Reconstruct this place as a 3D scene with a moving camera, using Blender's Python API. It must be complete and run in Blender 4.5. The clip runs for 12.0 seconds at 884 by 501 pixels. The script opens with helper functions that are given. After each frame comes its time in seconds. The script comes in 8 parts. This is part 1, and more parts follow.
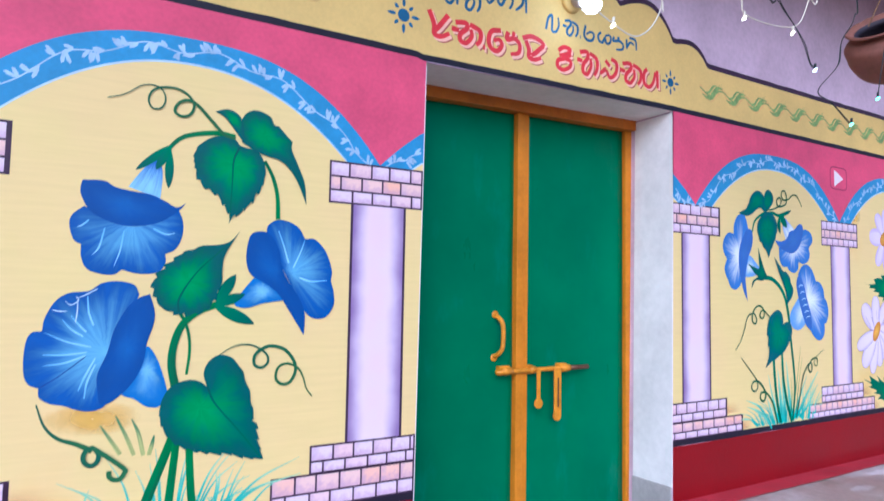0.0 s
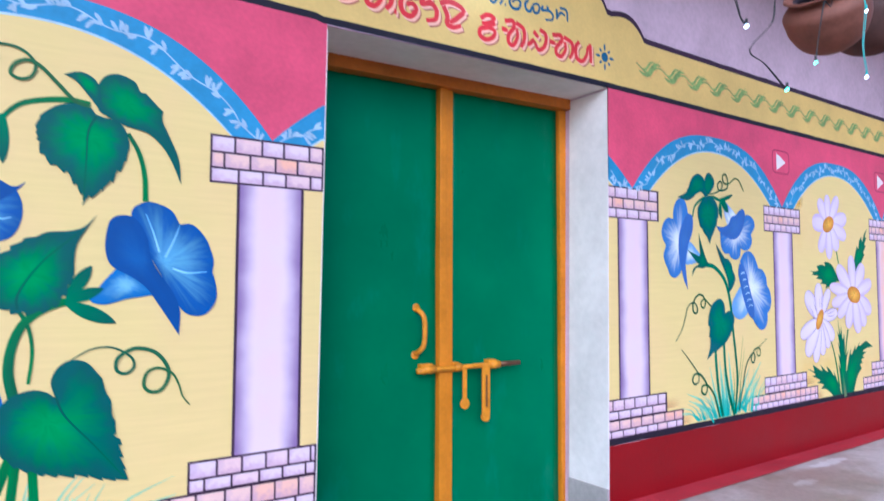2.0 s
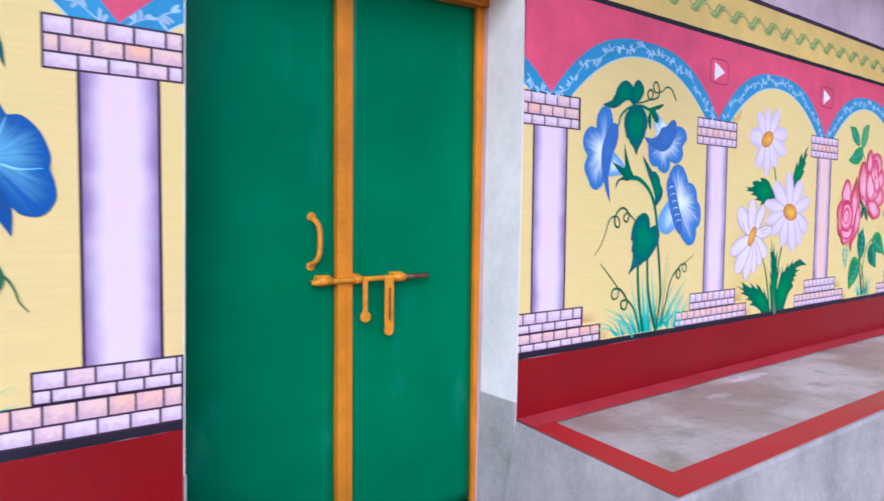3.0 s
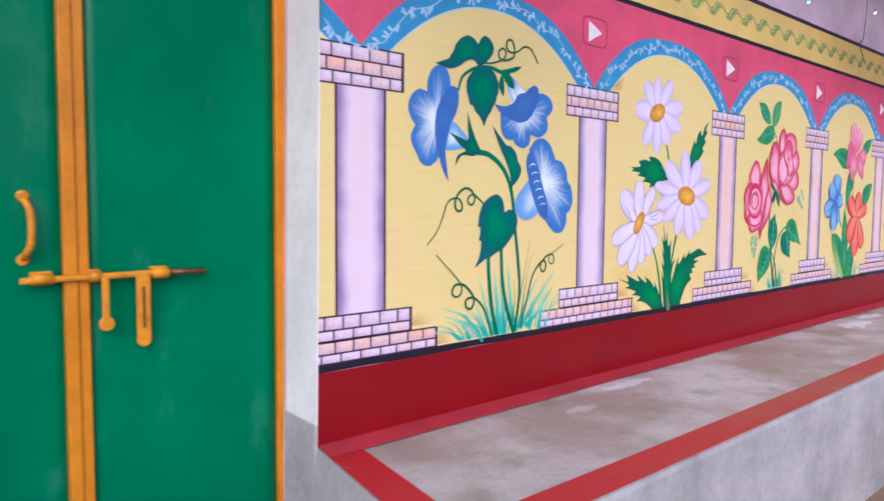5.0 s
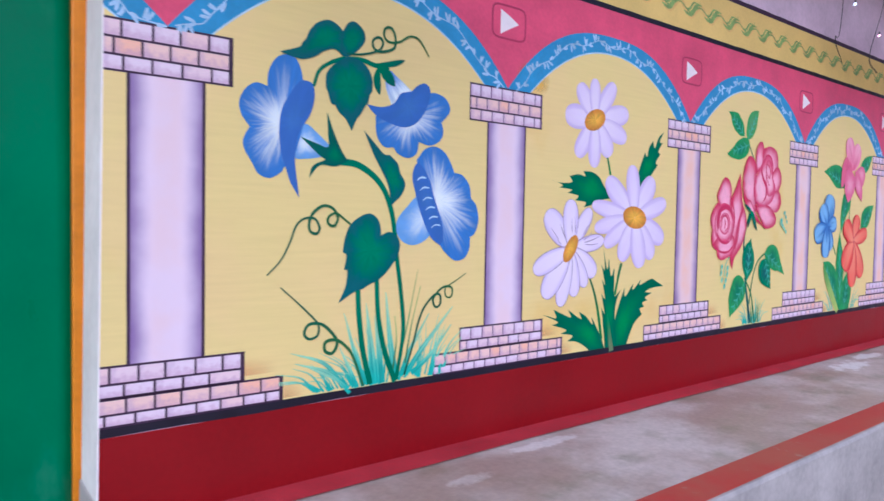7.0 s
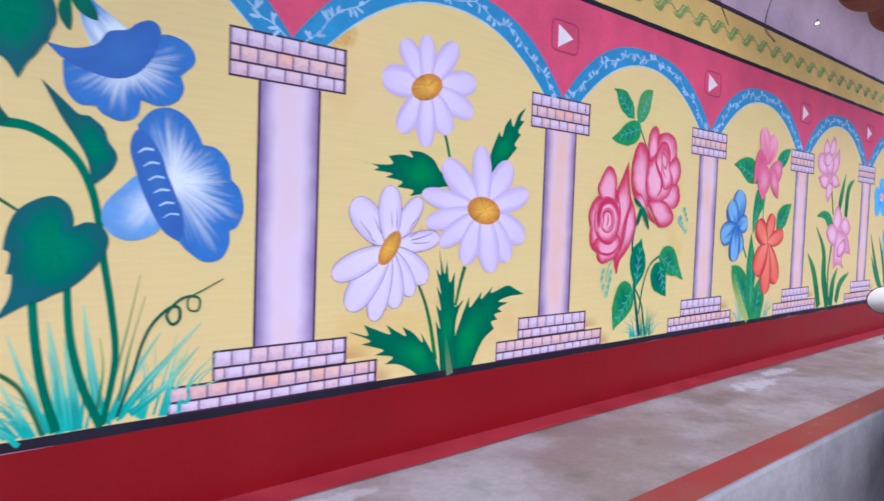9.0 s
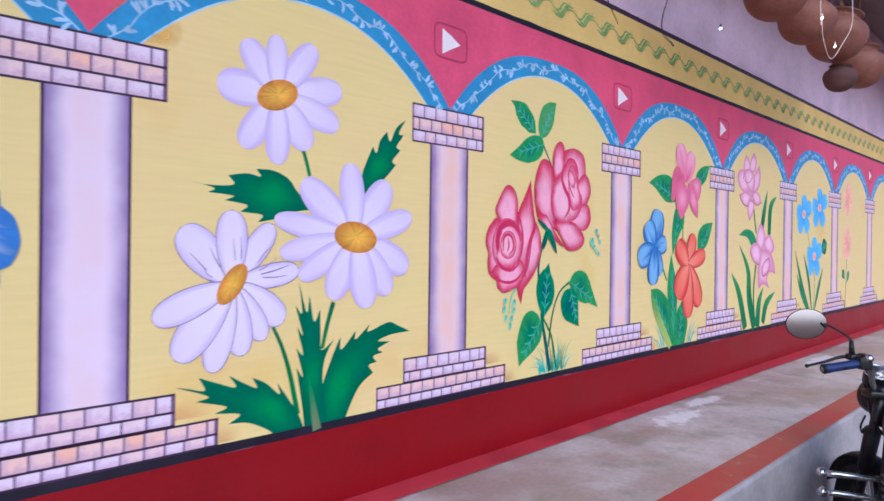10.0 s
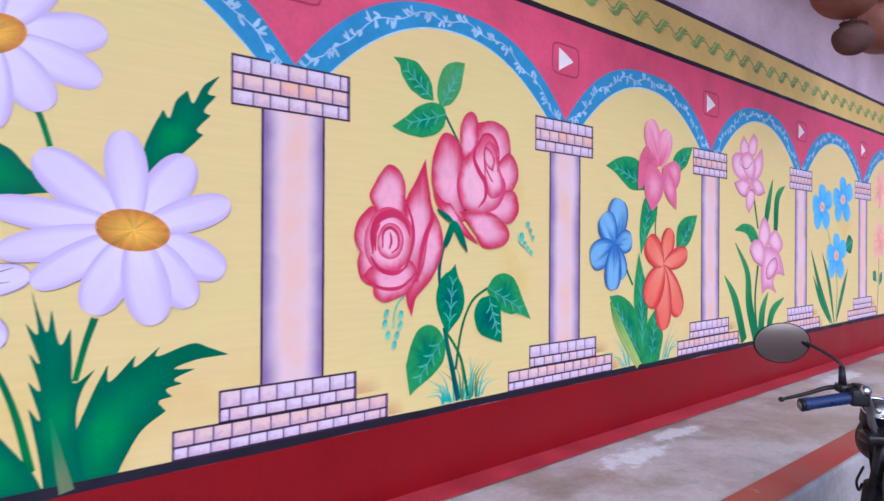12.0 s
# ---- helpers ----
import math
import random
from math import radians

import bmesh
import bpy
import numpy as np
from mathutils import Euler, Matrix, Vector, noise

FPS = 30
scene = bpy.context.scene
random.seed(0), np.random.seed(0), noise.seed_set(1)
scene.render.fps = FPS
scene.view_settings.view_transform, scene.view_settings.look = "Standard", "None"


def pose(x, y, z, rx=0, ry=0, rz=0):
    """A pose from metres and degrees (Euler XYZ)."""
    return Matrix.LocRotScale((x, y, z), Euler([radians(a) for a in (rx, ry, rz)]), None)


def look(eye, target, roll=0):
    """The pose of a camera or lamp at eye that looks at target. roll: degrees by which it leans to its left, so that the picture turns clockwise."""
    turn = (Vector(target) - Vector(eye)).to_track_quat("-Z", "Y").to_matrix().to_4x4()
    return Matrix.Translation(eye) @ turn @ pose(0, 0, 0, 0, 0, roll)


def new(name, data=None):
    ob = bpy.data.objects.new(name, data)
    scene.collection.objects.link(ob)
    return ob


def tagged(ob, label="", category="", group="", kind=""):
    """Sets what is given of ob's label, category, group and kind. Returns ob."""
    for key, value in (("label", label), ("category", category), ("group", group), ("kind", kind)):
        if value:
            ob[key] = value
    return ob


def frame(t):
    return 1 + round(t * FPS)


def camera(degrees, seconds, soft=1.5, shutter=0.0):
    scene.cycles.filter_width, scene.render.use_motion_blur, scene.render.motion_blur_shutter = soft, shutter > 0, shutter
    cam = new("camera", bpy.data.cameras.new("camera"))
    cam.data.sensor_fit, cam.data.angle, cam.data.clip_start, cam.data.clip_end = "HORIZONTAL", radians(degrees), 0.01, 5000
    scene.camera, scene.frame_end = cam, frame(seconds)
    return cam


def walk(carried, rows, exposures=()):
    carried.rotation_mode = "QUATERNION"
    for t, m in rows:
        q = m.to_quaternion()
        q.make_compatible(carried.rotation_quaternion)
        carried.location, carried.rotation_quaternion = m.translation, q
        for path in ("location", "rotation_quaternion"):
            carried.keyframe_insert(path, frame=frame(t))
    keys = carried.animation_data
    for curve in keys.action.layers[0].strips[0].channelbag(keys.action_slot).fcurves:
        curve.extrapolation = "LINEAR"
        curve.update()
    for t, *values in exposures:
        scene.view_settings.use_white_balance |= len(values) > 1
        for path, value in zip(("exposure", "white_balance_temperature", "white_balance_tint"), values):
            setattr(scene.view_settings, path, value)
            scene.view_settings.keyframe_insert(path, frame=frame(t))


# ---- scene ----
from mathutils import geometry

cam = camera(67.7, 12.0, shutter=0.5)
PATH = [
    (0, (0.018, -0.05, 1.528), (1.061, 1.651, 1.662), 1.0),
    (0.5, (0.074, -0.022, 1.547), (1.107, 1.676, 1.767), 0.4),
    (1, (0.126, 0.047, 1.562), (1.207, 1.713, 1.801), 0.4),
    (1.5, (0.186, 0.084, 1.544), (1.333, 1.708, 1.755), 0.8),
    (2, (0.298, 0.063, 1.519), (1.441, 1.7, 1.638), 0.2),
    (2.5, (0.473, -0.004, 1.479), (1.603, 1.647, 1.474), 1.3),
    (3, (0.627, -0.002, 1.454), (1.822, 1.598, 1.35), 0.5),
    (5, (1.433, 0.019, 1.421), (2.7, 1.56, 1.293), 0.4),
    (5.5, (1.646, 0.08, 1.432), (2.976, 1.573, 1.372), 1.0),
    (6, (1.805, 0.086, 1.436), (3.144, 1.569, 1.355), -0.0),
    (6.5, (2.001, 0.052, 1.438), (3.207, 1.646, 1.377), 1.2),
    (7, (2.171, 0.058, 1.441), (3.387, 1.644, 1.367), 1.0),
    (7.2, (2.233, 0.072, 1.441), (3.488, 1.628, 1.381), 1.4),
    (8.8, (2.935, 0.152, 1.454), (4.22, 1.682, 1.375), 2.2),
    (9, (3.012, 0.149, 1.45), (4.312, 1.666, 1.362), 2.0),
    (9.5, (3.226, 0.184, 1.456), (4.552, 1.68, 1.396), 2.2),
    (10, (3.436, 0.208, 1.464), (4.845, 1.628, 1.457), 0.7),
    (10.5, (3.668, 0.187, 1.451), (5.027, 1.655, 1.478), 1.1),
    (11, (3.896, 0.148, 1.45), (5.228, 1.639, 1.43), 1.4),
    (11.5, (4.097, 0.19, 1.443), (5.419, 1.691, 1.434), 1.4),
    (12, (4.279, 0.238, 1.448), (5.6, 1.74, 1.451), 0.3),
]
walk(cam, [(t, look(eye, target, roll)) for t, eye, target, roll in PATH],
     exposures=[(0.0, 0.11, 4620, 11), (3.0, 0.13, 4780, 8), (5.0, 0.03, 5060, 10), (6.5, -0.15, 4860, 11), (10.0, -0.12, 4760, 10), (12.0, -0.10, 4760, 11)])

# ---- daylight: an overcast sky over the open yard, a soft sun behind the walker ----
world = bpy.data.worlds.new("sky")
scene.world = world
world.use_nodes = True
wn = world.node_tree
sky = wn.nodes.new("ShaderNodeTexSky")
sky.sky_type, sky.sun_disc = "NISHITA", False
sky.sun_elevation, sky.sun_rotation = radians(30), radians(217)
sky.air_density, sky.dust_density = 1.0, 4.0
wn.nodes["Background"].inputs["Strength"].default_value = 0.15
wn.links.new(sky.outputs["Color"], wn.nodes["Background"].inputs["Color"])
sun = new("sun", bpy.data.lights.new("sun", "SUN"))
sun.data.energy, sun.data.angle, sun.data.color = 1.12, radians(75), (1.0, 0.95, 0.9)
sun.matrix_world = look((-6, -10, 6.5), (3, 2, 1))


# ---- materials ----
PF = 0.60                         # top of the raised plinth


def lin(r, g, b):
    """Linear colour from 0..255 paint values."""
    return tuple((c / 255 / 12.92 if c <= 10 else ((c / 255 + 0.055) / 1.055) ** 2.4) for c in (r, g, b)) + (1.0,)


def fresh(name, rough=0.6, metal=0.0):
    m = bpy.data.materials.new(name)
    m.use_nodes = True
    b = m.node_tree.nodes["Principled BSDF"]
    b.inputs["Roughness"].default_value, b.inputs["Metallic"].default_value = rough, metal
    b.inputs["Specular IOR Level"].default_value = 0.5 if metal else 0.32
    return m, m.node_tree, b


def math_node(nt, op, a, b=0.0, c=0.0, clamp=False):
    n = nt.nodes.new("ShaderNodeMath")
    n.operation, n.use_clamp = op, clamp
    for k, v in enumerate((a, b, c)):
        if isinstance(v, (int, float)):
            n.inputs[k].default_value = v
        else:
            nt.links.new(v, n.inputs[k])
    return n.outputs[0]


def noise_node(nt, vec, scale, detail=4.0, rough=0.55):
    n = nt.nodes.new("ShaderNodeTexNoise")
    n.inputs["Scale"].default_value, n.inputs["Detail"].default_value, n.inputs["Roughness"].default_value = scale, detail, rough
    nt.links.new(vec, n.inputs["Vector"])
    return n.outputs["Fac"]


def span(nt, v, lo, hi, out0=0.0, out1=1.0, smooth=False):
    n = nt.nodes.new("ShaderNodeMapRange")
    n.interpolation_type = "SMOOTHSTEP" if smooth else "LINEAR"
    for k, x in zip(("From Min", "From Max", "To Min", "To Max"), (lo, hi, out0, out1)):
        n.inputs[k].default_value = x
    nt.links.new(v, n.inputs["Value"])
    return n.outputs[0]


def mix(nt, fac, a, b, how="MIX"):
    n = nt.nodes.new("ShaderNodeMix")
    n.data_type, n.blend_type = "RGBA", how
    for key, v in ((0, fac), (6, a), (7, b)):
        if isinstance(v, (int, float, tuple)):
            n.inputs[key].default_value = v
        else:
            nt.links.new(v, n.inputs[key])
    return n.outputs[2]


def place_of(nt):
    return nt.nodes.new("ShaderNodeNewGeometry").outputs["Position"]


def relief(nt, bsdf, height, strength=0.3, dist=0.002):
    n = nt.nodes.new("ShaderNodeBump")
    n.inputs["Strength"].default_value, n.inputs["Distance"].default_value = strength, dist
    nt.links.new(height, n.inputs["Height"])
    nt.links.new(n.outputs["Normal"], bsdf.inputs["Normal"])


def plain(name, col, rough=0.6, metal=0.0, vary=0.12, scale=3.0, fine=60.0, bump=0.25):
    """A coat with broad and fine variation and light relief."""
    m, nt, b = fresh(name, rough, metal)
    p = place_of(nt)
    broad, small = noise_node(nt, p, scale, 5), noise_node(nt, p, fine, 3)
    f = math_node(nt, "ADD", span(nt, broad, 0.3, 0.7, -vary, vary), span(nt, small, 0.3, 0.7, -vary * 0.4, vary * 0.4))
    c = mix(nt, 1.0, col, mixgrey(nt, f), "MULTIPLY")
    nt.links.new(c, b.inputs["Base Color"])
    nt.links.new(math_node(nt, "ADD", rough, math_node(nt, "MULTIPLY", f, 0.6), clamp=True), b.inputs["Roughness"])
    relief(nt, b, math_node(nt, "ADD", math_node(nt, "MULTIPLY", broad, 2.0), small), bump)
    return m


def mixgrey(nt, f):
    """A grey of 1 + f."""
    n = nt.nodes.new("ShaderNodeCombineColor")
    v = math_node(nt, "ADD", f, 1.0)
    for k in range(3):
        nt.links.new(v, n.inputs[k])
    return n.outputs[0]


def brushed(name, base, tip, edge=None, edge_from=0.55, streak=0.12, streaks=14.0, mid=None, mid_width=0.08, rough=0.55, knee=(0.1, 0.9), wave=0.18):
    """Brushed wall paint: one pigment blends into another along a stroke (first map axis) and towards its rims (second)."""
    m, nt, b = fresh(name, rough)
    uv = nt.nodes.new("ShaderNodeUVMap").outputs[0]
    sep = nt.nodes.new("ShaderNodeSeparateXYZ")
    nt.links.new(uv, sep.inputs[0])
    along = sep.outputs[0]
    rim = math_node(nt, "ABSOLUTE", math_node(nt, "MULTIPLY_ADD", sep.outputs[1], 2.0, -1.0))
    stretch = nt.nodes.new("ShaderNodeVectorMath")
    stretch.operation = "MULTIPLY"
    stretch.inputs[1].default_value = (1.6, streaks, 1.0)
    nt.links.new(uv, stretch.inputs[0])
    info = nt.nodes.new("ShaderNodeObjectInfo").outputs["Random"]
    shifted = nt.nodes.new("ShaderNodeVectorMath")
    shifted.operation = "ADD"
    nt.links.new(stretch.outputs[0], shifted.inputs[0])
    nt.links.new(math_node(nt, "MULTIPLY", info, 37.0), shifted.inputs[1])
    hair = noise_node(nt, shifted.outputs[0], 1.0, 3, 0.6)
    wob = span(nt, hair, 0.3, 0.7, -wave, wave)
    c = mix(nt, span(nt, math_node(nt, "ADD", along, wob), knee[0], knee[1], smooth=True), base, tip)
    if edge:
        c = mix(nt, span(nt, math_node(nt, "ADD", rim, math_node(nt, "MULTIPLY", wob, 0.7)), edge_from, 1.0, smooth=True), c, edge)
    if mid:
        c = mix(nt, span(nt, rim, 0.0, mid_width, 0.8, 0.0), c, mid)
    p = place_of(nt)
    patch = span(nt, noise_node(nt, p, 9.0, 4), 0.3, 0.7, -streak * 0.5, streak * 0.5)
    f = math_node(nt, "ADD", span(nt, hair, 0.3, 0.7, -streak, streak), patch)
    c = mix(nt, 1.0, c, mixgrey(nt, f), "MULTIPLY")
    nt.links.new(c, b.inputs["Base Color"])
    relief(nt, b, noise_node(nt, p, 120.0, 3), 0.15, 0.001)
    return m


# wall coats
M_LILAC = plain("lilac_limewash", lin(214, 188, 210), 0.85, vary=0.16, scale=2.2, fine=40, bump=0.5)


def yellow_field():
    """Cream emulsion with golden drifts of a second coat and faint roller marks."""
    m, nt, b = fresh("cream_yellow_emulsion", 0.55)
    p = place_of(nt)
    c = mix(nt, span(nt, noise_node(nt, p, 1.7, 4), 0.58, 0.74, 0.0, 0.55, True), lin(236, 212, 142), lin(230, 190, 92))
    c = mix(nt, span(nt, noise_node(nt, p, 3.3, 5), 0.35, 0.7, 0.0, 0.4, True), c, lin(240, 206, 150))
    stretch = nt.nodes.new("ShaderNodeVectorMath")
    stretch.operation = "MULTIPLY"
    stretch.inputs[1].default_value = (1.5, 1.0, 26.0)
    nt.links.new(p, stretch.inputs[0])
    roll = noise_node(nt, stretch.outputs[0], 3.0, 4)
    c = mix(nt, 1.0, c, mixgrey(nt, span(nt, roll, 0.3, 0.7, -0.025, 0.025)), "MULTIPLY")
    nt.links.new(c, b.inputs["Base Color"])
    relief(nt, b, math_node(nt, "ADD", noise_node(nt, p, 60.0, 4), math_node(nt, "MULTIPLY", noise_node(nt, p, 5.0, 3), 3.0)), 0.25, 0.002)
    return m


M_YELLOW = yellow_field()
M_BAND = plain("ochre_yellow_emulsion", lin(228, 196, 118), 0.6, vary=0.09, scale=3.0, fine=90)
M_PINK = plain("rose_pink_emulsion", lin(216, 82, 118), 0.55, vary=0.14, scale=5.0, fine=70)
M_BLUE = plain("arch_blue_paint", lin(72, 146, 200), 0.5, vary=0.14, scale=8.0)
M_DADO = plain("dado_red_enamel", lin(134, 4, 16), 0.42, vary=0.10, scale=2.5, fine=50)
M_NAVY = plain("outline_navy_paint", lin(32, 28, 44), 0.5, vary=0.25, scale=12.0)
M_INK = plain("outline_purple_ink", lin(62, 40, 66), 0.5, vary=0.25, scale=20.0)
M_SPRIG = plain("sprig_soft_blue_paint", lin(172, 198, 230), 0.5, vary=0.2, scale=14.0)
M_VINE = plain("vine_pale_blue_paint", lin(186, 214, 240), 0.5, vary=0.12, scale=20.0)
M_WHITE = plain("sign_white_paint", lin(245, 232, 240), 0.5, vary=0.05, scale=12.0)
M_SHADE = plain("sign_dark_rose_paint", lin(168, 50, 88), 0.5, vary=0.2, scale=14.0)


def shaft_paint(name, peach, base):
    """Lilac column paint, purple towards its sides, with clouds of peach down its middle."""
    m, nt, b = fresh(name, 0.55)
    sep = nt.nodes.new("ShaderNodeSeparateXYZ")
    nt.links.new(nt.nodes.new("ShaderNodeUVMap").outputs[0], sep.inputs[0])
    p = place_of(nt)
    rim = math_node(nt, "ABSOLUTE", math_node(nt, "MULTIPLY_ADD", sep.outputs[1], 2.0, -1.0))
    cloud, soft = noise_node(nt, p, 4.5, 4), noise_node(nt, p, 6.0, 3)
    c = mix(nt, math_node(nt, "MULTIPLY", span(nt, cloud, 0.34, 0.62, 0.25, 1.0, True), span(nt, rim, 0.15, 0.75, peach, 0.0, True)), base, lin(244, 198, 184))
    ragged = math_node(nt, "ADD", rim, span(nt, soft, 0.3, 0.7, -0.10, 0.10))
    c = mix(nt, span(nt, ragged, 0.35, 1.08, 0.0, 0.92, True), c, lin(124, 92, 160))
    nt.links.new(c, b.inputs["Base Color"])
    relief(nt, b, noise_node(nt, p, 120.0, 3), 0.15, 0.001)
    return m


M_SHAFT, M_SHAFT_PEACH = shaft_paint("column_lilac_paint", 0.3, lin(236, 216, 240)), shaft_paint("column_peach_paint", 1.0, lin(238, 210, 222))
M_SWIRL = plain("band_leaf_green_paint", lin(138, 166, 98), 0.55, vary=0.3, scale=22.0)
M_BROWN = plain("band_ochre_shadow_paint", lin(226, 184, 112), 0.6, vary=0.15, scale=12.0)


def brick_paint(name, cool, warm):
    m, nt, b = fresh(name, 0.55)
    uv = nt.nodes.new("ShaderNodeUVMap").outputs[0]
    sep = nt.nodes.new("ShaderNodeSeparateXYZ")
    nt.links.new(uv, sep.inputs[0])
    r = nt.nodes.new("ShaderNodeObjectInfo").outputs["Random"]
    c = mix(nt, span(nt, r, 0.55, 0.9), cool, warm)
    p = place_of(nt)
    lo = math_node(nt, "ADD", sep.outputs[1], span(nt, noise_node(nt, p, 60.0, 3), 0.3, 0.7, -0.3, 0.3))
    c = mix(nt, span(nt, lo, 0.0, 0.7, 0.55, 0.0, True), c, lin(196, 152, 190))
    side = math_node(nt, "ADD", sep.outputs[0], span(nt, noise_node(nt, p, 45.0, 2), 0.3, 0.7, -0.15, 0.15))
    c = mix(nt, span(nt, side, 0.0, 0.35, 0.45, 0.0, True), c, lin(190, 160, 196))
    nt.links.new(c, b.inputs["Base Color"])
    relief(nt, b, noise_node(nt, p, 120.0, 3), 0.15, 0.001)
    return m


M_SHAFT_EDGE = plain("plum_shaft_line_paint", lin(66, 44, 78), 0.55, vary=0.3, scale=30)
M_JOINT = plain("soft_lilac_joint_paint", lin(116, 86, 128), 0.55, vary=0.25, scale=40)
M_BRICK = brick_paint("painted_lilac_brick", lin(234, 214, 234), lin(238, 206, 212))
M_BRICK_WARM = brick_paint("painted_peach_brick", lin(240, 204, 200), lin(244, 190, 168))


def airbrush():
    """A thin coat that fades out along and up its patch."""
    m, nt, b = fresh("peach_airbrush", 0.6)
    sep = nt.nodes.new("ShaderNodeSeparateXYZ")
    nt.links.new(nt.nodes.new("ShaderNodeUVMap").outputs[0], sep.inputs[0])
    b.inputs["Base Color"].default_value = lin(236, 160, 118)
    f = math_node(nt, "MULTIPLY", span(nt, sep.outputs[0], 0.0, 1.0, 1.0, 0.0, True), span(nt, sep.outputs[1], 0.0, 1.0, 1.0, 0.0, True))
    nt.links.new(math_node(nt, "MULTIPLY", f, 0.35), b.inputs["Alpha"])
    return m


M_AIRBRUSH = airbrush()


def golden_wash():
    """A thin golden coat, fading out from its heart."""
    m, nt, b = fresh("golden_wash", 0.6)
    sep = nt.nodes.new("ShaderNodeSeparateXYZ")
    nt.links.new(nt.nodes.new("ShaderNodeUVMap").outputs[0], sep.inputs[0])
    b.inputs["Base Color"].default_value = lin(232, 186, 66)
    worn = math_node(nt, "ADD", sep.outputs[0], span(nt, noise_node(nt, place_of(nt), 18.0, 4), 0.3, 0.7, -0.15, 0.15))
    nt.links.new(span(nt, worn, 0.1, 0.95, 0.6, 0.0, True), b.inputs["Alpha"])
    return m


M_GOLD = golden_wash()

# pigments of the flowers
M_TRUMPET = brushed("deep_blue_petal", lin(128, 196, 236), lin(28, 84, 164), None, streak=0.14, streaks=44, knee=(0.05, 0.98))
M_LIP = brushed("navy_blue_petal", lin(38, 96, 174), lin(24, 76, 152), None, streak=0.10, streaks=14)
M_TUBE = brushed("pale_blue_petal", lin(40, 96, 186), lin(150, 202, 244), None, streak=0.12, streaks=10)
M_TUBE_R = brushed("washed_blue_petal", lin(136, 196, 232), lin(42, 112, 190), None, streak=0.12, streaks=10)
M_TUBE2_R = brushed("washed_powder_petal", lin(226, 236, 248), lin(118, 164, 226), None, streak=0.08, streaks=10)
M_HILITE = brushed("light_blue_highlight", lin(128, 192, 242), lin(160, 212, 248), None, streak=0.1, streaks=3)
M_TRUMPET2 = brushed("soft_blue_petal", lin(236, 242, 250), lin(70, 122, 200), None, streak=0.12, streaks=60, knee=(0.22, 0.9))
M_LIP2 = brushed("mid_blue_petal", lin(76, 120, 194), lin(68, 108, 188), None, streak=0.08, streaks=14)
M_TUBE2 = brushed("powder_blue_petal", lin(96, 144, 220), lin(232, 240, 250), None, streak=0.1, streaks=10)
M_LEAF = brushed("deep_green_leaf", lin(24, 146, 76), lin(14, 88, 90), None, streak=0.14, streaks=16, knee=(0.25, 1.0))
M_LEAF_B = brushed("sepal_green_leaf", lin(16, 124, 84), lin(12, 92, 84), None, streak=0.14, streaks=6)
M_LEAF_D = brushed("toothed_green_leaf", lin(26, 140, 74), lin(4, 102, 76), None, streak=0.16, streaks=26, knee=(0.2, 1.0))
M_LEAF_R = brushed("fresh_green_leaf", lin(22, 122, 92), lin(58, 150, 84), None, streak=0.16, streaks=18)
M_LEAF_RD = brushed("blue_green_leaf", lin(12, 92, 98), lin(22, 128, 88), None, streak=0.16, streaks=18)
M_LEAF_PALE = brushed("sage_green_leaf", lin(96, 152, 104), lin(84, 160, 90), None, streak=0.14, streaks=16)
M_LEAFPALE2 = brushed("yellow_green_blade", lin(96, 160, 80), lin(176, 196, 104), None, streak=0.14, streaks=4)
M_LEAFWARM = brushed("olive_midrib", lin(112, 130, 92), lin(38, 132, 82), None, streak=0.15, streaks=4)
M_LEAF2 = brushed("teal_green_leaf", lin(2, 126, 92), lin(24, 94, 104), None, streak=0.12, streaks=16, knee=(0.35, 1.0))
M_LEAF3 = brushed("veined_green_leaf", lin(40, 144, 80), lin(24, 130, 74), lin(6, 92, 76), 0.35, 0.2, 9, mid=lin(140, 200, 190), mid_width=0.07)
M_STEM = brushed("stem_green_paint", lin(20, 104, 66), lin(26, 124, 62), None, streak=0.2, streaks=4)
M_STEM_B = brushed("stem_teal_paint", lin(10, 112, 84), lin(8, 118, 90), None, streak=0.12, streaks=4)
M_STEM_D = brushed("stem_deep_teal_paint", lin(10, 84, 92), lin(16, 106, 92), None, streak=0.15, streaks=4)
M_DARKVEIN = brushed("dark_teal_vein", lin(8, 84, 78), lin(8, 96, 72), None, streak=0.1, streaks=3)
M_TENDRIL = brushed("tendril_green_paint", lin(22, 92, 72), lin(46, 104, 62), None, streak=0.15, streaks=3)
M_GRASS = brushed("teal_grass_paint", lin(66, 182, 170), lin(156, 208, 176), None, streak=0.3, streaks=5)
M_GRASS2 = brushed("olive_grass_paint", lin(72, 130, 90), lin(178, 184, 112), None, streak=0.3, streaks=5)
M_DAISY = brushed("white_lilac_petal", lin(238, 224, 248), lin(226, 208, 244), lin(204, 182, 232), 0.5, 0.03, 5)
M_DAISY_LINED = brushed("white_lined_petal", lin(242, 228, 250), lin(232, 216, 248), lin(214, 196, 238), 0.6, 0.03, 5)
M_DISC = brushed("daisy_gold_disc", lin(240, 184, 64), lin(204, 132, 48), None, streak=0.32, streaks=26)
M_ROSE = brushed("pink_rose_petal", lin(247, 174, 200), lin(204, 38, 86), None, streak=0.08, streaks=9, knee=(0.48, 1.0), wave=0.10)
M_ROSE_CUP = brushed("pale_rose_petal", lin(248, 184, 206), lin(214, 66, 112), None, streak=0.07, streaks=8, knee=(0.55, 1.0), wave=0.10)
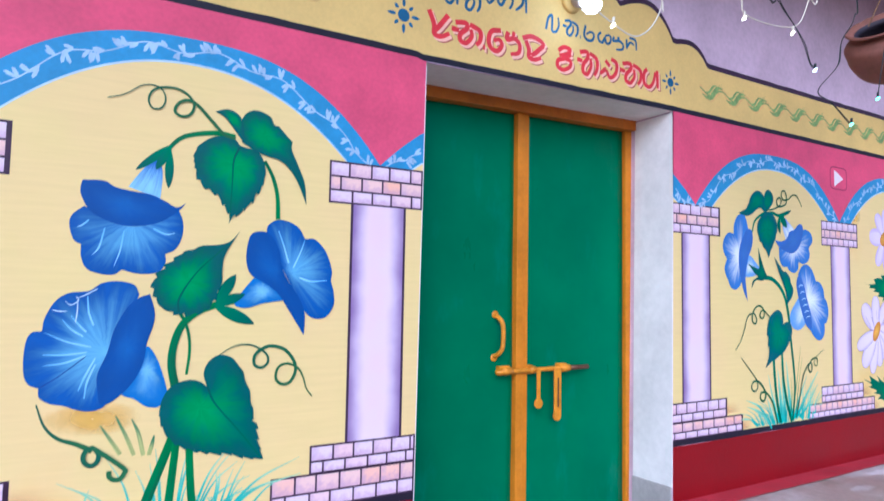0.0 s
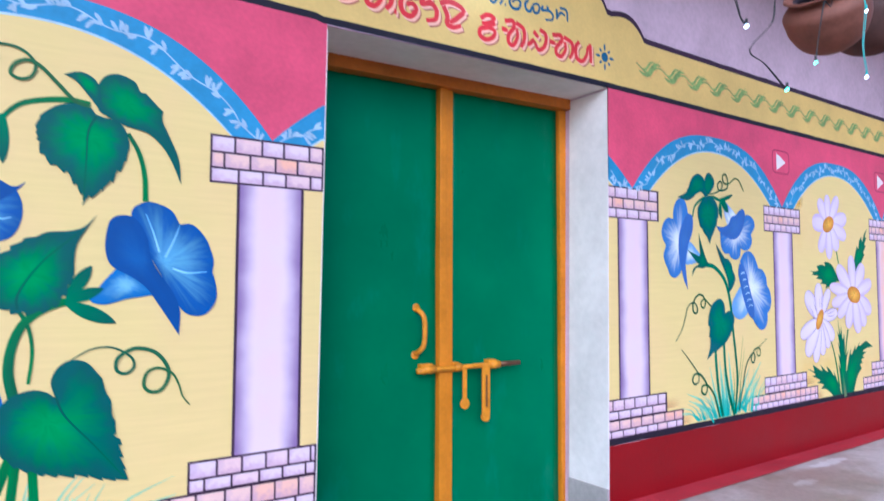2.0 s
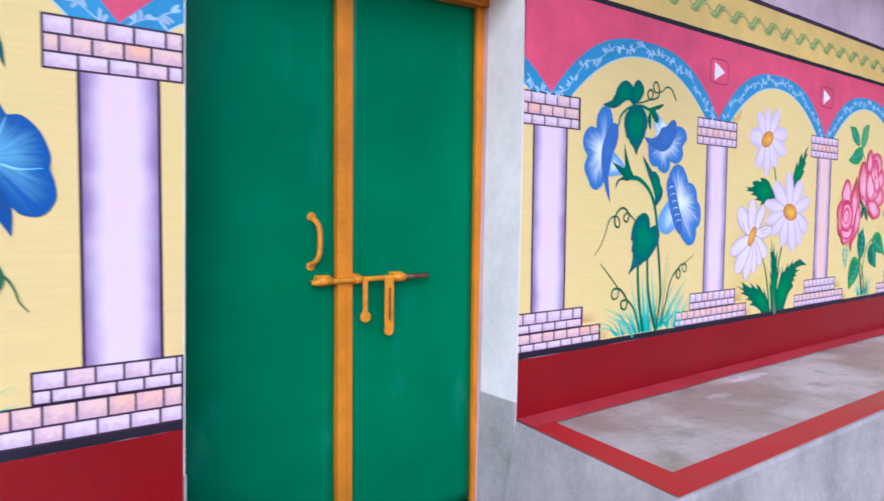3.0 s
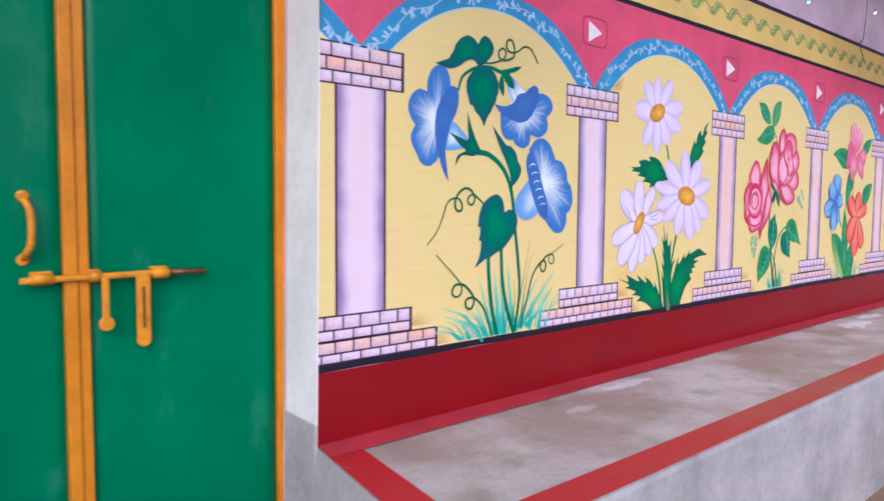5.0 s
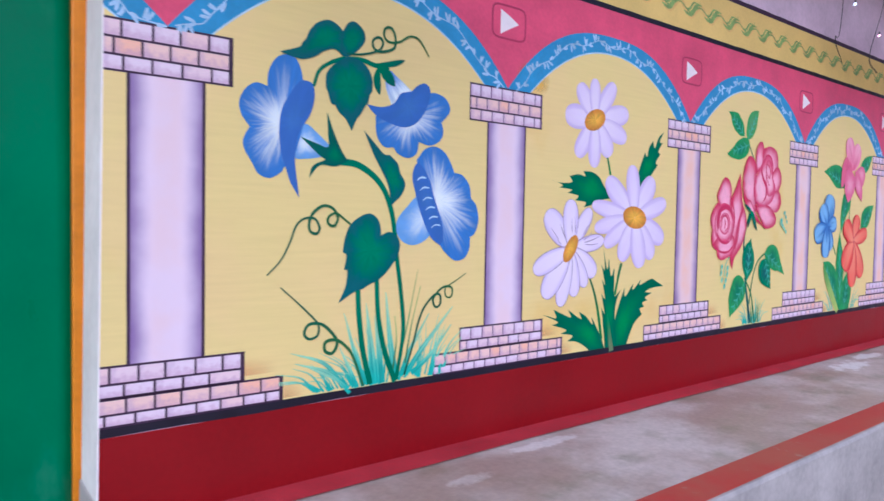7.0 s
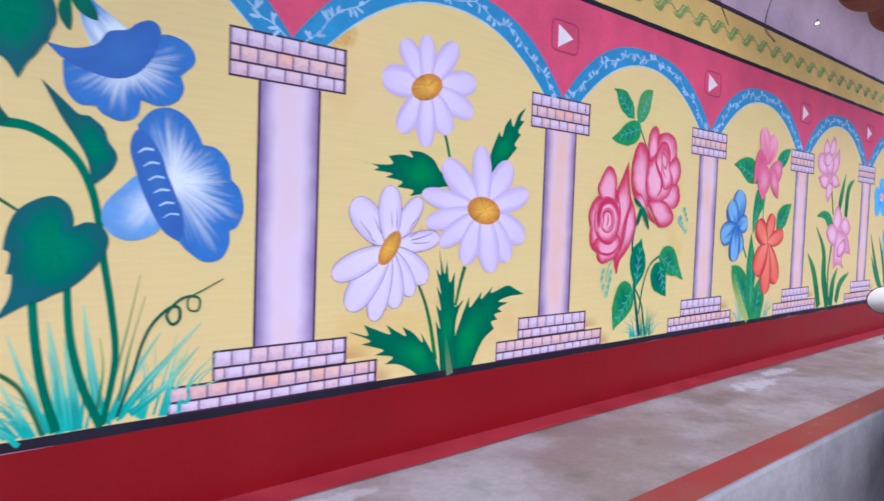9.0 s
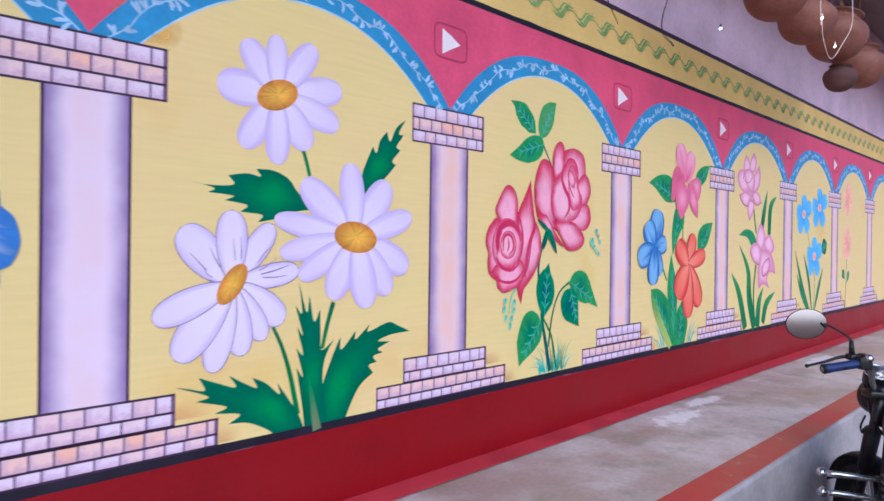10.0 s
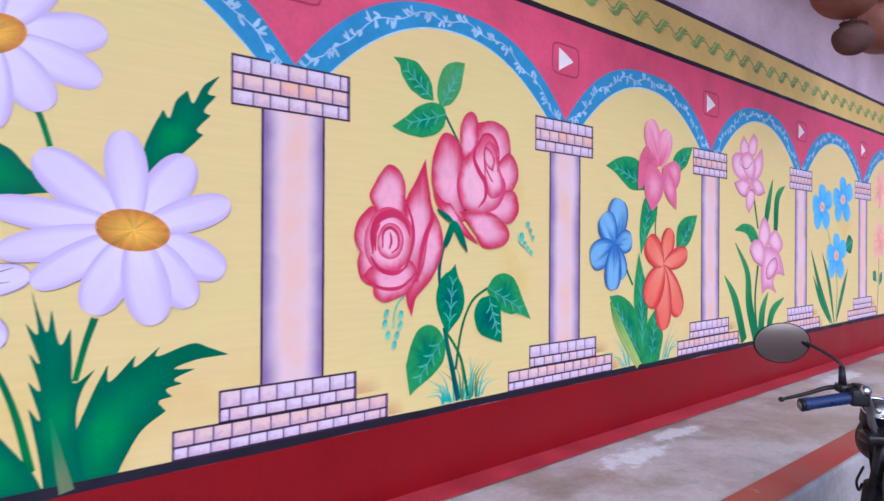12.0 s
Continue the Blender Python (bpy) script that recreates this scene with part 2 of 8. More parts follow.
M_ROSE_LINE = brushed("crimson_brush_line", lin(200, 34, 88), lin(206, 48, 98), None, streak=0.1, streaks=3)
M_PINK_SOFT = brushed("soft_pink_petal", lin(240, 160, 188), lin(224, 108, 148), None, streak=0.06, streaks=12)
M_PINK_DEEP = brushed("deep_pink_petal", lin(214, 92, 130), lin(222, 104, 140), None, streak=0.06, streaks=12)
M_RIM_LILAC = plain("lilac_grey_line_paint", lin(150, 128, 168), 0.5, vary=0.3, scale=30)
M_RIM_ROSE = plain("crimson_line_paint", lin(190, 30, 78), 0.5, vary=0.25, scale=30)
M_RIM_PLUM = plain("plum_line_paint", lin(150, 70, 110), 0.5, vary=0.25, scale=30)
M_RIM_BLUE = plain("deep_blue_line_paint", lin(30, 70, 150), 0.5, vary=0.25, scale=30)
M_VEIN = plain("pale_teal_vein_paint", lin(96, 178, 160), 0.5, vary=0.2, scale=20)
M_PINKP = brushed("rose_pink_petal", lin(224, 96, 138), lin(246, 176, 200), lin(238, 140, 176), 0.5, 0.06, 4)
M_LILY_WASH = brushed("lily_pink_petal", lin(248, 200, 222), lin(220, 136, 176), None, streak=0.05, streaks=8, knee=(0.4, 1.0), wave=0.08)
M_BLADE = brushed("blade_green_paint", lin(24, 120, 70), lin(70, 150, 84), None, streak=0.15, streaks=4)
M_BLUEP = brushed("cornflower_petal", lin(70, 122, 196), lin(134, 182, 228), lin(52, 104, 180), 0.62, 0.06, 4, knee=(0.2, 0.6))
M_ORANGE = brushed("coral_orange_petal", lin(244, 150, 122), lin(238, 110, 92), lin(216, 54, 54), 0.5, 0.07, 4)
M_SKYP = brushed("sky_blue_petal", lin(84, 170, 240), lin(120, 196, 250), None, streak=0.1, streaks=8)
M_PEACH = brushed("peach_petal", lin(240, 160, 140), lin(248, 196, 176), None, streak=0.12, streaks=8)
M_REDTXT = plain("sign_red_paint", lin(214, 52, 62), 0.5, vary=0.12, scale=20)
M_BLUTXT = plain("sign_blue_paint", lin(44, 98, 140), 0.5, vary=0.15, scale=20)
M_LETTER_EDGE = plain("letter_brown_red_edge_paint", lin(170, 92, 82), 0.55, vary=0.2, scale=20)
M_BLUSH = plain("sign_peach_shadow_paint", lin(244, 190, 170), 0.55, vary=0.08, scale=20)

# solid things


def door_enamel():
    """Green enamel with a soft gloss; a cloudy sky sheen is mixed into its colour."""
    m, nt, b = fresh("green_enamel", 0.3)
    p = place_of(nt)
    stretch = nt.nodes.new("ShaderNodeVectorMath")
    stretch.operation = "MULTIPLY"
    stretch.inputs[1].default_value = (3.2, 1.0, 1.3)
    nt.links.new(p, stretch.inputs[0])
    sheen, broad = noise_node(nt, stretch.outputs[0], 1.7, 5, 0.6), noise_node(nt, p, 2.4, 4)
    c = mix(nt, span(nt, broad, 0.3, 0.7), lin(0, 106, 70), lin(0, 119, 78))
    # pale blotches put the sky's reflection into the base colour
    c = mix(nt, span(nt, sheen, 0.56, 0.76, 0.0, 0.13, True), c, lin(120, 178, 164))
    nt.links.new(c, b.inputs["Base Color"])
    nt.links.new(span(nt, sheen, 0.3, 0.7, 0.26, 0.42), b.inputs["Roughness"])
    b.inputs["Specular IOR Level"].default_value = 0.28
    relief(nt, b, math_node(nt, "ADD", math_node(nt, "MULTIPLY", broad, 3.0), noise_node(nt, p, 25.0, 3)), 0.35)
    return m


M_DOOR = door_enamel()
M_OCHRE = plain("ochre_enamel_wood", lin(208, 128, 10), 0.42, vary=0.16, scale=6, fine=50)
M_OCHRE2 = plain("brown_ochre_wood", lin(186, 106, 18), 0.45, vary=0.2, scale=6, fine=50)
M_BRASS = plain("ochre_painted_iron", lin(214, 138, 20), 0.4, vary=0.22, scale=20, fine=120)
M_RUST = plain("worn_iron", lin(112, 78, 58), 0.5, 0.5, vary=0.3, scale=25)
M_JAMB = plain("white_limewash", lin(244, 236, 238), 0.8, vary=0.10, scale=3, fine=30, bump=0.5)
M_CEMENT = plain("bare_cement_plaster", lin(178, 170, 172), 0.85, vary=0.22, scale=4, fine=40, bump=0.6)
M_CLAY = plain("terracotta_clay", lin(132, 86, 74), 0.6, vary=0.25, scale=7, fine=60, bump=0.4)
# clay colour with the shade of a pot's hollow already in it
M_POT_SHADE = plain("shaded_inner_clay", lin(52, 46, 58), 0.6, vary=0.3, scale=9, fine=60, bump=0.3)
M_CLAY2 = plain("soot_dark_clay", lin(88, 62, 60), 0.8, vary=0.3, scale=7, fine=60, bump=0.4)
M_BLACK = plain("black_plastic", lin(24, 24, 28), 0.45, vary=0.2, scale=10)
M_RUBBER = plain("grip_rubber", lin(36, 50, 96), 0.42, vary=0.3, scale=40)
M_CHROME = plain("chrome", lin(205, 205, 212), 0.16, 1.0, vary=0.05, scale=10, bump=0.0)
M_BLACKMETAL = plain("black_painted_steel", lin(30, 28, 30), 0.35, 0.3, vary=0.2, scale=12)
M_TANK = plain("tank_black_enamel", lin(22, 20, 24), 0.42, vary=0.1, scale=8)
M_SEAT = plain("seat_vinyl", lin(30, 28, 30), 0.6, vary=0.2, scale=20)
M_ALLOY = plain("engine_alloy", lin(140, 140, 145), 0.45, 0.8, vary=0.2, scale=15)
M_TIN = plain("tin_roof_sheet", lin(150, 140, 140), 0.5, 0.3, vary=0.2, scale=3)
M_WOOD = plain("roof_pole_wood", lin(120, 88, 64), 0.8, vary=0.3, scale=8)
M_EARTH = plain("swept_earth", lin(150, 122, 102), 0.95, vary=0.2, scale=0.7, fine=14, bump=0.8)
M_MUD = plain("mud_plaster", lin(206, 172, 150), 0.9, vary=0.2, scale=1.0, fine=20, bump=0.6)
M_WIRE_DARK = plain("dark_green_wire", lin(40, 46, 48), 0.5)
M_WIRE_PALE = plain("clear_plastic_wire", lin(226, 216, 200), 0.3, vary=0.05)
M_WIRE_TEAL = plain("teal_plastic_wire", lin(90, 190, 190), 0.3, vary=0.05)
M_MIRROR, _, _b = fresh("mirror_glass", 0.08, 1.0)
_b.inputs["Base Color"].default_value = (0.62, 0.58, 0.60, 1)


def glow(name, col, power):
    m, nt, b = fresh(name, 0.3)
    b.inputs["Base Color"].default_value = col
    b.inputs["Emission Color"].default_value, b.inputs["Emission Strength"].default_value = col, power
    return m


M_BULB = glow("lit_bulb", (0.93, 0.97, 1.0, 1), 9.0)
M_WARM = glow("lit_warm_led", (1.0, 0.8, 0.5, 1), 12.0)
M_COOL = glow("lit_cool_led", (0.8, 0.9, 1.0, 1), 9.0)
M_GREENLED = glow("lit_green_led", (0.25, 1.0, 0.6, 1), 6.0)
M_REDLED = glow("lit_pink_led", (1.0, 0.4, 0.5, 1), 6.0)


def floor_material():
    """Worn concrete with brown damp patches and pale scuffs."""
    m, nt, b = fresh("worn_concrete", 0.5)
    p = place_of(nt)
    big, mid_, fine = noise_node(nt, p, 1.6, 6, 0.6), noise_node(nt, p, 5.0, 5), noise_node(nt, p, 50.0, 3)
    c = mix(nt, span(nt, big, 0.38, 0.62, smooth=True), lin(174, 154, 145), lin(210, 198, 196))
    c = mix(nt, span(nt, mid_, 0.5, 0.75, 0.0, 0.6, True), c, lin(140, 134, 112))
    for x, y, rx, ry, pale in ((6.62, 1.72, 0.26, 0.08, 0.95), (7.06, 1.78, 0.24, 0.06, 0.95), (4.02, 1.80, 0.20, 0.04, 0.6), (3.55, 1.70, 0.10, 0.04, 0.35), (9.1, 1.74, 0.4, 0.07, 0.8)):
        d = nt.nodes.new("ShaderNodeVectorMath")
        d.operation = "SUBTRACT"
        d.inputs[1].default_value = (x, y, PF)
        nt.links.new(p, d.inputs[0])
        e = nt.nodes.new("ShaderNodeVectorMath")
        e.operation = "DIVIDE"
        e.inputs[1].default_value = (rx, ry, 10.0)
        nt.links.new(d.outputs[0], e.inputs[0])
        ln = nt.nodes.new("ShaderNodeVectorMath")
        ln.operation = "LENGTH"
        nt.links.new(e.outputs[0], ln.inputs[0])
        worn = math_node(nt, "ADD", ln.outputs["Value"], span(nt, noise_node(nt, p, 13.0, 5, 0.7), 0.3, 0.7, -0.45, 0.45))
        c = mix(nt, span(nt, worn, 0.5, 1.05, pale, 0.0, True), c, lin(240, 236, 238))
    c = mix(nt, 1.0, c, mixgrey(nt, span(nt, fine, 0.3, 0.7, -0.08, 0.08)), "MULTIPLY")
    nt.links.new(c, b.inputs["Base Color"])
    nt.links.new(span(nt, big, 0.3, 0.7, 0.3, 0.6), b.inputs["Roughness"])
    relief(nt, b, math_node(nt, "ADD", mid_, math_node(nt, "MULTIPLY", fine, 0.4)), 0.3, 0.003)
    return m


def border_material():
    """Red oxide floor paint, worn to bare cement in places."""
    m, nt, b = fresh("worn_red_floor_paint", 0.5)
    p = place_of(nt)
    big, mid_ = noise_node(nt, p, 2.2, 5), noise_node(nt, p, 14.0, 5, 0.65)
    c = mix(nt, span(nt, big, 0.35, 0.65, smooth=True), lin(188, 66, 60), lin(180, 92, 76))
    sep = nt.nodes.new("ShaderNodeSeparateXYZ")
    nt.links.new(p, sep.inputs[0])
    # the paint is fresh at the door end and trodden pale further on
    c = mix(nt, span(nt, math_node(nt, "ADD", sep.outputs[0], span(nt, mid_, 0.3, 0.7, -0.4, 0.4)), 2.8, 4.6, 0.9, 0.0, True), c, lin(200, 30, 40))
    wear = math_node(nt, "ADD", mid_, span(nt, big, 0.3, 0.7, -0.1, 0.1))
    c = mix(nt, span(nt, wear, 0.62, 0.72, 0.0, 0.55, True), c, lin(176, 160, 148))
    nt.links.new(c, b.inputs["Base Color"])
    relief(nt, b, mid_, 0.3, 0.002)
    return m


M_FLOOR, M_BORDER = floor_material(), border_material()
M_COVE = plain("faded_red_cove", lin(190, 58, 70), 0.5, vary=0.2, scale=5)

# ---- building helpers ----
WY, SLOPE = 1.983, 0.006          # the wall's face; the painted lines climb slightly along it
DOOR_L, DOOR_R = 1.174, 2.517     # the doorway
END_L, END_R = -2.6, 15.0


LEAN = 0.012                      # the doorway's sides lean by this much a metre


def leaned(u, v):
    """The doorway's edge at height v, where u lies on it."""
    return u + LEAN * (v - 1.6) if abs(u - DOOR_L) < 1e-6 or abs(u - DOOR_R) < 1e-6 else u


def on_wall(u, v, layer=0.0):
    u = leaned(u, v)
    return (u, WY - layer * 0.00012, v + SLOPE * (u - 2.5))


def thing(name, label, category, group="", kind="", at=(0, 0, 0)):
    ob = tagged(new(name), label, category, group, kind)
    ob.location = at
    ob.empty_display_size = 0.1
    return ob


def link_mesh(name, me, material, parent=None, label=""):
    ob = new(name, me)
    if material and not me.materials:
        me.materials.append(material)
    if parent is not None:
        ob.parent = parent
        root = parent
        off = Vector((0, 0, 0))
        while root is not None:
            off += root.location
            root = root.parent
        ob.location = -off
    return tagged(ob, label)


def part(name, bm, material, parent=None, label="", smooth=False):
    me = bpy.data.meshes.new(name)
    bm.normal_update()
    bm.to_mesh(me)
    bm.free()
    if smooth:
        me.polygons.foreach_set("use_smooth", [True] * len(me.polygons))
    return link_mesh(name, me, material, parent, label)


def sheet(name, rows, layer, material, parent=None, label="", flip_map=False, rise=0.0):
    """A coat of paint on the wall: a grid of (u, v) points with a map that runs along and across it."""
    n, k = len(rows), len(rows[0])
    verts = [on_wall(u, v, layer + i * rise) for i, row in enumerate(rows) for u, v in row]
    faces = [(i * k + j, (i + 1) * k + j, (i + 1) * k + j + 1, i * k + j + 1) for i in range(n - 1) for j in range(k - 1)]
    me = bpy.data.meshes.new(name)
    me.from_pydata(verts, [], faces)
    uv = me.uv_layers.new(name="UVMap")
    for loop in me.loops:
        i, j = divmod(loop.vertex_index, k)
        a, b = i / (n - 1), j / (k - 1)
        uv.data[loop.index].uv = (b, a) if flip_map else (a, b)
    me.validate()
    if sum(p.normal.y * p.area for p in me.polygons) > 0:
        me.flip_normals()
    return link_mesh(name, me, material, parent, label)


def patch(name, u0, u1, v0, v1, layer, material, parent=None, label="", cols=2):
    return sheet(name, [[(u0 + (u1 - u0) * i / (cols - 1), v) for v in (v0, v1)] for i in range(cols)], layer, material, parent, label)


def spline(pts, n=10):
    """Points of a smooth curve through pts."""
    P = [Vector(p) for p in pts]
    P = [P[0] * 2 - P[1]] + P + [P[-1] * 2 - P[-2]]
    out = []
    for i in range(1, len(P) - 2):
        a, b, c, d = P[i - 1:i + 3]
        for s in range(n):
            t = s / n
            out.append(0.5 * ((2 * b) + (c - a) * t + (2 * a - 5 * b + 4 * c - d) * t * t + (3 * b - a - 3 * c + d) * t ** 3))
    out.append(P[-2])
    return out


def ribbon_rows(pts, w0, w1, n=8, belly=0.0, closed=False):
    c = spline(pts, n)
    rows = []
    for i, p in enumerate(c):
        if closed:
            d = c[(i + 1) % (len(c) - 1)] - c[i - 1 if i else -2]
        else:
            d = c[min(i + 1, len(c) - 1)] - c[max(i - 1, 0)]
        d = d.normalized() if d.length else Vector((1, 0))
        s = i / (len(c) - 1)
        w = (w0 + (w1 - w0) * s + belly * math.sin(math.pi * s)) / 2
        q = Vector((-d.y, d.x)) * w
        rows.append([tuple(p - q), tuple(p), tuple(p + q)])
    return rows


LAYER = {}
RIMS = {M_DAISY_LINED: (M_RIM_LILAC, 0.003), M_BLUEP: (M_RIM_BLUE, 0.002), M_ORANGE: (M_RIM_ROSE, 0.003)}


def next_layer(P, base=6):
    """Later strokes of a plant lie over earlier ones."""
    LAYER[P.name] = LAYER.get(P.name, base) + 0.5
    return LAYER[P.name]


def stroke(P, pts, w0, w1, mat, name="stem", belly=0.0, label=""):
    return sheet(name, ribbon_rows(pts, w0, w1, 8, belly), next_layer(P), mat, P, label, rise=0.012 if name == "tendril" else 0.0)


def petal(P, base, tip, w, k=0.6, mat=None, blunt=0.45, bend=0.0, name="petal", teeth=0, bite=0.16, label="", heart=0.0):
    """A petal or leaf from base to tip. w: half its width, or the offsets of its two rims from the axis; k: where along it they are reached."""
    b, t = Vector(base), Vector(tip)
    d = t - b
    q = Vector((-d.y, d.x)).normalized()
    rims = w if isinstance(w, tuple) else (-w, w)
    peaks = k if isinstance(k, tuple) else (k, k)
    def rim(s, off, peak):
        a = blunt * peak / (1 - peak)
        return off * (s ** a) * ((1 - s) ** blunt) / ((peak ** a) * ((1 - peak) ** blunt))
    if heart:
        peaks = (max(0.32, min(peaks)),) * 2
    broad = max(abs(rims[0]), abs(rims[1]))
    n = 26 if not teeth else teeth * 6
    rows = []
    for i in range(n + 1):
        s = 0.5 - 0.5 * math.cos(math.pi * i / n) if not teeth else i / n
        h0, h1 = rim(s, rims[0], peaks[0]), rim(s, rims[1], peaks[1])
        if teeth:
            part_of = (s * teeth) % 1.0 if i < n else 0.0
            cut = bite * (1 - part_of) * min(1, 5 * s) * (h1 - h0) / 2
            h0, h1 = h0 + cut, h1 - cut
            barb = d * (part_of * 0.17 / teeth * min(1, 5 * s) * min(1, 6 * (1 - s)))
        c = b + d * s + q * (bend * d.length * math.sin(math.pi * s))
        back = d * (heart * (1 - s) ** 2)
        across = (-1, -0.72, -0.4, -0.12, 0, 0.12, 0.4, 0.72, 1)
        if h0 < 0 < h1:
            offs = [h1 * x if x > 0 else -h0 * x for x in across]
        else:
            offs = [h0 + (h1 - h0) * (x + 1) / 2 for x in across]
        pts = [c + q * o - back * (abs(o) / broad) ** 0.8 for o in offs]
        if teeth:
            pts[0], pts[-1] = pts[0] + barb, pts[-1] + barb
        rows.append([(p.x, max(p.y, 0.884)) for p in pts])
    if mat in RIMS:
        # a fine dark brush line shows round the petal
        pad = RIMS[mat][1]
        wide = []
        for i, row in enumerate(rows):
            o = (Vector(row[-1]) - Vector(row[0]))
            o = o.normalized() * pad if o.length > 1e-6 else q * 0
            shift = -d.normalized() * pad if i == 0 else (d.normalized() * pad if i == len(rows) - 1 else d * 0)
            wide.append([tuple(Vector(row[0]) - o + shift), tuple(Vector(row[4]) + shift), tuple(Vector(row[-1]) + o + shift)])
        sheet(name + "_rim", wide, next_layer(P), RIMS[mat][0], P, "fine dark brush line")
    return sheet(name, rows, next_layer(P), mat, P, label)


def leaf(P, base, tip, w, k=0.35, mat=None, bend=0.0, teeth=9, bite=0.16, heart=0.06, veins=0, name="leaf"):
    lf = petal(P, base, tip, w, k, mat, 1.5 if heart else 1.1, bend, name, teeth, bite, heart=heart)
    if veins:
        b, t = Vector(base), Vector(tip)
        d = t - b
        q = Vector((-d.y, d.x)).normalized()
        half = (w[1] - w[0]) / 2 if isinstance(w, tuple) else w
        off = q * ((w[0] + w[1]) / 2 if isinstance(w, tuple) else 0.0)
        for i in range(veins):
            s = 0.22 + 0.55 * i / max(1, veins - 1)
            o = b + d * s + q * (bend * d.length * math.sin(math.pi * s)) + off * (0.8 * math.sin(math.pi * s))
            for side in (1, -1):
                e = o + q * (side * half * 0.62 * (1 - 0.5 * s)) + d * 0.13
                m = (o + e) / 2 + d * 0.02 - q * (side * half * 0.05)
                sheet("vein", ribbon_rows([tuple(o), tuple(m), tuple(e)], 0.002, 0.003, 4, 0.005), next_layer(P), M_VEIN, P, "pale vein")
    return lf


def shape(P, outline, mat, heart, name="petal", label="", teeth=0.0):
    """A freely drawn patch of paint: a smooth closed outline (a third value marks a sharp corner), brushed from its heart to its rim."""
    corners = [i for i, p in enumerate(outline) if len(p) > 2]
    flat = [(p[0], p[1]) for p in outline]
    if corners:
        flat = flat[corners[0]:] + flat[:corners[0]] + [flat[corners[0]]]
        cuts = [i - corners[0] for i in corners] + [len(flat) - 1]
        ring = []
        for i, j in zip(cuts, cuts[1:]):
            ring += spline(flat[i:j + 1], 6)[:-1]
        ring.append(Vector(flat[-1]))
    else:
        n = len(flat)
        ring = spline(flat[-2:] + flat + flat[:3], 6)[12:12 + 6 * n + 1]
    edge = np.array([(p[0], p[1]) for p in ring[:-1]])
    o = np.array(heart)
    if teeth:
        # saw teeth that lean towards the tip, growing away from the leaf's base
        fine = []
        for p, r in zip(edge, np.roll(edge, -1, axis=0)):
            k = max(1, int(np.hypot(*(r - p)) / 0.004))
            fine += [p + (r - p) * i / k for i in range(k)]
        edge = np.array(fine)
        base = edge[0]
        away = np.hypot(edge[:, 0] - base[0], edge[:, 1] - base[1])
        arc = np.cumsum(np.hypot(*(edge - np.roll(edge, 1, axis=0)).T))
        top = int(away.argmax())
        run = np.where(np.arange(len(edge)) < top, arc - arc[top], arc[top] - arc) / 0.033
        out = edge - o
        out /= np.hypot(out[:, 0], out[:, 1])[:, None]
        grow = np.clip((away / away.max() - 0.45) / 0.3, 0, 1) * np.clip(-run / 1.2, 0, 1)
        edge = edge + out * (teeth * ((run % 1.0) - 0.35) * grow)[:, None]
    lo, hi = edge.min(axis=0), edge.max(axis=0)
    step = float(max(hi - lo)) / 15
    nxt = np.roll(edge, -1, axis=0)
    inside = []
    for u in np.arange(lo[0] + step / 2, hi[0], step):
        for v in np.arange(lo[1] + step / 2, hi[1], step):
            over = (edge[:, 1] > v) != (nxt[:, 1] > v)
            rise = np.where(nxt[:, 1] == edge[:, 1], 1e-9, nxt[:, 1] - edge[:, 1])
            across = edge[:, 0] + (v - edge[:, 1]) / rise * (nxt[:, 0] - edge[:, 0])
            if (over & (across > u)).sum() % 2 and np.hypot(edge[:, 0] - u, edge[:, 1] - v).min() > 0.35 * step:
                inside.append((float(u), float(v)))
    n = len(edge)
    flat_points = [Vector((float(u), float(v))) for u, v in edge] + [Vector(p) for p in inside]
    got = geometry.delaunay_2d_cdt(flat_points, [(i, (i + 1) % n) for i in range(n)], [], 1, 1e-6)
    lay = next_layer(P)
    me = bpy.data.meshes.new(name)
    me.from_pydata([on_wall(p.x, max(p.y, 0.884), lay) for p in got[0]], [], [tuple(f) for f in got[2]])
    maps = []
    for p in got[0]:
        far = math.hypot(p.x - o[0], p.y - o[1])
        near = float(np.hypot(edge[:, 0] - p.x, edge[:, 1] - p.y).min())
        maps.append((far / (far + near + 1e-6), math.atan2(p.y - o[1], p.x - o[0]) / (2 * math.pi) % 1.0))
    uv = me.uv_layers.new(name="UVMap")
    for f in me.polygons:
        turns = [maps[i][1] for i in f.vertices]
        wrap = max(turns) - min(turns) > 0.5
        for k, i in zip(f.loop_indices, f.vertices):
            r, t = maps[i]
            uv.data[k].uv = (r, t + 1 if wrap and t < 0.5 else t)
    if sum(f.normal.y * f.area for f in me.polygons) > 0:
        me.flip_normals()
    return link_mesh(name, me, mat, P, label)


def veins(P, base, tip, half, n=4, bend=0.0):
    """A pale midrib and side veins over a leaf."""
    b, t = Vector(base), Vector(tip)
    d = t - b
    q = Vector((-d.y, d.x)).normalized()
    sheet("midrib", ribbon_rows([tuple(b), tuple(b + d * 0.5 + q * (bend * d.length)), tuple(b + d * 0.9)], 0.003, 0.001, 4, 0.003), next_layer(P), M_VEIN, P, "pale midrib")
    for i in range(n):
        o = b + d * (0.15 + 0.6 * i / max(1, n - 1))
        for side in (1, -1):
            e = o + q * (side * half * (0.62 - 0.25 * i / n)) + d * 0.16
            m = (o + e) / 2 + d * 0.02 - q * (side * half * 0.05)
            sheet("vein", ribbon_rows([tuple(o), tuple(m), tuple(e)], 0.001, 0.002, 4, half * 0.09), next_layer(P), M_VEIN, P, "pale vein")


